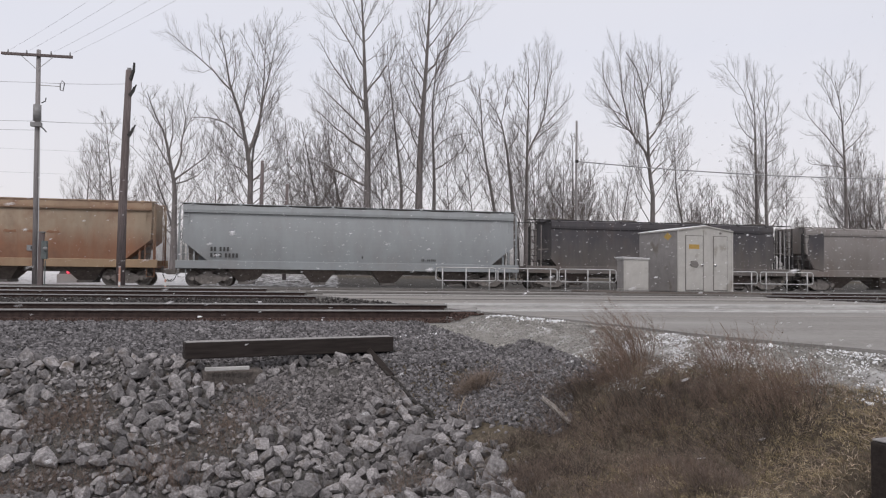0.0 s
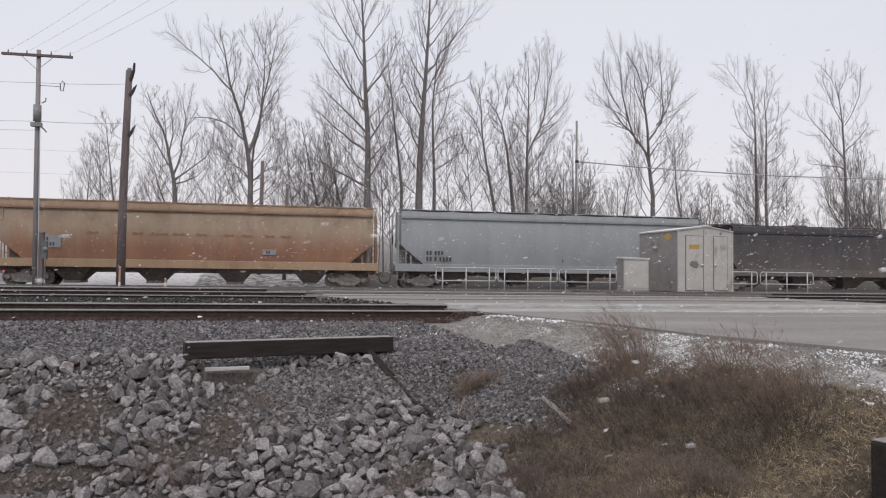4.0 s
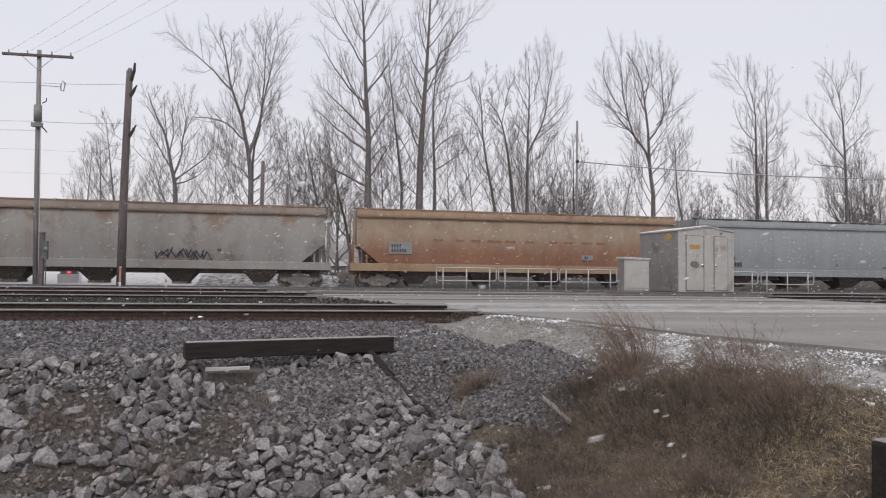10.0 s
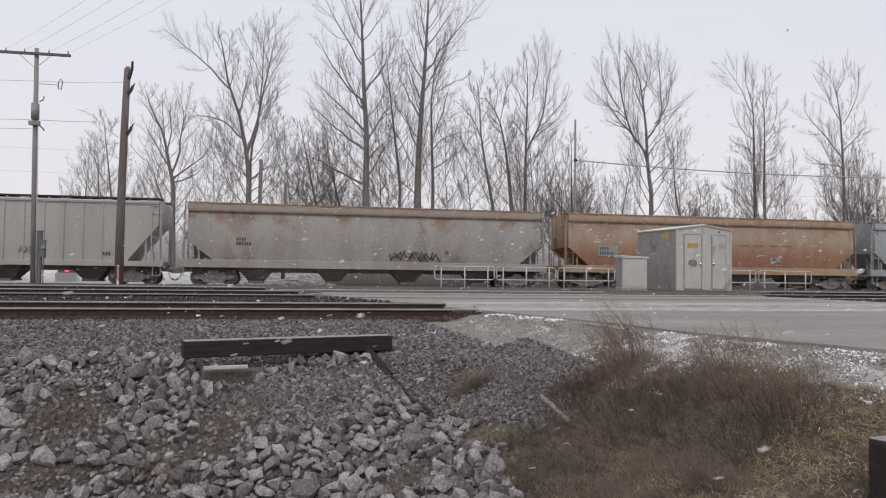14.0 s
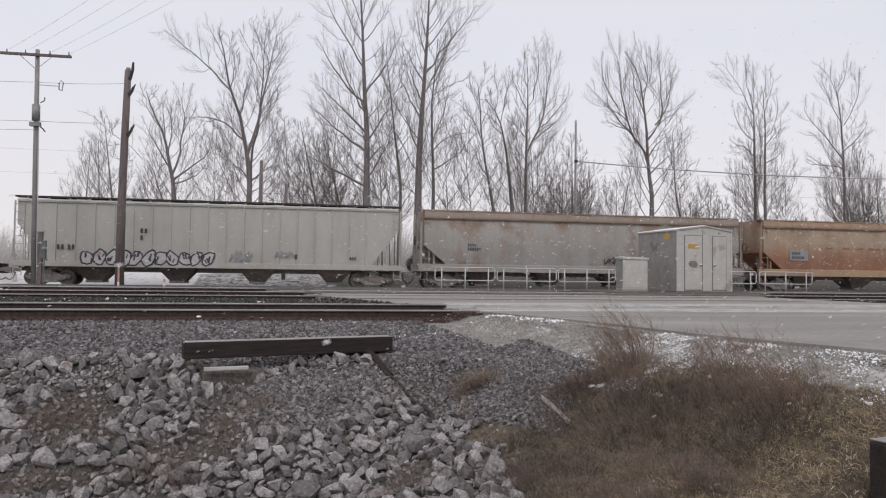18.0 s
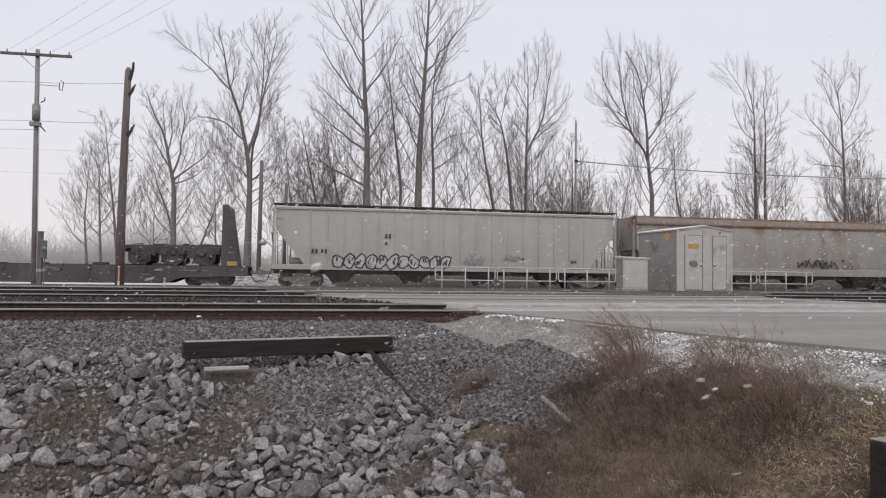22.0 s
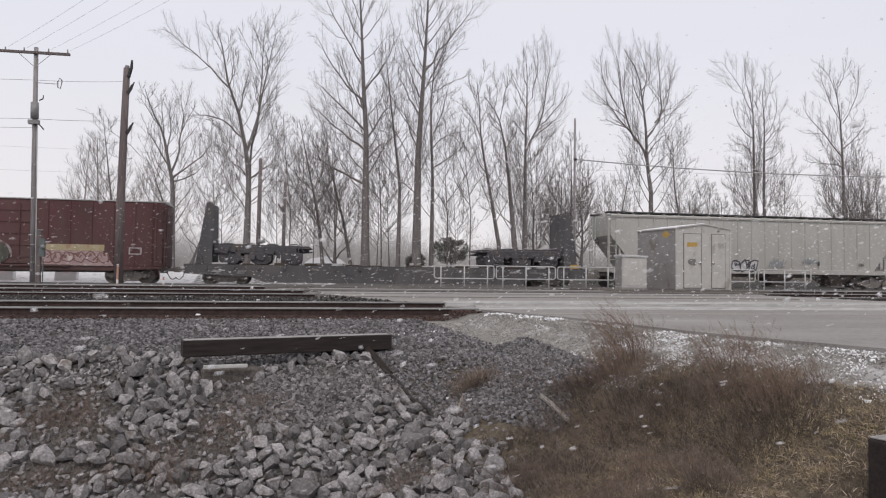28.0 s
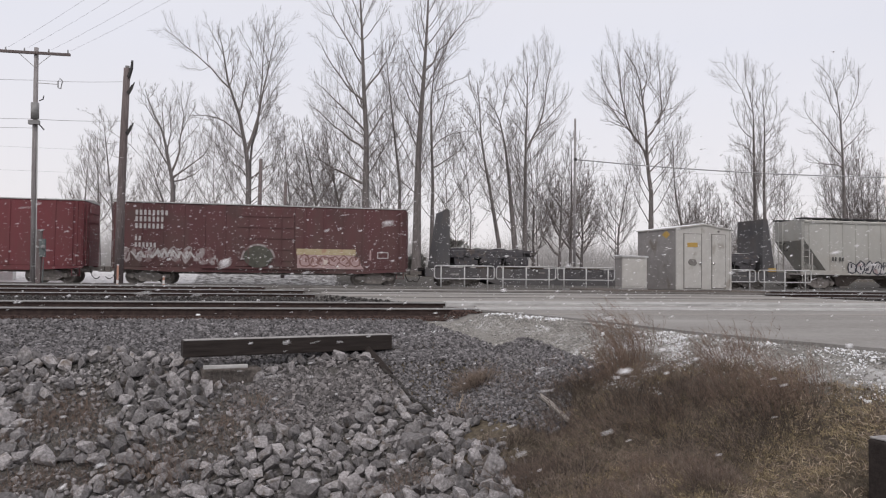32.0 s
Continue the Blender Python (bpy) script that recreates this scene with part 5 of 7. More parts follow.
# leaning stems
tree(14.38, 56, SLIM, [(0.0, 0.91), (3.2, 0.91), (8.3, -0.0), (10.2, -0.4), (12.5, -0.76), (14.8, -0.83), (16.7, -1.04)], 0.26,
     [(12.0, -24, -46, 3.8), (13.2, 23, 10, 3.2), (14.6, -29, -7, 3.1), (15.7, 20, 1, 2.9), (9.2, -45, -1, 2.8)], 13, 1.15, 0.6)
tree(16.2, 56, BROAD, [(0.0, 0.48), (2.8, 0.48), (8.4, -0.05), (11.5, -0.51), (13.7, -0.91), (15.3, -1.7), (15.5, -2.28)], 0.36,
     [(13.6, 6, 16, 3.8), (13.0, -38, -76, 2.7), (14.6, 7, -12, 3.2), (11.3, 43, 0, 2.8), (15.4, -82, -16, 2.3), (12.6, -63, -12, 2.4), (15.4, 12, 36, 2.4, 1.37)], 14, 1.2, 0.6)
tree(17.62, 56.5, SLIM, [(0.0, -0.0), (8.5, -0.0), (12.3, 0.02), (15.6, 0.04), (18.5, -0.13), (19.0, 0.02)], 0.29,
     [(11.1, 23, 7, 8.7), (15.1, 19, -4, 5.6), (14.7, -29, -17, 3.7), (16.6, -22, -1, 3.3), (13.5, 51, 32, 3.7, 1.22), (12.5, -52, -23, 2.3), (12.3, 54, 41, 3.8, 0.59)], 15, 1.2, 0.65)
# low thicket beside them
for dx, dy, s_, hh in ((-0.9, 3, 16, 8.5), (0.3, 0, 17, 10.0), (1.4, 0.5, 18, 12.8), (2.9, 2, 19, 9.0)):
    tree(20.6 + dx, 57 + dy, THICKET, [(0, 0), (hh * 0.5, 0.15 * (s_ - 17)), (hh, 0.1)], 0.20, [(hh * 0.25, -38, -14, hh * 0.45), (hh * 0.3, 36, 14, hh * 0.4), (hh * 0.45, -40, -18, hh * 0.35), (hh * 0.5, 38, 18, hh * 0.35)], s_, 1.55, 0.8)
tree(25.9, 57, SLIM, [(0, 0), (4.8, 0.2), (8.5, 1.1), (10.5, 1.3)], 0.17, [(3.5, -42, -30, 4.0), (4.5, 44, 20, 3.5), (5.2, -40, -14, 4.0)], 20, 1.0, 0.6)
# fan-shaped tree
tree(28.76, 56, BROAD, [(0.0, -0.05), (8.1, -0.05), (10.3, -0.31), (13.9, -0.63), (17.6, -1.05), (20.0, -1.99), (20.3, -2.56)], 0.34,
     [(10.7, -35, -43, 7.8), (12.4, -24, -8, 8.0, -0.96), (12.7, 38, -23, 8.2), (14.1, 48, 0, 5.3, 0.86), (15.9, 12, -24, 5.1), (14.9, -25, -10, 4.9), (16.8, 36, -8, 4.0), (14.3, -44, -83, 3.1, -1.72), (15.5, -38, -7, 4.5, -2.36), (11.2, 30, 60, 2.9), (9.8, 48, 51, 2.8), (13.4, -69, -68, 2.5, -1.4)], 21, 1.25, 0.58)
tree(31.52, 57, SLIM, [(0.0, 0.64), (4.6, 0.64), (8.3, 0.0), (10.0, -0.16), (12.3, -0.26), (13.3, -0.42)], 0.18,
     [(9.6, 64, 32, 2.6), (12.0, 39, 1, 3.0), (11.5, -36, -7, 2.5), (13.5, 1, 83, 2.7)], 22, 1.1, 0.7)
tree(-9.2, 58, SLIM, [(0, -0.3), (2.4, 0.5), (5.5, 1.7), (8.0, 2.3)], 0.17, [(2.6, -40, -20, 3.0), (3.6, 40, 20, 3.0), (4.8, -38, -16, 2.5)], 33, 0.8, 0.6)
# paired stems and brush
tree(39.3, 57, SLIM, [(0.0, -0.06), (8.6, -0.06), (12.4, -0.1), (16.0, -0.13), (18.3, -0.68), (18.2, -1.25)], 0.3,
     [(15.7, -32, -38, 5.6), (13.4, -46, -12, 3.5), (16.5, 16, -9, 3.6), (11.9, -63, -83, 3.1), (17.8, -24, 15, 3.1), (14.4, -43, -7, 2.9)], 23, 1.25, 0.55)
tree(40.02, 56.5, SLIM, [(0.0, -0.01), (8.5, -0.01), (12.3, -0.04), (14.9, -0.08), (17.7, -0.28), (17.8, -0.4)], 0.27,
     [(13.6, 53, -2, 4.2), (15.7, 25, 9, 3.7), (11.3, 64, 31, 2.8), (17.2, 17, 6, 2.9), (12.8, 39, 59, 2.5)], 24, 1.25, 0.6)
for dx, s_, hh in ((-4.4, 34, 7.5), (-3.3, 25, 9.0), (-2.2, 26, 9.5), (-0.9, 35, 8.0), (0.9, 36, 8.5), (1.9, 27, 6.5), (3.0, 37, 6.0)):
    tree(38.8 + dx, 60, THICKET, [(0, 0), (hh * 0.5, -0.2), (hh, 0.2)], 0.13, [(hh * 0.2, -42, -18, hh * 0.5), (hh * 0.25, 42, 20, hh * 0.5), (hh * 0.4, -38, -20, hh * 0.4), (hh * 0.5, 40, 16, hh * 0.35)], s_, 1.35, 0.8)
tree(48.08, 56.5, SLIM, [(0.0, -0.06), (8.8, -0.06), (12.2, -0.14), (15.8, -0.34), (19.2, -0.77), (19.2, -1.06)], 0.3,
     [(12.0, -43, -38, 5.8), (15.4, -38, -19, 4.8), (15.2, 32, 1, 5.2, 0.26), (17.4, -6, -43, 3.9), (18.2, 29, 3, 3.4), (11.1, -82, -81, 4.0), (12.7, 51, 27, 3.9)], 28, 1.25, 0.55)
for dx, s_, hh in ((2.4, 29, 12.0), (4.2, 30, 12.5), (6.0, 31, 11.0), (-2.4, 32, 6.0)):
    tree(47.9 + dx, 59, THICKET, [(0, 0), (hh * 0.5, 0.2), (hh, -0.3)], 0.17, [(hh * 0.25, -42, -18, hh * 0.42), (hh * 0.3, 42, 20, hh * 0.4), (hh * 0.45, -40, -20, hh * 0.4), (hh * 0.55, 36, 16, hh * 0.35)], s_, 1.6, 0.8)


# slimmer stems in the row behind
for tx, ty, hh, s_ in ((-7.6, 60, 13.0, 70), (-1.6, 57.5, 13.5, 80), (1.9, 58, 14.5, 71), (5.9, 58.5, 15.5, 72), (11.6, 59, 14.0, 73), (13.2, 58, 15.0, 74), (18.9, 58, 15.5, 76), (41.2, 59, 12.5, 78), (50.0, 58, 14.0, 79)):
    tree(tx, ty, SLIM, [(0, 0), (hh * 0.4, 0.15 * (s_ % 3 - 1)), (hh * 0.7, -0.3), (hh, 0.3 * (s_ % 4 - 2))], 0.085,
         [(hh * 0.45, -36, -20, hh * 0.36), (hh * 0.5, 36, 22, hh * 0.36), (hh * 0.6, -32, -18, hh * 0.3), (hh * 0.66, 32, 18, hh * 0.3), (hh * 0.76, -28, -14, hh * 0.24)], s_, 0.95, 0.7)
# saplings and scrub under the tall trees
for tx, ty, hh, s_ in ((-6.7, 59, 8.6, 50), (-2.6, 60, 8.8, 51), (-0.6, 58, 10.2, 52), (0.4, 61, 12.4, 53), (5.6, 60, 10.6, 54), (6.6, 59, 12.6, 55), (12.4, 60, 8.4, 57),
                       (19.4, 58, 11.6, 60), (24.2, 60, 10.6, 61), (26.8, 59, 9.4, 62), (33.6, 60, 9.6, 63), (44.4, 60, 9.8, 64), (-12.2, 60, 9.6, 65)):
    tree(tx, ty, THICKET, [(0, 0), (hh * 0.5, 0.12 * (s_ % 5 - 2)), (hh, 0.2 * (s_ % 3 - 1))], 0.06,
         [(hh * 0.3, -46, -30, hh * 0.40), (hh * 0.35, 46, 28, hh * 0.40), (hh * 0.48, -42, -25, hh * 0.36), (hh * 0.55, 42, 22, hh * 0.36), (hh * 0.65, -40, -20, hh * 0.28)], s_, 1.25, 0.85)


def brush():
    """The thicket far behind, haze put into its pale colour: thousands of thin stems."""
    rng = np.random.default_rng(5)
    n = 44000
    x = rng.uniform(-60, 120, n)
    y = rng.uniform(92, 125, n)
    hump = 5.6 + 1.7 * np.sin(x * 0.21) + 1.2 * np.sin(x * 0.53 + 1) + 0.9 * np.sin(x * 1.1)
    h = np.clip(hump, 3.2, 10.5) * rng.uniform(0.45, 1.1, n)
    lean = rng.normal(0, 0.38, (n, 2))
    t = np.linspace(0, 1, 3)
    p = np.stack([x[:, None] + lean[:, :1] * h[:, None] * t ** 1.4, y[:, None] + lean[:, 1:] * h[:, None] * t, h[:, None] * t], -1)
    p[:, 1:, :2] += rng.normal(0, 0.25, (n, 2, 2))
    r = np.linspace(0.024, 0.010, 3)[None] * rng.uniform(0.5, 1.3, (n, 1))
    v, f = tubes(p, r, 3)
    tagged(new("distant_brush", array_mesh("distant_brush", v, f, M_BUSH)), "grey-brown leafless thicket paled for distance haze", "brush", kind="stuff")


brush()

# ---------------------------------------------------------------- signal shed and cabinet by the crossing


def signal_shed():
    x0, x1, y0, y1, z0 = 16.12, 18.98, 29.0, 32.1, 0.19
    eave, ridge = 2.93, 3.13
    cx = (x0 + x1) / 2
    shed = thing("signal_shed", "plain grey aluminium signal shed with two doors beside the crossing", "shed", at=pose(cx, y0 + 0.18, z0, 0, 0, 7))
    w, d, e, r = (x1 - x0) / 2, y1 - y0, eave - z0, ridge - z0
    part("front_wall", Form().prism([(-w, 0), (w, 0), (w, e), (0, r), (-w, e)], 0, 0.06, "y"), M_SHED, shed, bevel=0.01)
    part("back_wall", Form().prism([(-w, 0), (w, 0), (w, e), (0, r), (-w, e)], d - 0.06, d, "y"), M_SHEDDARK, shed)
    part("side_wall", Form().box(-w, -w + 0.06, 0.06, d - 0.06, 0, e), M_SHEDDARK, shed, "darker metal side")
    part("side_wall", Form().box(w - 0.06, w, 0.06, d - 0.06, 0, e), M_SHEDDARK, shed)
    for s in (-1, 1):
        part("roof_sheet", Form().prism([(0, r), (s * (w + 0.05), e - 0.01), (s * (w + 0.05), e + 0.04), (0, r + 0.05)], -0.06, d + 0.06, "y"), M_SHED, shed)
        part("corner_trim", Form().box(s * w - 0.05, s * w + 0.05, -0.02, 0.05, 0, e - 0.02), M_SHED, shed)
    part("roof_snow", Form().prism([(-w - 0.04, e + 0.042), (0, r + 0.052), (0, r + 0.075), (-w - 0.03, e + 0.065)], -0.04, d + 0.04, "y"), M_SNOW, shed, "thin snow on the roof")
    part("floor_skid", Form().box(-w + 0.03, w - 0.03, 0.03, d - 0.03, -0.3, 0.02), M_CONCRETE, shed, "concrete foundation")
    part("centre_post", Form().box(-0.13, 0.22, -0.03, 0.0, 0.02, e), M_SHED, shed)
    for (a, b), knob in (((-1.07, -0.18), -0.26), ((0.42, 1.13), 0.45)):
        door = part("door", Form().box(a, b, -0.035, 0.0, 0.08, 2.5), M_SHED, shed, bevel=0.01)
        gap = Form()
        for p, q, u, v in ((a - 0.03, a, 0.05, 2.53), (b, b + 0.03, 0.05, 2.53), (a, b, 2.5, 2.53), (a, b, 0.05, 0.08)):
            gap.box(p, q, -0.02, 0.001, u, v)
        part("door_seam", gap, M_SEAM, shed)
        part("door_knob", Form().tube([(knob, -0.035, 1.20), (knob, -0.10, 1.20)], 0.05, 10, 0.065), M_CHROME, door, "chrome door knob", smooth=True)
        for z in (0.4, 1.3, 2.2):
            hx = a if knob > a + (b - a) / 2 else b
            part("hinge", Form().tube([(hx, -0.045, z), (hx, -0.045, z + 0.14)], 0.018, 6), M_GALV, door)
    part("warning_sign", Form().box(-0.92, -0.38, -0.045, -0.036, 1.92, 2.12), M_YELLOW, shed, "yellow warning sign shown plain")
    part("lock_plate", Form().prism([(-0.82, 1.14), (-0.52, 1.08), (-0.42, 1.2), (-0.5, 1.36), (-0.8, 1.38), (-0.9, 1.26)], -0.06, -0.036, "y"), M_SEAM, shed, "dark vent plate on the door")
    part("lamp_bolt", Form().tube([(0.78, -0.05, 2.66), (0.78, 0.0, 2.66)], 0.045, 8), M_SEAM, shed)
    part("warning_sign", Form().prism([(0.5, 2.5), (0.8, 2.32), (1.12, 2.5), (0.82, 2.68)], -w - 0.008, -w - 0.001, "x"), M_YELLOW, shed, "faded yellow sticker")


signal_shed()


def relay_cabinet():
    x0, x1, y0, z0 = 13.80, 14.98, 29.6, 0.24
    cab = thing("relay_cabinet", "low grey metal relay cabinet with a flat lid", "cabinet", at=pose((x0 + x1) / 2, y0, z0))
    w = (x1 - x0) / 2
    part("body", Form().box(-w, w, 0, 0.75, 0, 1.38), M_SHED, cab, bevel=0.015)
    part("lid", Form().prism([(-w - 0.06, 1.38), (w + 0.05, 1.36), (w + 0.05, 1.42), (-w - 0.06, 1.46)], -0.05, 0.8, "y"), M_GALV, cab)
    part("lid_snow", Form().prism([(-w - 0.05, 1.462), (w + 0.04, 1.422), (w + 0.03, 1.437), (-w - 0.04, 1.482)], -0.04, 0.79, "y"), M_SNOW, cab, "thin snow on the lid")
    part("door_panel", Form().box(-w + 0.06, w - 0.05, -0.02, 0.0, 0.08, 1.3), M_SHED, cab, bevel=0.008)
    part("side_panel", Form().box(-w - 0.015, -w, 0.05, 0.7, 0.06, 1.32), M_SHEDDARK, cab)
    part("plinth", Form().box(-w - 0.02, w + 0.02, -0.02, 0.77, -0.5, 0.01), M_CONCRETE, cab, "concrete plinth")


relay_cabinet()


def pad():
    # dark face paints the shadow line below the shed
    f = Form().box(12.6, 20.2, 28.2, 33.0, -0.3, 0.17)
    tagged(part("shed_pad", f, M_SLAB, bevel=0.05), "raised gravel and concrete pad under the shed", "pad", kind="structure")


pad()

# ---------------------------------------------------------------- low lit box beyond the tracks


def lamp_box(x, y):
    m = bpy.data.materials.new("red_lamp_glass")
    m.use_nodes = True
    b = m.node_tree.nodes["Principled BSDF"]
    b.inputs["Base Color"].default_value = (0.5, 0.02, 0.04, 1)
    b.inputs["Emission Color"].default_value = (1.0, 0.10, 0.16, 1)
    b.inputs["Emission Strength"].default_value = 1.1
    box = thing("lamp_box", "low grey box with a small red lamp beyond the tracks", "signal lamp", at=pose(x, y, 0.02))
    part("body", Form().box(-0.66, 0.58, 0, 0.5, -0.1, 0.60), M_WHITE, box, bevel=0.03)
    part("top", Form().prism([(-0.58, 0.60), (0.50, 0.60), (0.38, 0.90), (-0.42, 0.90)], 0.05, 0.45, "y"), M_GREYBOX, box, bevel=0.03)
    part("red_lamp", Form().tube([(0, 0.06, 0.72), (0, -0.04, 0.72)], 0.10, 10), m, box, "glowing red lamp")


lamp_box(-14.55, 46.7)
lamp_box(-18.1, 46.7)

# ---------------------------------------------------------------- pipe fences


def fence_panel(x0, x1, y, z, seed):
    fence = thing("pipe_fence", "low galvanised pipe guard fence with rounded ends", "fence", at=pose(x0, y, z), group="pipe fence panels")
    w = x1 - x0
    r = 0.12
    loop = [(r, 0, 1.08), (w - r, 0, 1.08), (w - 0.03, 0, 1.04), (w, 0, 1.08 - r), (w, 0, 0.40 + r), (w - 0.03, 0, 0.44), (w - r, 0, 0.40), (r, 0, 0.40), (0.03, 0, 0.44), (0, 0, 0.40 + r),
            (0, 0, 1.08 - r), (0.03, 0, 1.04), (r, 0, 1.08)]
    part("rail_loop", Form().tube(loop, 0.034, 7), M_GALV, fence, smooth=True)
    for k in range(3):
        x = w * (0.11 + 0.39 * k)
        part("post", Form().tube([(x, 0.0, -0.4), (x, 0.0, 1.06)], 0.036, 7), M_GALV, fence, smooth=True)


for i, (a, b) in enumerate(((6.45, 9.68), (9.80, 13.10), (13.22, 16.5), (21.9, 25.1), (25.3, 28.7))):
    fence_panel(a, b, 36.4, 0.13, i)

# ---------------------------------------------------------------- poles, wires, posts


def crossarm_pole():
    x, y, z = -13.41, 38.2, 0.1
    pole = thing("utility_pole", "weathered grey wooden utility pole with a crossarm", "utility pole", at=pose(x, y, z, 0, -1.0, 0))
    part("shaft", Form().tube([(0, 0, -0.3), (-0.02, 0, 6), (0, 0, 11.75)], 0.15, 10, 0.10), M_POLE, pole, smooth=True)
    arm = part("crossarm", Form().prism([(-1.65, 11.40), (1.62, 11.36), (1.62, 11.49), (-1.65, 11.53)], -0.20, -0.08, "y"), M_POLEDARK, pole, bevel=0.01)
    for dx in (-1.35, -0.5, 0.62, 1.5):
        part("insulator", Form().tube([(dx, -0.14, 11.45), (dx, -0.14, 11.56), (dx, -0.14, 11.68)], 0.05, 8, 0.025), M_GREYBOX, arm, smooth=True)
    for s in (-1, 1):
        part("brace", Form().tube([(s * 0.75, -0.16, 11.4), (s * 0.05, -0.16, 10.75)], 0.018, 5), M_GALV, pole)
    part("lamp_bracket", Form().tube([(0.1, -0.1, 9.95), (1.05, -0.1, 9.92)], 0.02, 5), M_GALV, pole)
    loop = [(1.05, -0.1, 9.75), (1.18, -0.1, 9.70), (1.25, -0.1, 10.1), (1.14, -0.1, 10.22), (1.05, -0.1, 10.05), (1.05, -0.1, 9.75)]
    part("cable_loop", Form().tube(loop, 0.03, 6), M_GREYBOX, pole)
    part("transformer", Form().tube([(0, -0.08, 8.15), (0, -0.08, 8.95)], 0.185, 12), M_GREYBOX, pole, "small grey pole-top can", smooth=True)
    part("hook", Form().tube([(0.2, -0.1, 9.05), (0.38, -0.1, 9.15), (0.4, -0.1, 9.32)], 0.03, 5), M_DARKMETAL, pole)
    part("hook", Form().tube([(0.1, -0.1, 7.95), (0.32, -0.1, 7.75), (0.44, -0.1, 7.6)], 0.03, 5), M_DARKMETAL, pole)
    part("clamp", Form().box(-0.24, 0.24, -0.3, -0.05, 7.85, 8.05), M_GREYBOX, pole)
    part("conduit", Form().tube([(0.15, -0.1, -0.2), (0.13, -0.1, 8.0)], 0.03, 6), M_GALV, pole)


def stub_pole():
    x, y, z = -9.55, 38.6, 0.1
    pole = thing("utility_pole", "dark creosoted wooden pole with broken brackets", "utility pole", at=pose(x, y, z))
    part("shaft", Form().tube([(0, 0, -0.3), (0.0, 0, 4), (0.06, 0, 8), (0.12, 0, 11.1)], 0.225, 10, 0.16), M_POLEDARK, pole, smooth=True)
    for zz, ln in ((10.1, 0.7), (8.0, 0.8)):
        br = Form()
        br.prism([(0.14, zz - 0.28), (0.30, zz - 0.08), (0.38, zz + 0.12), (0.48, zz + 0.10), (0.44, zz - 0.08), (0.26, zz - 0.42)], -0.16, -0.06, "y")
        part("bracket", br, M_DARKMETAL, pole)
        part("insulator", Form().tube([(0.44, -0.1, zz + 0.08), (0.52, -0.1, zz + 0.26)], 0.05, 7, 0.03), M_DARKMETAL, pole)
    part("top_spike", Form().tube([(0.22, -0.08, 10.6), (0.36, -0.08, 11.1), (0.38, -0.08, 11.5)], 0.11, 6, 0.06), M_DARKMETAL, pole)
    part("cap", Form().box(0.05, 0.22, -0.1, 0.1, 11.08, 11.22), M_GREYBOX, pole)


crossarm_pole()
stub_pole()


def meter_post():
    post = thing("meter_post", "short wooden post with grey electric boxes", "post", at=pose(-13.0, 37.7, 0.1))
    part("shaft", Form().box(-0.12, 0.10, -0.1, 0.1, -0.3, 2.55), M_POLEDARK, post, bevel=0.02)
    part("meter_box", Form().box(0.05, 0.30, -0.22, 0.0, 1.25, 2.15), M_TEAL, post, bevel=0.02)
    part("meter", Form().tube([(0.26, -0.22, 1.75), (0.26, -0.34, 1.75)], 0.10, 12), M_GREYBOX, post, "round meter", smooth=True)
    part("conduit", Form().tube([(0.22, -0.1, -0.2), (0.22, -0.1, 1.2)], 0.03, 6), M_TEAL, post)
    part("cap", Form().box(-0.15, 0.13, -0.13, 0.13, 2.55, 2.6), M_GREYBOX, post)


meter_post()


def marker(x, y, h, label):
    post = thing("marker_post", label, "marker post", at=pose(x, y, 0.08))
    part("post", Form().box(-0.045, 0.045, -0.02, 0.02, -0.2, h), M_ORANGE, post, bevel=0.008)
    part("band", Form().box(-0.048, 0.048, -0.024, 0.024, 0.02, 0.2), M_WHITE, post)
    part("cap", Form().box(-0.05, 0.05, -0.025, 0.025, h, h + 0.04), M_WHITE, post)


marker(-9.25, 37.2, 0.92, "thin orange and white plastic marker post")
marker(-7.1, 37.2, 0.36, "short faded orange marker stub")


def plain_post(x, y, top, r, lean, label, extras=False):
    post = thing("old_post", label, "post", at=pose(x, y, 0, 0, lean, 0))
    part("shaft", Form().tube([(0, 0, -0.2), (0, 0, top * 0.5), (0, 0, top)], r, 8, r * 0.8), M_POLEDARK, post, smooth=True)
    if extras:
        part("bracket", Form().prism([(-0.1, top - 2.1), (-0.45, top - 1.6), (-0.38, top - 1.45), (-0.25, top - 1.75), (-0.1, top - 1.6)], -0.1, 0.1, "y"), M_POLEDARK, post)
    else:
        part("streetlight", Form().tube([(0.0, -0.3, 3.0), (0.25, -0.3, 2.9), (0.5, -0.3, 3.0)], 0.14, 8), M_GREYBOX, post, smooth=True)


plain_post(-3.62, 52, 8.9, 0.16, 0.6, "cut-off grey wooden pole between the trees")
plain_post(-1.72, 48, 6.8, 0.13, 0.8, "old dark wooden post with a broken bracket", True)


def wire(a, b, sag, r, label="thin dark overhead wire strung between poles"):
    pts = []
    for i in range(13):
        t = i / 12
        p = Vector(a).lerp(Vector(b), t)
        p.z -= sag * 4 * t * (1 - t)
        pts.append(p)
    tagged(part("overhead_wire", Form().tube(pts, r, 5), M_WIRE), label, "wire", group="overhead wires")


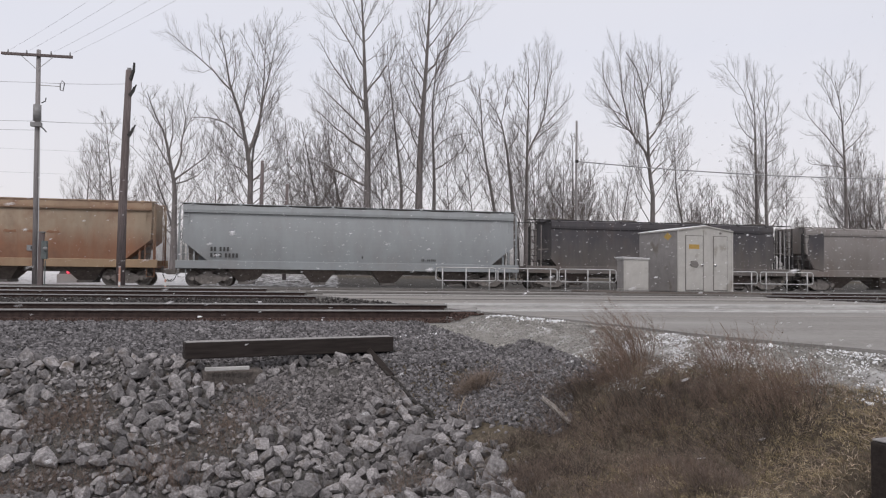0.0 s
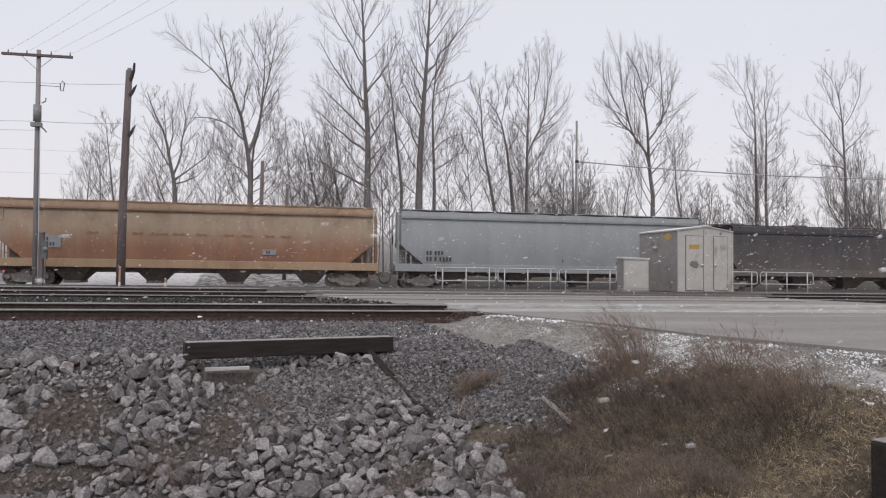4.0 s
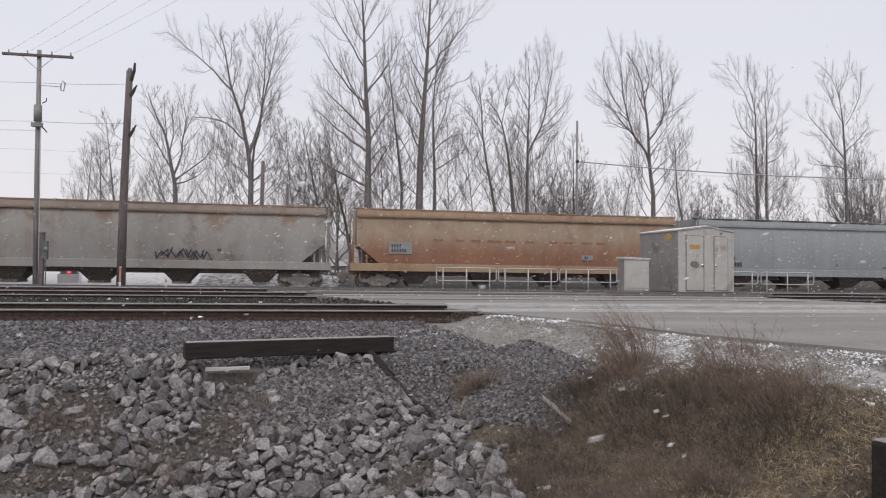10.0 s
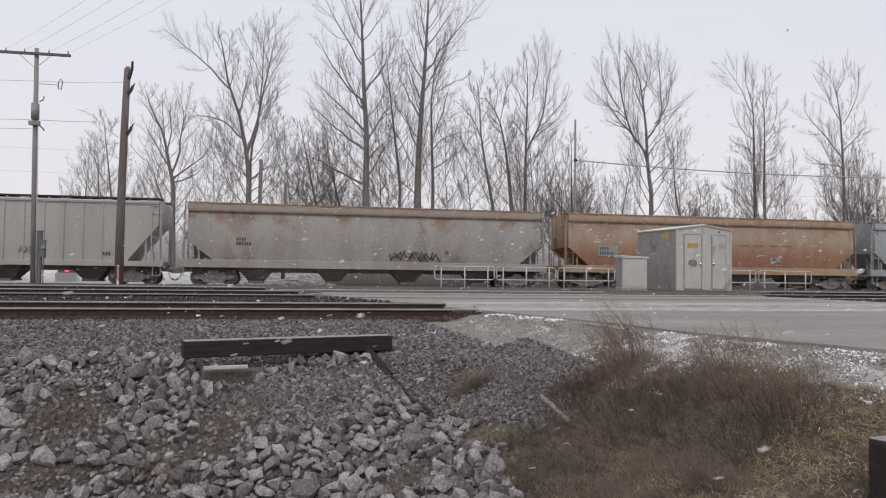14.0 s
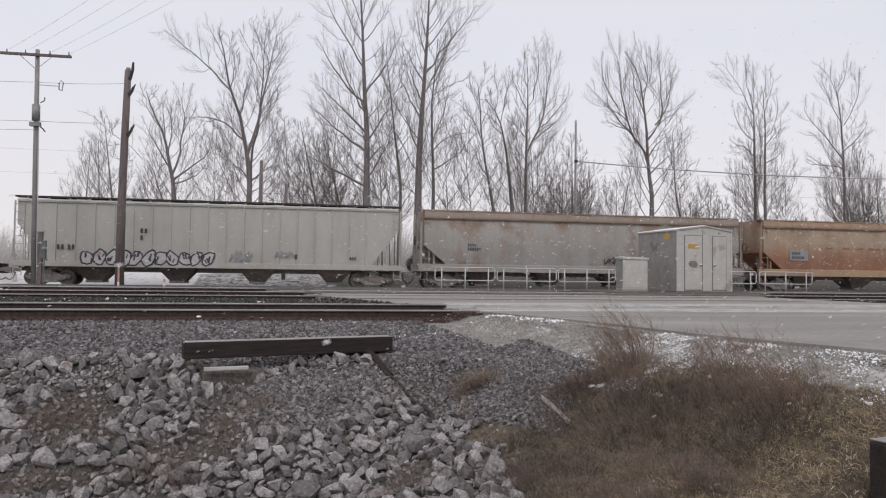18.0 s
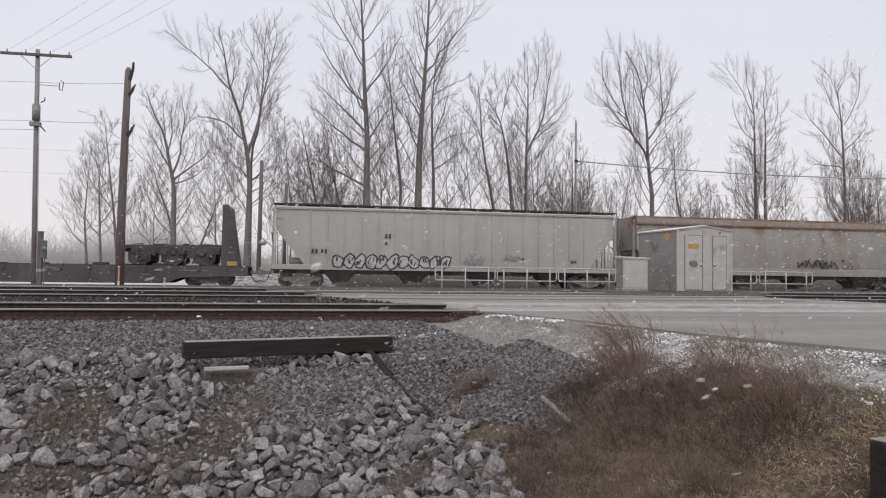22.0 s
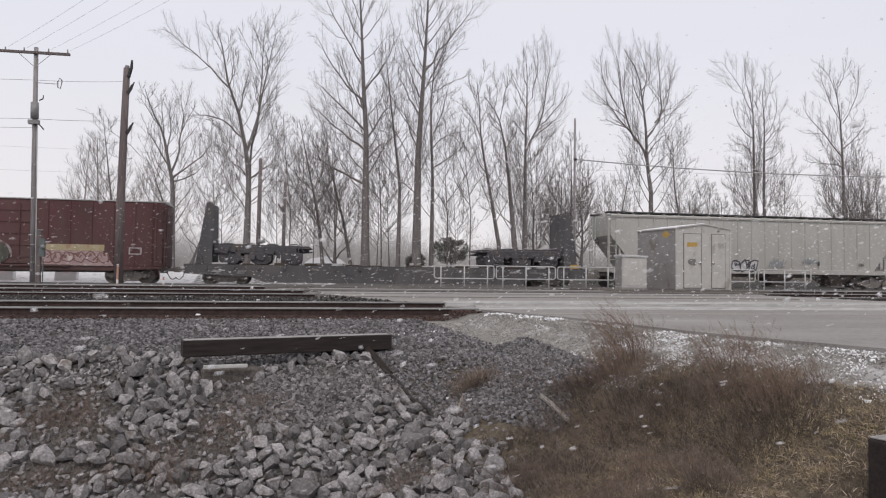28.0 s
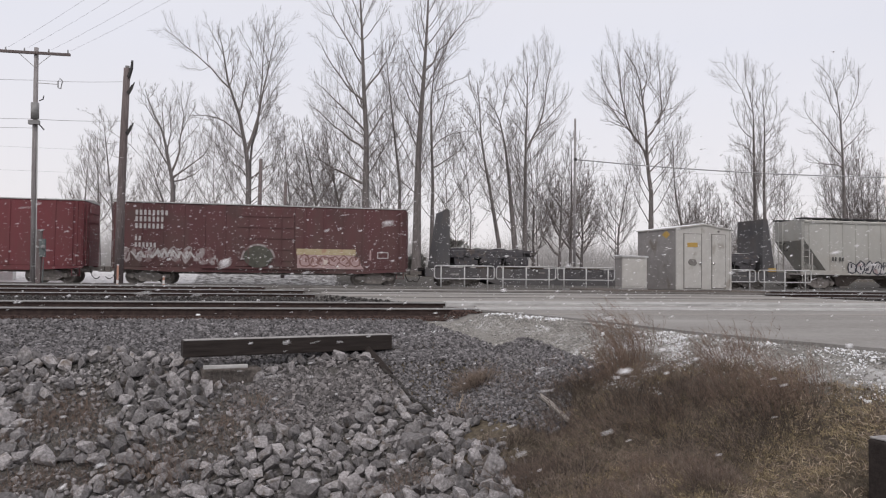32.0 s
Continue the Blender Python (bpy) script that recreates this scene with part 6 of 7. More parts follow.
wire((19.5, 50, 9.5), (70, 50, 10.6), 0.9, 0.045, "thick black overhead cable on poles")
for zz, end in ((10.2, 10.6), (8.25, 8.3), (7.8, 7.6)):
    wire((-60, 38.2, zz - 1.2), (-13.6, 38.2, zz), 0.1, 0.010)
wire((-13.6, 38.2, 10.2), (-9.5, 38.6, 10.5), 0.05, 0.010)
wire((-13.6, 38.2, 8.25), (-9.5, 38.6, 8.45), 0.05, 0.012)
for dx in (-1.35, -0.5, 0.62, 1.5):
    wire((-13.5 + dx, 38.06, 11.75), (8.0 + dx, 8.5, 12.4), 0.5, 0.0045)
for zz in (13.2, 10.9):
    wire((-80, 75, zz), (120, 75, zz + 1.0), 1.0, 0.010)


def cable_pole(x, y, top):
    pole = thing("utility_pole", "slim grey wooden pole carrying a cable", "utility pole", at=pose(x, y, 0))
    part("shaft", Form().tube([(0, 0, -0.3), (0, 0, top * 0.5), (0, 0, top)], 0.12, 8, 0.08), M_POLE, pole, smooth=True)
    part("clamp", Form().box(-0.1, 0.1, -0.16, 0.0, 9.4, 9.6), M_DARKMETAL, pole)


cable_pole(19.5, 50.08, 12.6)
cable_pole(70, 50.08, 12.6)
cable_pole(-80, 75.08, 13.6)
cable_pole(120, 75.08, 14.4)


def evergreen(x, y, w, h, seed):
    """A dark round-headed shrub of many short leafy sprays on a thin stem."""
    g = np.random.default_rng(seed)
    base = thing("evergreen_shrub", "dark round-headed evergreen shrub beyond the tracks", "shrub", at=pose(x, y, 0))
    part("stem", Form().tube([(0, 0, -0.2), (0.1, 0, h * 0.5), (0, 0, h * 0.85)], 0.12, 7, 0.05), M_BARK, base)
    n = 3600
    d = g.normal(size=(n, 3))
    d /= np.linalg.norm(d, axis=1, keepdims=True)
    p = d * (g.uniform(0.35, 1.0, n) ** 0.5)[:, None] * [w, w * 0.8, h * 0.28] + [0, 0, h * 0.72]
    lump = np.array([noise.noise(Vector((a * 1.3, b * 1.3, c * 1.8))) for a, b, c in p])
    p, d = p[lump > -0.12], d[lump > -0.12]
    m = len(p)
    e = d * 0.5 + g.normal(0, 0.5, (m, 3)) + [0, 0, 0.35]
    e /= np.linalg.norm(e, axis=1, keepdims=True)
    q = np.stack([p, p + e * 0.14, p + e * 0.26], 1)
    v, f = tubes(q, np.array([[0.02, 0.03, 0.008]]) * g.uniform(0.7, 1.3, (m, 1)), 3)
    part("crown", array_mesh("crown", v, f, M_EVERGREEN), M_EVERGREEN, base, "dark leafy head")


# leaf colour greyed and lightened in place of haze
M_EVERGREEN = blend_mat("hazed_evergreen_leaf", (0.19, 0.188, 0.175), (0.31, 0.305, 0.285), scale=3, rough=0.9, bump=0.0, island=0.4)
evergreen(12.4, 62, 1.75, 4.0, 3)
evergreen(9.9, 66, 0.9, 2.6, 4)


def far_house():
    house = thing("far_shed", "low white-roofed building beyond the tracks", "building", at=pose(1.7, 75, 0.1))
    part("wall", Form().box(-1.95, 1.95, 0, 3.5, 0, 1.7), M_GREYBOX, house)
    part("roof", Form().prism([(-2.15, 1.65), (2.15, 1.65), (1.5, 2.15), (0, 2.4), (-1.5, 2.15)], -0.2, 3.7, "y"), M_SNOW, house, "snow-covered roof")
    for dx in (-1.1, 0.9):
        part("window", Form().box(dx - 0.5, dx + 0.5, -0.03, 0.0, 0.75, 1.2), M_WHITE, house)


far_house()

# ---------------------------------------------------------------- beside the near track


def near_timbers():
    beam = thing("switch_timber", "long black timber lying on the ballast with snow on top", "timber", at=pose(-0.22, 10.95, -0.42, 0, 0, 16.5))
    part("timber", Form().box(-1.58, 1.58, -0.12, 0.12, -0.06, 0.17), M_TIMBER, beam, bevel=0.012)
    part("snow_cap", Form().box(-1.56, 1.56, -0.115, 0.115, 0.172, 0.182), M_DUSTSNOW, beam, "thin dusting of snow", bevel=0.006)
    slab = thing("concrete_block", "low grey concrete block under the timber", "concrete block", at=pose(-1.05, 10.55, -0.80, 0, 0, 14))
    # block colour holds the shadow under the timber
    part("block", Form().box(-0.42, 0.40, -0.10, 0.3, -0.2, 0.15), M_SLAB, slab, bevel=0.03)
    lath = thing("white_lath", "pale weathered wooden lath on the block", "lath", at=pose(-1.12, 10.34, -0.60, 0, 0, 12))
    part("board", Form().box(-0.3, 0.3, -0.03, 0.03, -0.025, 0.025), M_PACKED, lath, bevel=0.008)


near_timbers()


# ---------------------------------------------------------------- rocks, ballast and gravel
def stone_shape(rng, points, flat):
    """A broken stone about one metre across: a skewed block with knocked-off corners."""
    bm = bmesh.new()
    skew = [rng.uniform(-0.4, 0.4) for _ in range(4)]
    ex, ey = rng.uniform(0.75, 1.0), rng.uniform(0.6, 0.95)
    for sx in (-1, 1):
        for sy in (-1, 1):
            for sz in (-1, 1):
                c = Vector((sx * rng.uniform(0.42, 1.1), sy * rng.uniform(0.42, 1.1), sz * rng.uniform(0.4, 1.05)))
                c.x += skew[0] * c.z + skew[1] * c.y
                c.y += skew[2] * c.z
                cuts = 1 if points < 9 else 3
                for k in range(cuts):
                    q = c.copy()
                    if cuts == 3:
                        q[k] *= rng.uniform(0.3, 0.85)
                    bm.verts.new((q.x * ex * 0.5, q.y * ey * 0.5, q.z * flat * 0.5))
    bmesh.ops.convex_hull(bm, input=bm.verts, use_existing_faces=False)
    bmesh.ops.delete(bm, geom=[v for v in bm.verts if not v.link_faces], context="VERTS")
    bmesh.ops.triangulate(bm, faces=bm.faces)
    bm.verts.ensure_lookup_table()
    bm.verts.index_update()
    v = np.array([p.co[:] for p in bm.verts])
    f = np.array([[q.index for q in face.verts] for face in bm.faces])
    bm.free()
    return v, f


def turns(rng, n):
    """n random rotation matrices."""
    q = rng.normal(size=(n, 4))
    q /= np.linalg.norm(q, axis=1, keepdims=True)
    w, x, y, z = q.T
    return np.stack([1 - 2 * (y * y + z * z), 2 * (x * y - z * w), 2 * (x * z + y * w), 2 * (x * y + z * w), 1 - 2 * (x * x + z * z), 2 * (y * z - x * w),
                     2 * (x * z - y * w), 2 * (y * z + x * w), 1 - 2 * (x * x + y * y)], -1).reshape(n, 3, 3)


def strew(name, label, category, shapes, places, sizes, material, seed, sink=0.2):
    """Many stones of a few shapes as one mesh."""
    rng = np.random.default_rng(seed)
    vs, fs, k = [], [], 0
    pick = rng.integers(0, len(shapes), len(places))
    for s, (v, f) in enumerate(shapes):
        idx = np.nonzero(pick == s)[0]
        if not len(idx):
            continue
        m = turns(rng, len(idx))
        p = np.einsum("nij,vj->nvi", m, v) * sizes[idx][:, None, None] + places[idx][:, None, :]
        p[..., 2] += (sizes[idx] * sink)[:, None]
        vs.append(p.reshape(-1, 3))
        fs.append((f[None] + (np.arange(len(idx)) * len(v))[:, None, None]).reshape(-1, 3) + k)
        k += len(idx) * len(v)
    me = array_mesh(name, np.concatenate(vs), np.concatenate(fs), material)
    return tagged(new(name, me), label, category, kind="stuff")


def on_ground(xy):
    return np.array([(x, y, ground_z(x, y)) for x, y in xy])


def pipe_line(y):
    """The x at which the rocks end and the dark ballast slope begins."""
    return 0.95 + (11.05 - y) * 0.50


def in_mound(x, y):
    """The low mound of finer stone and dirt under the timber."""
    wob = noise.noise(Vector((x * 1.6, y * 1.6, 44))) * 0.35
    return ((x + 0.08) / 0.95) ** 2 + ((y - 9.98) / 0.72) ** 2 < 1 + wob or ((x - 0.55) / 0.85) ** 2 + ((y - 10.35) / 0.55) ** 2 < 1 + wob


def in_weeds(x, y):
    """Bare brown gaps between the rocks where weeds grow."""
    wob = noise.noise(Vector((x * 1.7, y * 1.7, 31))) * 0.45
    strip = abs(x + 1.35 - 0.3 * (y - 9.0)) < 0.26 + wob and 8.2 < y < 10.5
    patch = ((x + 2.85) / 0.55) ** 2 + ((y - 9.6) / 0.75) ** 2 < 0.8 + wob
    hollow = ((x - 1.1) / 0.35) ** 2 + ((y - 8.0) / 0.4) ** 2 < 0.8 + wob
    corner = ((x + 2.95) / 0.75) ** 2 + ((y - 8.6) / 0.35) ** 2 < 0.7 + wob
    return strip or patch or hollow or corner


def riprap():
    rng = random.Random(11)
    shapes = [stone_shape(rng, 11, rng.uniform(0.5, 0.9)) for _ in range(20)]
    meshes = []
    for v, f in shapes:
        me = array_mesh("rock", v, f, M_ROCK)
        meshes.append(me)
    placed, cells = [], {}

    def free(x, y, r):
        cx, cy = int(x // 0.4), int(y // 0.4)
        for i in (-1, 0, 1):
            for j in (-1, 0, 1):
                for px, py, pr in cells.get((cx + i, cy + j), ()):
                    if (px - x) ** 2 + (py - y) ** 2 < ((pr + r) * 0.76) ** 2:
                        return False
        return True
    for lo, hi, tries in ((0.25, 0.33, 130), (0.15, 0.22, 2600), (0.09, 0.15, 20000), (0.05, 0.09, 20000)):
        for _ in range(tries):
            x, y = rng.uniform(-7.2, 2.4), rng.uniform(6.3, 11.25)
            edge = 11.25 if x < -1.9 else 11.05 - 0.35 * max(0, 1 - abs(x + 1.1) / 0.7)
            if y > edge + rng.uniform(-0.25, 0.05) or x > pipe_line(y) - 0.05 or x > 2.15 or in_mound(x, y) or (-1.6 < x < -0.5 and y > 10.3 and lo > 0.15):
                continue
            if y < 8.6 and x > 2.0 + noise.noise(Vector((x, y * 2, 1))) * 0.3:
                continue
            bare = noise.noise(Vector((x * 0.9, y * 0.9, 21)))
            if (bare > 0.40 or in_weeds(x, y)) and lo > 0.08:
                continue
            if in_weeds(x, y) and rng.random() < 0.55:
                continue
            size = rng.uniform(lo, hi)
            if free(x, y, size / 2):
                placed.append((x, y, size))
                cells.setdefault((int(x // 0.4), int(y // 0.4)), []).append((x, y, size / 2))
    bank = thing("riprap_bank", "bank of loose angular grey limestone rocks", "riprap", kind="structure")
    near = sorted((p for p in placed if p[1] < 9.6 and -4.0 < p[0] < 2.3 and p[2] > 0.15), key=lambda p: p[1])[:300]
    rest = [p for p in placed if p not in set(near)]
    for x, y, size in near:
        ob = new("rock", meshes[rng.randrange(len(meshes))])
        ob.parent = bank
        ob.matrix_basis = Matrix.Translation((x, y, ground_z(x, y) + size * 0.30)) @ Euler((rng.uniform(-0.7, 0.7), rng.uniform(-0.7, 0.7), rng.uniform(0, 6.3))).to_matrix().to_4x4() @ Matrix.Diagonal((size, size, size, 1))
    far = strew("loose_rocks", "loose angular grey limestone rocks of many sizes", "rocks", shapes, on_ground([(x, y) for x, y, _ in rest]), np.array([s for _, _, s in rest]), M_ROCKFAR, 12, 0.28)
    # small broken stone between the rocks and over the mound
    g = np.random.default_rng(13)
    small = [stone_shape(rng, 8, 0.75) for _ in range(6)]
    xy = [(x, y) for x, y in zip(g.uniform(-7.0, 2.3, 4200), g.uniform(6.3, 11.2, 4200)) if x < pipe_line(y)]
    strew("broken_stone", "small broken stone between the rocks", "gravel", small, on_ground(xy), g.uniform(0.02, 0.065, len(xy)), M_DIRTSTONE, 14, 0.1)
    xy = [(x, y) for x, y in zip(g.uniform(-1.3, 1.6, 9000), g.uniform(9.0, 11.1, 9000)) if in_mound(x, y) and noise.noise(Vector((x * 2.2, y * 2.2, 17))) > -0.32 - 0.2 * x]
    strew("stony_mound", "low mound of dirty crushed stone", "gravel", small, on_ground(xy), g.gamma(1.8, 0.014, len(xy)) + 0.018, M_DIRTSTONE, 15, 0.15)


def ballast():
    rng = random.Random(31)
    g = np.random.default_rng(32)
    shapes = [stone_shape(rng, 8, 0.8) for _ in range(8)]
    n = 34000
    xy = [(x, y) for x, y in zip(g.uniform(-13, 4.0, n), g.uniform(11.0, 14.3, n)) if x < road_edge(y) - 1.6]
    strew("ballast_shoulder", "dark grey crushed-stone ballast beside the rail", "ballast", shapes, on_ground(xy), g.uniform(0.03, 0.08, len(xy)), M_BALLAST, 33)
    xy = [(x, y) for x, y in zip(g.uniform(-14, 3.6, 7000), g.uniform(14.2, 14.95, 7000)) if x < road_edge(y) - 0.25]
    strew("stained_ballast", "rust-stained ballast under the near rail", "ballast", shapes, on_ground(xy), g.uniform(0.03, 0.065, len(xy)), M_RUSTBALLAST, 40)
    n = 17000
    xy = [(x, y) for x, y in zip(g.uniform(0.8, 4.2, n), g.uniform(7.6, 11.4, n)) if pipe_line(y) < x < 3.75 - (y - 9) * 0.05 and x < road_edge(y) - 1.2 and (y > 8.5 or x < 3.3 - (8.5 - y) * 0.45)]
    strew("ballast_slope", "dark grey ballast running down the slope", "ballast", shapes, on_ground(xy), g.uniform(0.02, 0.066, len(xy)), M_BALLAST, 34)
    n = 15000
    xy = [(x, y) for x, y in zip(g.uniform(-18, 3.2, n), g.uniform(15.05, 17.8, n)) if x < road_edge(y) - 0.1]
    strew("track_ballast", "dark ballast between the rails", "ballast", shapes, on_ground(xy) - [0, 0, 0.02], g.uniform(0.03, 0.06, len(xy)), M_BALLASTDARK, 35)
    n = 16000
    xy = [(x, y) for x, y in zip(g.uniform(-26, 2.5, n), g.uniform(17.8, 33.5, n)) if x < road_edge(y) - 0.1]
    strew("yard_ballast", "dirty ballast between the tracks", "ballast", shapes, on_ground(xy) + [0, 0, 0.02], g.uniform(0.04, 0.11, len(xy)), M_BALLASTDARK, 36)
    n = 5000
    xy = [(x, y) for x, y in zip(g.uniform(15, 45, n), g.uniform(15, 33.5, n)) if x > road_far(y) + 0.1]
    strew("yard_ballast", "dirty ballast between the tracks", "ballast", shapes, on_ground(xy) + [0, 0, 0.02], g.uniform(0.05, 0.12, len(xy)), M_BALLASTDARK, 37)
    n = 20000
    xy = [(x, y) for x, y in zip(g.uniform(1.6, 5.4, n), g.uniform(8.6, 13.9, n)) if road_edge(y) - 2.1 + 0.5 * noise.noise(Vector((x * 1.3, y * 1.3, 2))) < x < road_edge(y) + 0.02 and y > 9.3]
    pts = on_ground(xy)
    strew("road_shoulder_gravel", "pale crushed gravel on the road shoulder", "gravel", shapes, pts, g.uniform(0.012, 0.036, len(xy)), M_PALEGRAVEL, 38, 0.1)
    n = 9000
    xy = [(x, y) for x, y in zip(g.uniform(3.0, 7.5, n), g.uniform(4.6, 9.4, n)) if road_edge(y) - (2.0 if y > 7.8 else 1.35) < x < road_edge(y) + 0.02]
    strew("road_shoulder_gravel", "pale crushed gravel on the road shoulder", "gravel", shapes, on_ground(xy), g.uniform(0.010, 0.032, len(xy)), M_PALEGRAVEL, 39, 0.1)


M_ROCKFAR = blend_mat("limestone_rock_loose", (0.095, 0.090, 0.090), (0.370, 0.355, 0.358), scale=26, rough=0.92, bump=0.6, island=0.5, spot=(0.112, 0.093, 0.078), spot_scale=6, spot_at=(0.56, 0.7))
M_DIRTSTONE = blend_mat("dirty_crushed_stone", (0.100, 0.094, 0.094), (0.275, 0.260, 0.261), scale=9, rough=0.95, bump=0.4, island=0.5)
M_BALLASTDARK = blend_mat("oily_ballast", (0.03, 0.028, 0.027), (0.10, 0.093, 0.09), scale=12, rough=0.9, bump=0.3, island=0.6)
M_RUSTBALLAST = blend_mat("rust_stained_ballast", (0.034, 0.021, 0.018), (0.095, 0.062, 0.053), scale=12, rough=0.9, bump=0.3, island=0.5)
M_PALEGRAVEL = blend_mat("pale_gravel", (0.21, 0.203, 0.192), (0.42, 0.41, 0.39), scale=12, rough=0.9, bump=0.3, island=0.35)

riprap()
ballast()


def snow_crumbs():
    """Crusts and crumbs of old snow at the road's edge and by the rails."""
    rng = random.Random(41)
    g = np.random.default_rng(42)
    flakes = [stone_shape(rng, 11, 0.35) for _ in range(6)]
    n = 34000
    xy = []
    for x, y in zip(g.uniform(2.0, 7.4, n), g.uniform(4.8, 13.8, n)):
        d = road_edge(y) - x
        if 0.02 < d < (1.9 if y > 6.8 else 1.4) and noise.noise(Vector((x * 1.5, y * 1.5, 6))) + 0.5 * noise.noise(Vector((x * 5, y * 5, 8))) > (0.12 if y > 9.5 else -0.08) + (0.25 if y > 9.8 and d > 0.5 else 0.0) + 0.16 * d:
            xy.append((x, y))
    strew("snow_crust", "patches of thin crumbling snow on the road shoulder", "snow", flakes, on_ground(xy), g.gamma(2.0, 0.006, len(xy)) + 0.008, M_SNOW, 43, 0.10)
    spots = [(2.55, 18.2, 0.5), (1.9, 18.5, 0.3), (1.2, 18.7, 0.25), (-0.9, 28.5, 0.45), (1.95, 12.6, 0.22), (1.55, 12.5, 0.12), (2.3, 12.9, 0.2), (3.75, 13.5, 0.35), (4.1, 12.7, 0.35), (4.35, 12.1, 0.3), (4.4, 8.1, 0.24), (4.62, 8.7, 0.24), (4.1, 8.0, 0.1), (4.62, 8.3, 0.22), (4.50, 8.02, 0.2), (4.80, 8.55, 0.2), (4.42, 7.75, 0.16), (5.2, 6.9, 0.25), (5.45, 6.3, 0.25)]
    for i, (x, y, r) in enumerate(spots):
        m = 70 if y > 9 else 110
        pts = on_ground([(x + g.normal(0, r * 0.5), y + g.normal(0, r * 0.3)) for _ in range(m)])
        tagged(strew("snow_drift", "small drift of crusted snow on the ground", "snow", flakes, pts, (g.uniform(0.018, 0.05, m) * (1 + r) if y > 9 else g.uniform(0.010, 0.026, m)), M_SNOW, 50 + i, 0.2), kind="stuff")
    m = 110
    xy = [(x, y) for x, y in zip(g.uniform(-18, 2, m), g.uniform(14.2, 30, m)) if x < road_edge(y) - 0.3]
    strew("snow_crust", "scattered crumbs of snow between the tracks", "snow", flakes, on_ground(xy) + [0, 0, 0.04], g.uniform(0.03, 0.12, len(xy)), M_SNOW, 44, 0.2)


snow_crumbs()


M_OLDBOARD = blend_mat("split_weathered_board", (0.16, 0.14, 0.125), (0.48, 0.45, 0.42), scale=14, rough=0.95, bump=0.6, stretch=(5, 0.4, 5))


def ledge_things():
    # dark pipe running down between rocks and ballast
    pts = []
    for i in range(15):
        y = 11.1 - 2.2 * i / 14
        x = pipe_line(y) + 0.02 + 0.04 * math.sin(i * 1.7)
        pts.append((x, y, ground_z(x, y) + 0.025 + 0.02 * math.sin(i * 2.3)))
    tagged(part("drain_pipe", Form().tube(pts, 0.028, 7), M_RUBBER, smooth=True), "thin black plastic pipe running down the slope", "pipe")
    board = thing("dark_board", "dark rotten board leaning against the timber", "board", at=pose(1.2, 10.6, -0.76))
    part("board", Form().tube([(0.03, -0.04, -0.02), (-0.12, 0.27, 0.15), (-0.27, 0.58, 0.30)], 0.065, 4), M_TIMBER, board, bevel=0.01)
    x, y = 2.89, 8.1
    stick = thing("weathered_board", "split pale weathered board lying in the weeds", "board", at=pose(x, y, ground_z(x, y) + 0.045, 8, 0, 1))
    part("board", Form().prism([(-0.02, -0.5), (0.025, -0.48), (0.045, 0.1), (0.02, 0.5), (-0.03, 0.35)], -0.015, 0.02, "z"), M_OLDBOARD, stick, bevel=0.005)
    post = thing("guard_post", "short dark timber post with snow on its top", "post", at=pose(4.275, 4.53, -1.06, 0, 0, 12))
    part("timber", Form().box(-0.15, 0.15, -0.12, 0.12, -0.2, 0.605), M_TIMBER, post, bevel=0.015)
    part("snow_cap", Form().box(-0.14, 0.14, -0.11, 0.11, 0.607, 0.622), M_DUSTSNOW, post, "thin dusting of snow", bevel=0.006)


ledge_things()

# ---------------------------------------------------------------- dead weeds and grass


def weed_clump(x, y, spread_, height, count, seed, material, label, lean=-0.25, name="weed_clump", r=0.0024):
    """Dry stems that fan out of one root, each with thin side twigs, bent by the wind."""
    g = np.random.default_rng(seed)
    root = np.stack([x + g.normal(0, spread_ * 0.5, count), y + g.normal(0, spread_ * 0.4, count)], -1)
    z = np.array([ground_z(a, b) for a, b in root])
    h = height * g.uniform(0.4, 1.05, count)
    t = np.linspace(0, 1, 5)
    out = (root - [x, y]) * g.uniform(0.2, 0.9, (count, 1)) + g.normal(0, 0.12, (count, 2)) * h[:, None]
    p = np.zeros((count, 5, 3))
    p[..., 0] = root[:, :1] + out[:, :1] * t + lean * h[:, None] * t ** 1.7
    p[..., 1] = root[:, 1:] + out[:, 1:] * t
    p[..., 2] = z[:, None] - 0.02 + h[:, None] * t * (1 - 0.18 * t)
    rad = np.linspace(1.25, 0.5, 5)[None] * r * g.uniform(0.7, 1.4, (count, 1))
    v1, f1 = tubes(p, rad, 3)
    k = 7
    base = np.repeat(np.arange(count), k)
    pos = g.uniform(0.3, 1.0, count * k)
    i0 = np.minimum((pos * 4).astype(int), 3)
    fr = (pos * 4 - i0)[:, None]
    a = p[base, i0] * (1 - fr) + p[base, i0 + 1] * fr
    ln = h[base] * g.uniform(0.08, 0.26, count * k)
    d = g.normal(0, 0.55, (count * k, 3))
    d[:, 2] = np.abs(d[:, 2]) * 0.9 + 0.45
    d[:, 0] += lean * 0.9
    d /= np.linalg.norm(d, axis=1, keepdims=True)
    tw = np.stack([a, a + d * ln[:, None] * 0.55, a + d * ln[:, None] + np.array([lean * 0.2, 0, 0.1]) * ln[:, None]], 1)
    v2, f2 = tubes(tw, np.array([[0.85, 0.7, 0.45]]) * r * g.uniform(0.7, 1.3, (count * k, 1)), 3)
    root_z = ground_z(x, y)
    me = array_mesh(name, np.concatenate([v1, v2]) - [x, y, root_z], np.concatenate([f1, f2 + len(v1)]), material)
    ob = new(name, me)
    ob.location = (x, y, root_z)
    return tagged(ob, label, "weeds", group="dead weed clumps", kind="stuff")


SWAYING = []


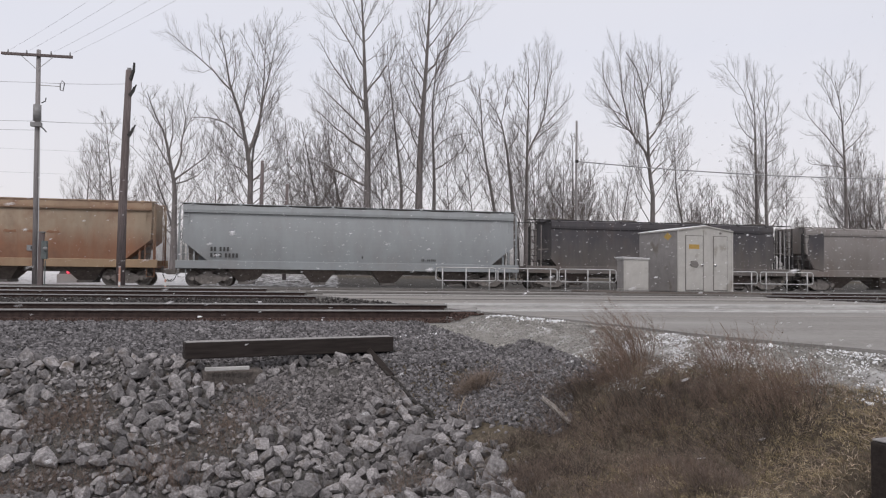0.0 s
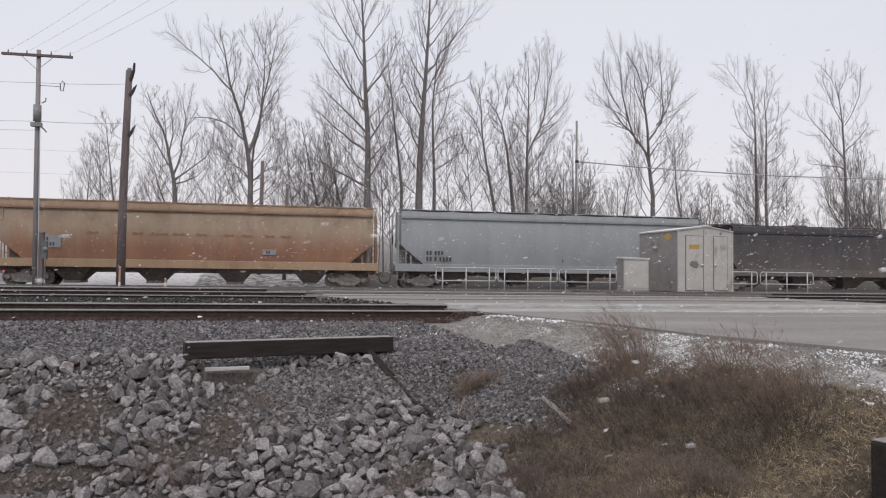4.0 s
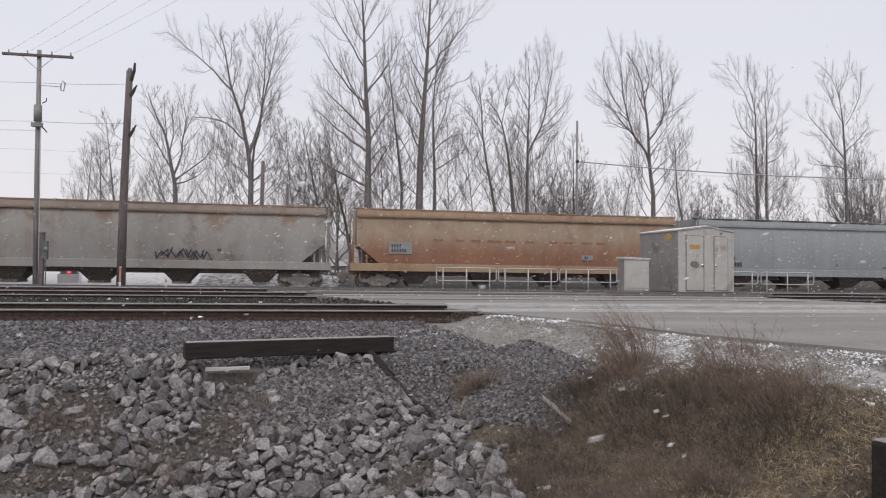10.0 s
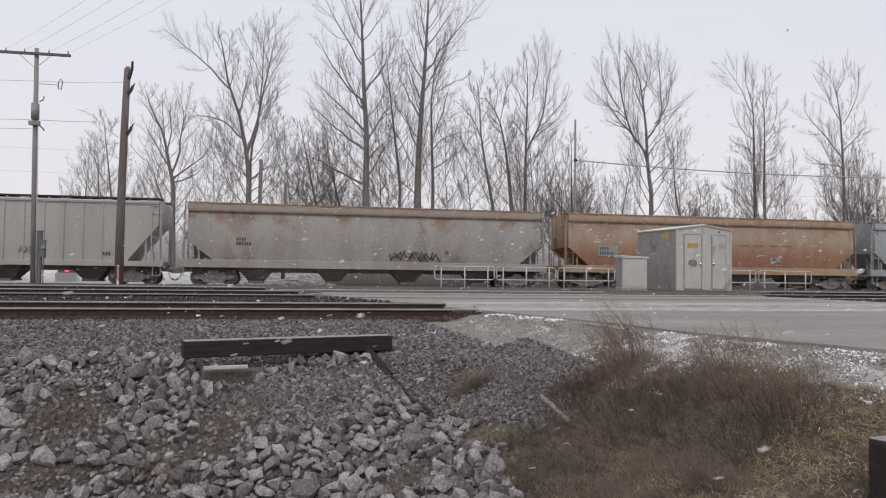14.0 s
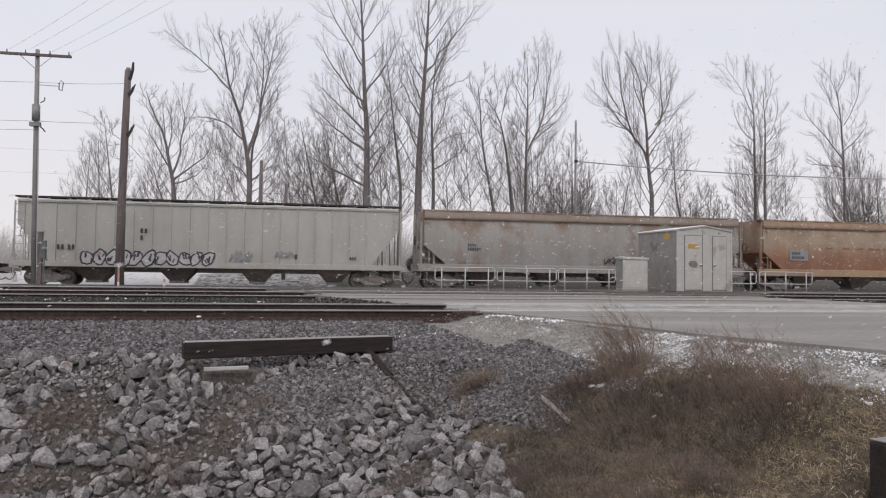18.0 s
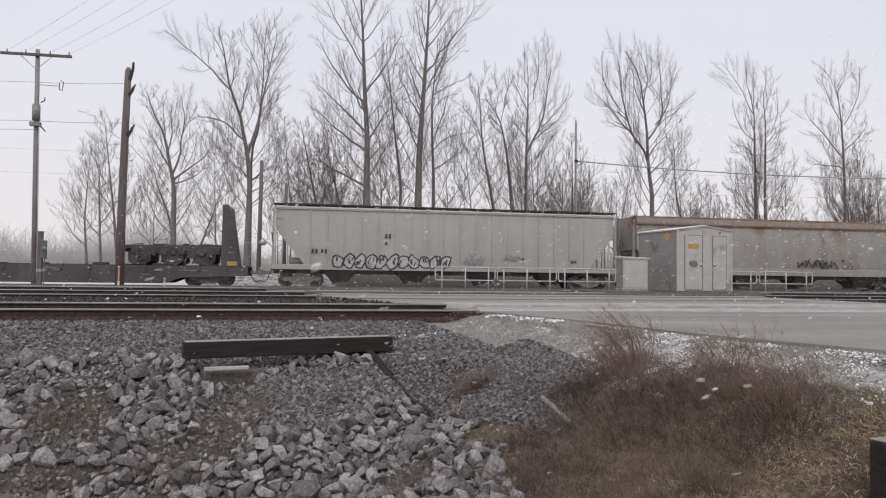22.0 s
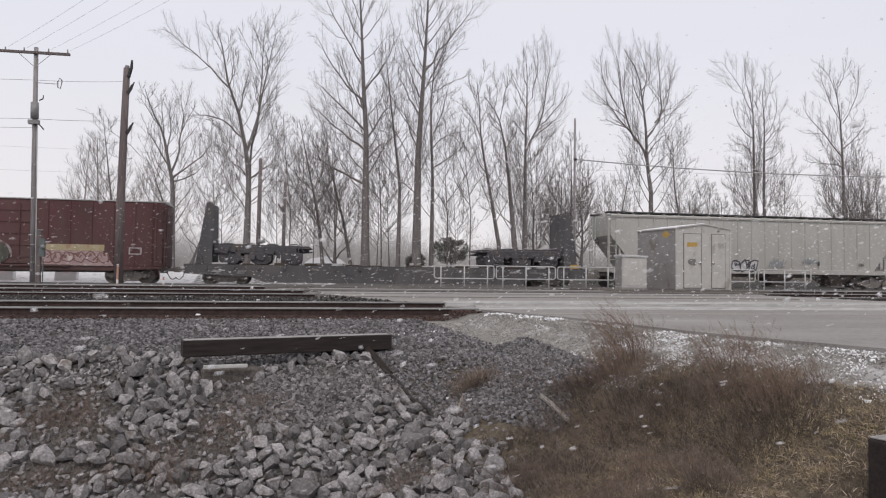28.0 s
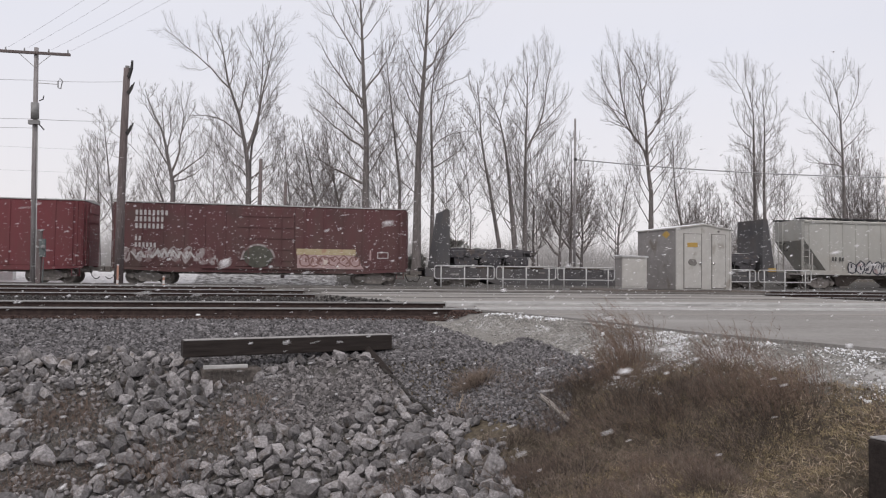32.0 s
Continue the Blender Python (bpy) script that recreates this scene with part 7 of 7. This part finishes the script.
def weeds():
    rng = random.Random(51)
    tall = "tall russet dead weed clump bent by the wind"
    low = "tangled brown dead weeds at the ditch"
    # the tall fuzzy clump by the road, its lower neighbour, and sparse stalks at the shoulder
    for i, (x, y, s, h, n, lean) in enumerate(((3.95, 8.35, 0.30, 0.78, 120, -0.35), (3.75, 8.2, 0.28, 0.55, 110, -0.25), (4.15, 8.45, 0.22, 0.92, 40, -0.55), (4.72, 7.45, 0.34, 0.46, 120, -0.35), (4.45, 7.1, 0.30, 0.36, 90, -0.25),
                                               (4.60, 6.35, 0.22, 0.78, 60, -0.50), (4.72, 6.2, 0.24, 0.55, 70, -0.35), (4.45, 6.15, 0.26, 0.48, 80, -0.2), (5.0, 6.3, 0.2, 0.45, 12, -0.3))):
        SWAYING.append((weed_clump(x, y, s, h, n, 60 + i, M_RUSSET, tall, lean, r=0.0017), x, y, i))
    spots = []
    for i in range(190):
        y = rng.uniform(5.2, 8.5)
        x = rng.uniform(1.95, 4.75)
        if x < road_edge(y) - 1.1 and x > (3.0 if y > 7.9 else 2.6 if y > 7.4 else 2.0) and not (x > 4.1 and y > 7.4) and noise.noise(Vector((x * 1.3, y * 1.3, 61))) > -0.2 and (x - 3.55) * 0.9 + (5.9 - y) * 0.75 < 0.35:
            spots.append((x, y))
    for i, (x, y) in enumerate(spots):
        weed_clump(x, y, rng.uniform(0.16, 0.34), rng.uniform(0.12, 0.30), 44, 80 + i, (M_WEED, M_DARKWEED, M_DARKWEED, M_RUSSET)[i % 4], low, rng.uniform(-0.4, 0.1), r=0.0013)
    # brown tufts on the stones
    for i, (x, y, h, n) in enumerate(((2.42, 10.2, 0.28, 260), (2.34, 10.1, 0.24, 200), (2.5, 10.05, 0.18, 140))):
        weed_clump(x, y, 0.22, h, n, 190 + i, M_LITTER, "small brown dead weed tuft on the ballast slope", -0.1, r=0.0016)
    for i, (x, y, h) in enumerate(((-1.55, 8.6, 0.35), (-1.35, 8.5, 0.3), (-0.62, 9.8, 0.16), (-3.2, 9.6, 0.26), (-2.9, 9.75, 0.22), (-0.85, 9.5, 0.2), (-3.4, 9.3, 0.2), (1.12, 8.0, 0.2), (1.0, 7.8, 0.22), (-4.4, 9.5, 0.25), (-0.75, 10.0, 0.16), (-0.3, 9.5, 0.14), (-1.75, 8.85, 0.25), (-1.6, 9.1, 0.22), (1.3, 7.6, 0.2), (-2.9, 8.6, 0.2), (-3.2, 8.5, 0.22), (-2.5, 8.7, 0.18), (-2.2, 8.6, 0.2), (-3.1, 9.55, 0.24), (-2.75, 9.5, 0.2))):
        weed_clump(x, y, 0.26, h, 60, 200 + i, M_DARKWEED if i % 2 else M_RUSSET, "small brown dead weed among the rocks", -0.15, r=0.0014)
    k = 0
    while k < 46:
        x, y = rng.uniform(-3.4, -0.4), rng.uniform(8.2, 10.5)
        if in_weeds(x, y):
            weed_clump(x, y, 0.2, rng.uniform(0.08, 0.20), 34, 300 + k, (M_RUSSET, M_DARKWEED, M_WEED)[k % 3], "small brown dead weed among the rocks", -0.12, r=0.0014)
            k += 1
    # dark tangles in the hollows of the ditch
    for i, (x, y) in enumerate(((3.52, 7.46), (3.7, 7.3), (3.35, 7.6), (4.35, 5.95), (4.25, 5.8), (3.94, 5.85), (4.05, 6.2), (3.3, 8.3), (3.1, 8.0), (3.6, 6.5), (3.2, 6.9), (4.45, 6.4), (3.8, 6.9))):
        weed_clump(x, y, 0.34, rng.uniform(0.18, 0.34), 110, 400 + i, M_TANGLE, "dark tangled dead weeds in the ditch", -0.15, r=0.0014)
    for i in range(22):
        x, y = rng.uniform(2.0, 3.3), rng.uniform(8.3, 10.2)
        if x > pipe_line(y) + 0.1:
            weed_clump(x, y, 0.22, rng.uniform(0.06, 0.18), 40, 430 + i, (M_DARKWEED, M_WEED)[i % 2], "low dead weeds on the ballast slope", -0.15, r=0.0014)
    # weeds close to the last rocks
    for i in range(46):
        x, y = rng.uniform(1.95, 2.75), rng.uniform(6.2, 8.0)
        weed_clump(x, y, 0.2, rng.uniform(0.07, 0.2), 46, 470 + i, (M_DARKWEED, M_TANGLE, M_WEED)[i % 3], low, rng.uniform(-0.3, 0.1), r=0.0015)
    weed_clump(2.0, 9.35, 0.02, 0.28, 3, 230, M_STRAW, "single pale dead stalk on the slope", 0.05, r=0.004)


def blades(name, label, mat, x, y, h, bend, seed, thin, pull=-0.35):
    """One sheet of bent blades rooted at x, y."""
    g = np.random.default_rng(seed)
    m = len(x)
    z = np.array([ground_z(a, b) for a, b in zip(x, y)])
    ang = g.uniform(0, 6.28, m)
    dx, dy = np.cos(ang) * bend + pull, np.sin(ang) * bend
    t = np.linspace(0, 1, 4)
    p = np.stack([x[:, None] + dx[:, None] * h[:, None] * t ** 1.6, y[:, None] + dy[:, None] * h[:, None] * t ** 1.6, z[:, None] - 0.01 + h[:, None] * (t - 0.5 * t ** 2.2 * np.minimum(1, bend)[:, None])], -1)
    v, f = tubes(p, np.linspace(1, 0.3, 4)[None] * g.uniform(*thin, (m, 1)), 3)
    tagged(new(name, array_mesh(name, v, f, mat)), label, "grass", kind="stuff")


def grass():
    """Short matted grass and litter in tufts on the near bank: brown in the ditch, olive and straw-coloured towards the road."""
    for name, label, mat, n, seed, hmax, thin in (("dead_grass", "matted straw-coloured dead grass", M_GRASS, 1900, 71, 0.07, (0.0022, 0.0046)), ("dull_grass", "short dull olive-brown grass", M_GREEN, 4400, 72, 0.07, (0.0022, 0.0046)),
                                                  ("brown_litter", "flattened brown weeds and litter", M_LITTER, 4400, 73, 0.07, (0.0018, 0.0042))):
        g = np.random.default_rng(seed)
        cx, cy = g.uniform(1.6, 5.6, n), g.uniform(3.7, 8.6, n)
        keep = []
        for a, b in zip(cx, cy):
            edge = (2.95 if b > 7.9 else 2.6 if b > 7.4 else 2.25 if b > 6.6 else 1.95 + 0.12 * (b - 4)) + 0.3 * noise.noise(Vector((a * 2, b * 2, seed)))
            lump = noise.noise(Vector((a * 2.4, b * 2.4, seed * 3)))
            inside = edge < a < road_edge(b) - (1.0 if b > 6.5 else 1.15) and (b < 8.2 or lump > 0.1)
            yellow = (a - 3.55) * 0.9 + (5.9 - b) * 0.75 + 0.9 * noise.noise(Vector((a * 1.5, b * 1.5, 7)))
            if name == "dead_grass":
                inside = inside and yellow + lump > 0.45
            elif name == "dull_grass":
                inside = inside and (yellow > -0.1 or lump > 0.12)
            keep.append(inside)
        cx, cy = cx[keep], cy[keep]
        per = g.integers(6, 15, len(cx))
        x = np.repeat(cx, per) + g.normal(0, 0.045, per.sum())
        y = np.repeat(cy, per) + g.normal(0, 0.04, per.sum())
        h = np.repeat(hmax * g.uniform(0.4, 1.15, len(cx)), per) * g.uniform(0.6, 1.1, per.sum())
        blades(name, label, mat, x, y, h, g.uniform(0.1, 1.3, len(x)), seed + 100, thin, -0.12)


def straw():
    """Bright curled straw in tufts on the near bank."""
    g = np.random.default_rng(77)
    spots = [(a, b) for a, b in zip(g.uniform(2.8, 5.2, 360), g.uniform(4.2, 6.8, 360)) if a < road_edge(b) - 0.9 and (a - 3.55) * 0.9 + (5.9 - b) * 0.75 + 0.6 * noise.noise(Vector((a * 2, b * 2, 12))) > 0.5]
    spots += [(2.91 + g.normal(0, 0.10), 5.55 + g.normal(0, 0.08)) for _ in range(9)]
    x = np.concatenate([a + g.normal(0, 0.05, 5) for a, b in spots])
    y = np.concatenate([b + g.normal(0, 0.05, 5) for a, b in spots])
    blades("straw", "curled tufts of bright dead straw", M_STRAW, x, y, g.uniform(0.025, 0.085, len(x)), g.uniform(0.1, 1.3, len(x)), 78, (0.003, 0.006), -0.05)


weeds()
grass()
straw()

# ---------------------------------------------------------------- falling snow
M_FLAKE = bpy.data.materials.new("snowflake")
M_FLAKE.use_nodes = True
fn, fl = M_FLAKE.node_tree.nodes, M_FLAKE.node_tree.links
fn.remove(fn["Principled BSDF"])
thin, lit, both_ways = fn.new("ShaderNodeBsdfTranslucent"), fn.new("ShaderNodeBsdfDiffuse"), fn.new("ShaderNodeMixShader")
thin.inputs["Color"].default_value = lit.inputs["Color"].default_value = (0.95, 0.95, 0.97, 1)
fl.new(lit.outputs[0], both_ways.inputs[1])
fl.new(thin.outputs[0], both_ways.inputs[2])
fl.new(both_ways.outputs[0], fn["Material Output"].inputs["Surface"])
WINDS = ((-4.6, 0.2, -0.8), (-3.6, -0.2, -1.1), (-5.6, 0.0, -0.6))
SNOWFALL = []


def snowfall():
    """Three sheets of flakes, each drifting with the wind past the camera's whole view for the whole time."""
    octa = np.array([(1, 0, 0), (-1, 0, 0), (0, 1, 0), (0, -1, 0), (0, 0, 1), (0, 0, -1)], float)
    tri = np.array([(0, 2, 4), (2, 1, 4), (1, 3, 4), (3, 0, 4), (2, 0, 5), (1, 2, 5), (3, 1, 5), (0, 3, 5)])
    way = Vector((math.cos(radians(HEAD)), math.sin(radians(HEAD)), 0.04))
    side = Vector((way.y, -way.x, 0))
    for k, wind in enumerate(WINDS):
        g = np.random.default_rng(90 + k)
        n = 30000
        d = 1.6 + 38 * np.sqrt(g.uniform(0, 1, n))
        u, v = g.uniform(-0.72, 0.72, n), -0.42 + 0.53 * g.uniform(0, 1, n) ** 1.15
        t = np.where(g.uniform(0, 1, n) < 0.30, g.uniform(26.5, 34.5, n), g.uniform(-1.5, 33.5, n))
        p = np.array([EYE[:]]) + d[:, None] * np.array([way[:]]) + (u * d)[:, None] * np.array([side[:]])
        p[:, 2] += v * d
        p -= t[:, None] * np.array([wind])
        r = 0.007 + g.gamma(1.5, 0.0052, n)
        r = np.minimum(r, 0.034)
        m = turns(g, n)
        shape = octa * np.array([1.0, 0.8, 0.6])
        verts = (np.einsum("nij,vj->nvi", m, shape) * r[:, None, None] + p[:, None, :]).reshape(-1, 3)
        faces = (tri[None] + (np.arange(n) * 6)[:, None, None]).reshape(-1, 3)
        ob = new("snowfall", array_mesh("snowfall", verts, faces, M_FLAKE))
        SNOWFALL.append((tagged(ob, "wet snowflakes driven sideways by the wind", "snow", kind="stuff"), wind))


snowfall()


# ---------------------------------------------------------------- what moves
def motions():
    times = [i for i in range(33)]
    for car, x in TRAIN:
        walk(car, [(t, pose(x + travel(t), TRACK_D, 0)) for t in times])
    ticks = [i / 5 for i in range(161)]
    for wheel, dx in WHEELS:
        walk(wheel, [(t, pose(dx, 0, 0.455, 0, math.degrees(travel(t) / 0.42), 0)) for t in ticks])

    for sheet, (vx, vy, vz) in SNOWFALL:
        walk(sheet, [(t, pose(vx * t, vy * t, vz * t)) for t in times])

    beats = [i * 0.4 for i in range(81)]
    for clump, x, y, k in SWAYING:
        at = ground_z(x, y)
        walk(clump, [(t, pose(x, y, at, 0, -2.2 * math.sin(t * 2.9 + k) - 1.6 * math.sin(t * 1.3 + 2 * k), 0)) for t in beats])


motions()
